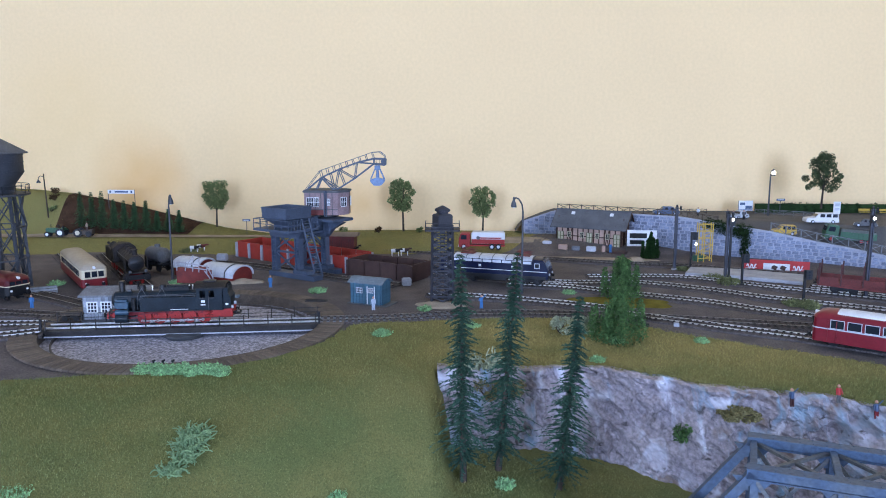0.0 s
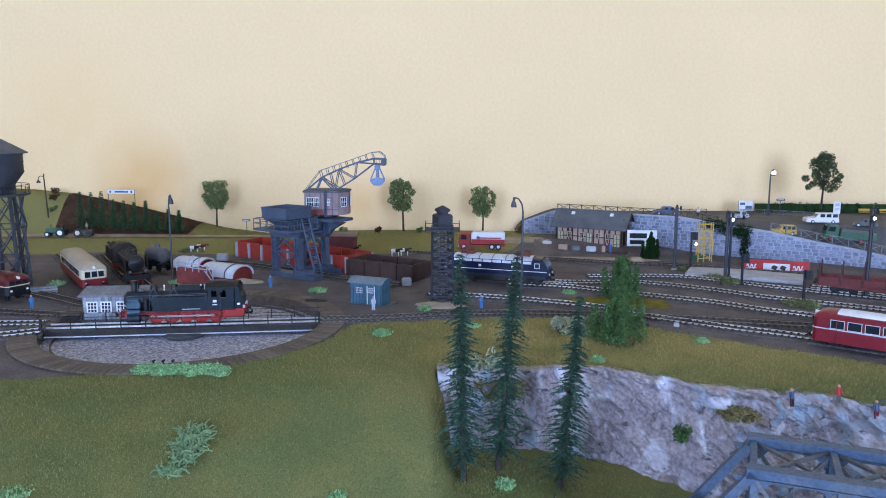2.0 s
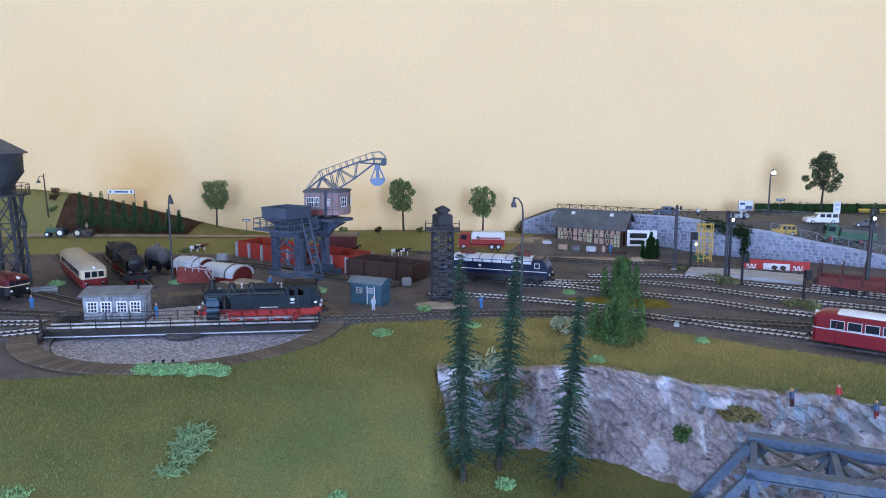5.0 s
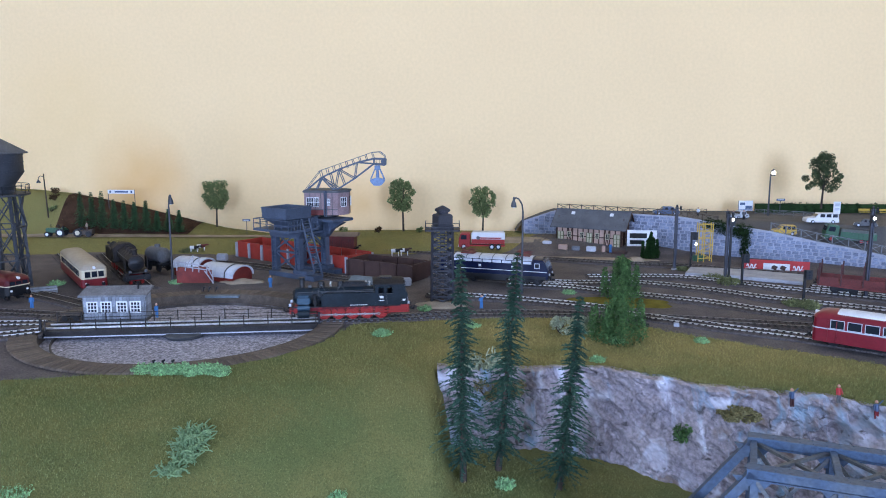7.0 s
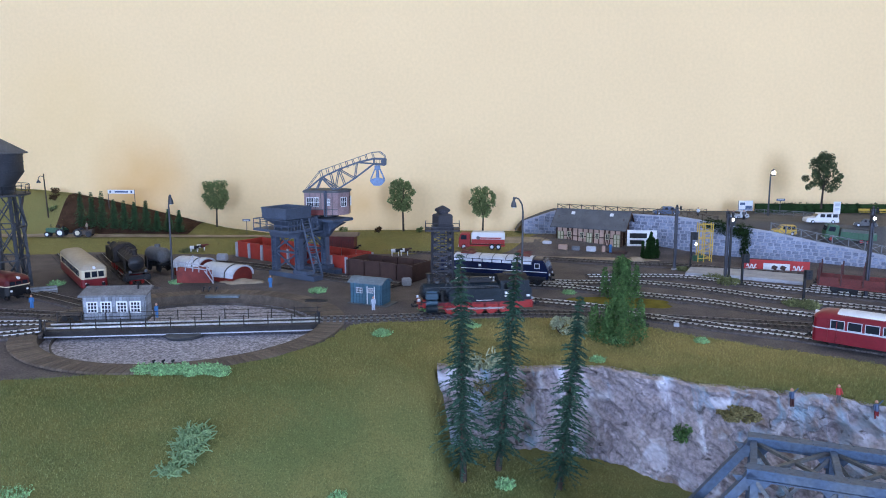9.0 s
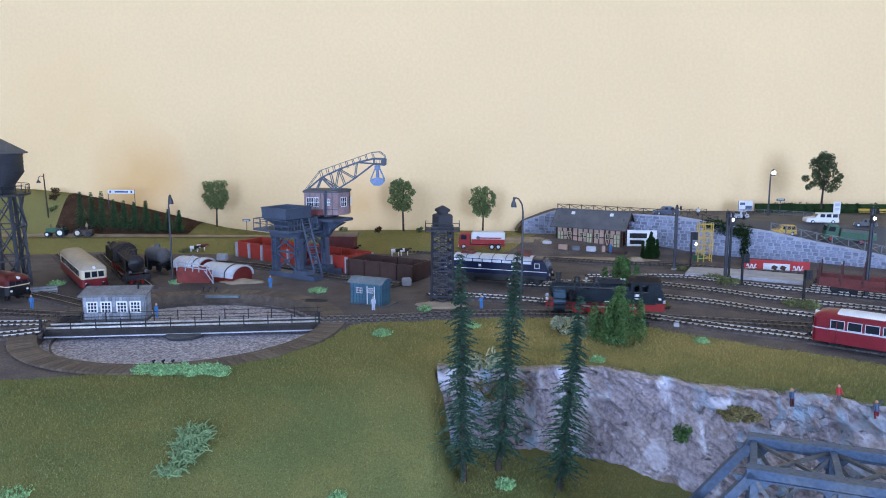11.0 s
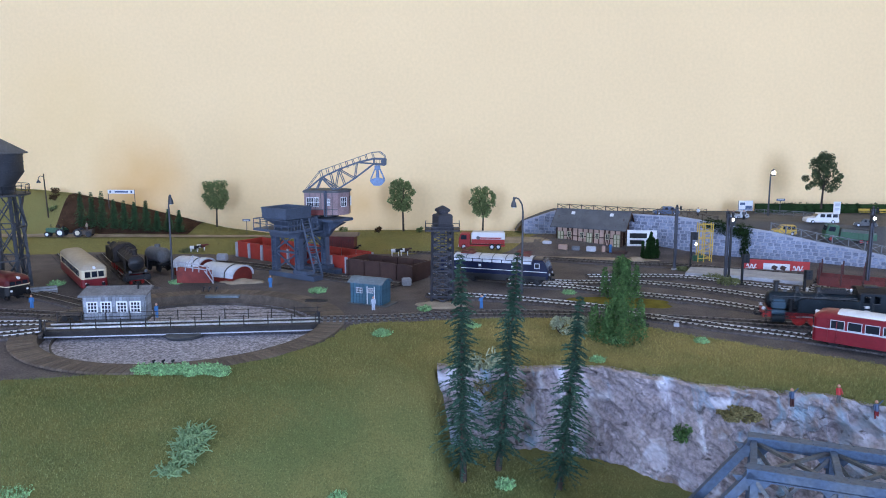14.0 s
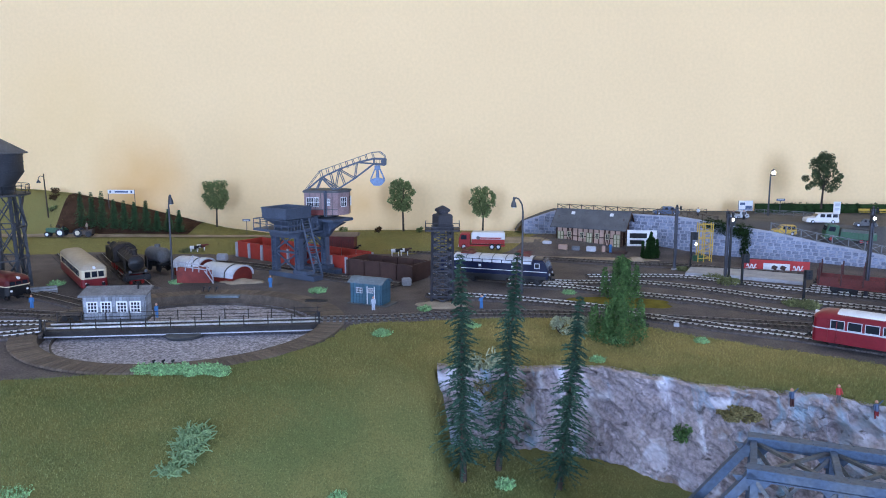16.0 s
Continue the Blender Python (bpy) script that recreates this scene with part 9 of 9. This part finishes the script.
block("concrete_block", pose(-0.3750, 1.2850, 0, 0, 0, -14), 0.017, 0.012, 0.012, M["concrete"], "pale grey concrete block at the red bunker's end", "block")
cart = thing("hand_cart", pose(-0.4347, 0.8803, 0.001, 0, 0, -4), "dark flat hand cart on the siding", "hand cart")
bm = bmesh.new()
box(bm, 0, 0, 0.0078, 0.024, 0.016, 0.0016)
part("deck", bm, M["fence"], cart, bevel=0.0003)
bm = bmesh.new()
for y in (-0.0072, 0.0072):
    bar(bm, (-0.011, y, 0.0105), (0.011, y, 0.0105), 0.0010)
    for x in (-0.011, 0.0, 0.011):
        bar(bm, (x, y, 0.008), (x, y, 0.0105), 0.0010)
part("side_rail", bm, M["fence"], cart)
for x in (-0.007, 0.007):
    bm = bmesh.new()
    for s in (-1, 1):
        rod(bm, (x, s * 0.0078, 0.0035), (x, s * 0.0090, 0.0035), 0.0035, seg=14)
    rod(bm, (x, -0.0085, 0.0035), (x, 0.0085, 0.0035), 0.0008, seg=8)
    part("wheelset", bm, M["black"], cart)


def scaffold():
    t = thing("scaffold_stair", pose(0.4419, 1.2818, 0), "yellow scaffold stair against the stone wall", "scaffold")
    Y = 1.2818
    for px in (0.4282, 0.4377, 0.4511):
        for dy in (0, 0.010):
            bm = bmesh.new()
            bar(bm, (px, Y + dy - 0.012, 0), (px, Y + dy - 0.012, 0.066), 0.0013)
            part("upright", bm, M["yellow"], t, placed=True)
    bm = bmesh.new()
    x0, x1 = 0.4282, 0.4511
    for k in range(6):
        z = 0.006 + 0.0115 * k
        for dy in (0, 0.010):
            bar(bm, (x0, Y + dy - 0.012, z), (x1, Y + dy - 0.012, z), 0.0009)
    for k in range(5):
        z = 0.006 + 0.0115 * k
        bar(bm, (x0 if k % 2 else x1, Y - 0.012, z), (x1 if k % 2 else x0, Y - 0.012, z + 0.0115), 0.0009)
    part("ledgers", bm, M["yellow"], t, placed=True)


scaffold()


def creeper():
    """A dark creeper that hangs over the wall's coping and down its face."""
    rnd = random.Random(6)
    t = thing("creeper", Matrix.Translation((0.4982, 1.255, 0.0521)), "dark green creeper hanging over the stone wall", "creeper")
    o = Vector((0.4982, 1.255, 0.0521))
    centres = []
    for k in range(46):
        x = rnd.uniform(0.4609, 0.53)
        centres.append((Vector((x, lerp_table(WALL_FOOT[1:], x) - 0.002, road_height(x) + rnd.uniform(-0.013, 0.004))) - o, 0.0068))
    for k in range(20):
        x = 0.5233 + rnd.uniform(-0.004, 0.004)
        centres.append((Vector((x, lerp_table(WALL_FOOT[1:], x) - 0.002, 0.004 + 0.045 * k / 20)) - o, 0.0062))
    ob = new("foliage", quick_mesh("foliage", leaf_cloud(rnd, centres, 5600, 0.0014), M["hedge"]))
    ob.parent = t
    bm = bmesh.new()
    x = 0.5233
    rod(bm, Vector((x, lerp_table(WALL_FOOT[1:], x) - 0.0015, 0)) - o, Vector((x, lerp_table(WALL_FOOT[1:], x) - 0.0015, 0.045)) - o, 0.0012, 0.0006, 6)
    part("stem", bm, M["bark"], t)


creeper()
x = 0.2116
bush(x, cliff_line(x) - 0.022, -0.0492, 0.0085, 0.019, 471, M["conifer"], "green bush growing from the rock face", 700)
for k, (x, z, r) in enumerate(((0.2476, -0.0238, 0.012), (0.2575, -0.0182, 0.013), (0.2652, -0.0227, 0.010))):
    bush(x, cliff_line(x) - 0.014, z, r, 0.008, 480 + k, M["brownmoss"], "olive brown moss cushion on the rock face", 900)
for k, (x, y) in enumerate(((0.0406, 0.7136), (0.0664, 0.7132))):
    bush(x, cliff_line(x) - 0.016, -0.0231, 0.016, 0.016, 490 + k, M["brownmoss"], "olive brown moss cushion behind the firs", 900)


# ---- the blue truss bridge over the gorge ----
def truss_bridge():
    z1, z0 = 0.020, -0.046
    a, b = Vector((0.2077, 0.4858, 0.02)), Vector((0.2796, 0.4568, 0.02))
    c, e = Vector((0.1885, 0.4377, 0.02)), Vector((0.2542, 0.4123, 0.02))
    way = ((b - a).normalized() + (e - c).normalized()).normalized()
    t = thing("truss_bridge", Matrix.Translation((a + c) / 2 + Vector((0, 0, z0 - z1))), "blue-grey steel truss railway bridge over the gorge", "bridge")
    bay, bays = 0.0475, 5
    blue = M["bridgeblue"]
    for o in (a, c):
        def P(s, z):
            q = o + way * s
            return Vector((q.x, q.y, z))
        L = bay * bays
        bm = bmesh.new()
        bar(bm, P(-0.004, z1), P(L, z1), 0.0075, 0.0050)
        for k in (-1, 1):
            bar(bm, P(-0.004, z1 + k * 0.0032), P(L, z1 + k * 0.0032), 0.0095, 0.0009)
        top = part("top_chord", bm, blue, t, placed=True)
        bm = bmesh.new()
        for k in range(30):
            for s in (-1, 1):
                ball(bm, P(L * (k + 0.5) / 30, z1 + 0.0038) + Vector((-way.y, way.x, 0)) * s * 0.003, 0.0005, sub=1)
        part("rivets", bm, blue, top, placed=True)
        bm = bmesh.new()
        bar(bm, P(-bay, z0), P(L, z0), 0.0075, 0.0060)
        part("bottom_chord", bm, blue, t, placed=True)
        bm = bmesh.new()
        bar(bm, P(-bay, z0), P(0, z1), 0.0075, 0.0055)
        part("end_post", bm, blue, t, placed=True)
        for k in range(bays + 1):
            bm = bmesh.new()
            bar(bm, P(bay * k, z0), P(bay * k, z1), 0.0050, 0.0040)
            part("vertical", bm, blue, t, placed=True)
        for k in range(bays):
            bm = bmesh.new()
            bar(bm, P(bay * k, z1 - 0.003), P(bay * (k + 1), z0), 0.0030, 0.0024)
            bar(bm, P(bay * (k + 1), z1 - 0.003), P(bay * k, z0), 0.0030, 0.0024)
            part("cross_brace", bm, M["bridgegrey"], t, placed=True)
            bm = bmesh.new()
            prism(bm, [(-0.012, 0.0), (0.012, 0.0), (0.0045, -0.009), (-0.0045, -0.009)], -0.0010, 0.0010, "y", Matrix.Translation(P(bay * k, z1 - 0.003)) @ Matrix.Rotation(math.atan2(way.y, way.x), 4, "Z"))
            part("gusset", bm, blue, t, placed=True)
    for k in range(bays + 1):
        bm = bmesh.new()
        p, q = a + way * bay * k, c + way * bay * k
        bar(bm, (p.x, p.y, z1), (q.x, q.y, z1), 0.0040, 0.0030)
        part("top_strut", bm, blue, t, placed=True)
    for k in range(bays):
        bm = bmesh.new()
        p, q = a + way * bay * k, c + way * bay * (k + 1)
        r, s = c + way * bay * k, a + way * bay * (k + 1)
        bar(bm, (p.x, p.y, z1 - 0.001), (q.x, q.y, z1 - 0.001), 0.0026, 0.0020)
        bar(bm, (r.x, r.y, z1 - 0.001), (s.x, s.y, z1 - 0.001), 0.0026, 0.0020)
        part("wind_brace", bm, M["bridgegrey"], t, placed=True)
    bm = bmesh.new()
    p, q = (a + c) / 2 - way * bay, (a + c) / 2 + way * bay * bays
    bar(bm, (p.x, p.y, z0 + 0.001), (q.x, q.y, z0 + 0.001), 0.004, (a - c).length)
    part("bridge_deck", bm, M["grey"], t, placed=True)
    for s in (-bay * 0.8, bay * bays * 0.9):
        m = (a + c) / 2 + way * s
        g = land(m.x, m.y) - 0.004
        bm = bmesh.new()
        box(bm, 0, 0, (g + z0 - 0.003) / 2, 0.022, (a - c).length + 0.016, z0 - 0.003 - g, Matrix.Translation((m.x, m.y, 0)) @ Matrix.Rotation(math.atan2(way.y, way.x), 4, "Z"))
        solo("bridge_pier", bm, M["stone_rest"], "grey stone pier under the truss bridge", "pier", "bridge piers", "structure", bevel=0.001)


truss_bridge()


# ---- what moves ----
TRAVEL = [(0, 0.1503), (0.5, 0.1522), (1, 0.1547), (1.5, 0.1579), (2, 0.1632), (2.5, 0.1692), (3, 0.1794), (3.5, 0.1908), (4, 0.2061), (6.5, 0.3199), (7, 0.3517), (7.5, 0.3826), (8, 0.4197), (8.5, 0.4577), (9, 0.5014), (11.5, 0.6973), (12, 0.7420), (12.5, 0.7826), (13, 0.8247), (13.5, 0.8624), (14, 0.9033), (14.5, 0.9421), (15, 0.9808), (15.5, 1.0179), (16, 1.0541)]


def motions():
    """The engine backs off the turntable and runs out past the railcar; wheels roll and rods swing."""
    line = spline([(x, y, 0.0042) for x, y in LOCO_LINE], 0.004)

    def at(s):
        k = min(max(s / 0.004, 0.0), len(line) - 1.001)
        i = int(k)
        return line[i].lerp(line[i + 1], k - i)

    ts, ss = [r[0] for r in TRAVEL], [r[1] for r in TRAVEL]
    slopes = [(ss[min(i + 1, len(ss) - 1)] - ss[max(i - 1, 0)]) / (ts[min(i + 1, len(ts) - 1)] - ts[max(i - 1, 0)]) for i in range(len(ts))]

    def travel(t):
        for i in range(len(ts) - 1):
            if t <= ts[i + 1] + 1e-9:
                h = ts[i + 1] - ts[i]
                u = (t - ts[i]) / h
                return (2 * u ** 3 - 3 * u * u + 1) * ss[i] + (u ** 3 - 2 * u * u + u) * h * slopes[i] + (3 * u * u - 2 * u ** 3) * ss[i + 1] + (u ** 3 - u * u) * h * slopes[i + 1]
        return ss[-1]

    body, turns = [], []
    for k in range(161):
        t = k / 10
        s = travel(t)
        back, front = at(s - 0.033), at(s + 0.033)
        mid = (back + front) / 2
        body.append((t, pose(mid.x, mid.y, mid.z, 0, 0, math.degrees(math.atan2(front.y - back.y, front.x - back.x)))))
        turns.append((t, s / 0.0078))
    walk(ENGINE, body)
    for wheel in ENGINE_WHEELS:
        x = wheel.matrix_basis.translation.x
        walk(wheel, [(t, pose(x, 0, 0.0078, 0, math.degrees(a), 0)) for t, a in turns])
    for coupling in ENGINE_RODS:
        y = coupling.matrix_basis.translation.y
        walk(coupling, [(t, pose(-0.0034 * math.sin(a), y, 0.0078 - 0.0034 * math.cos(a))) for t, a in turns])


motions()
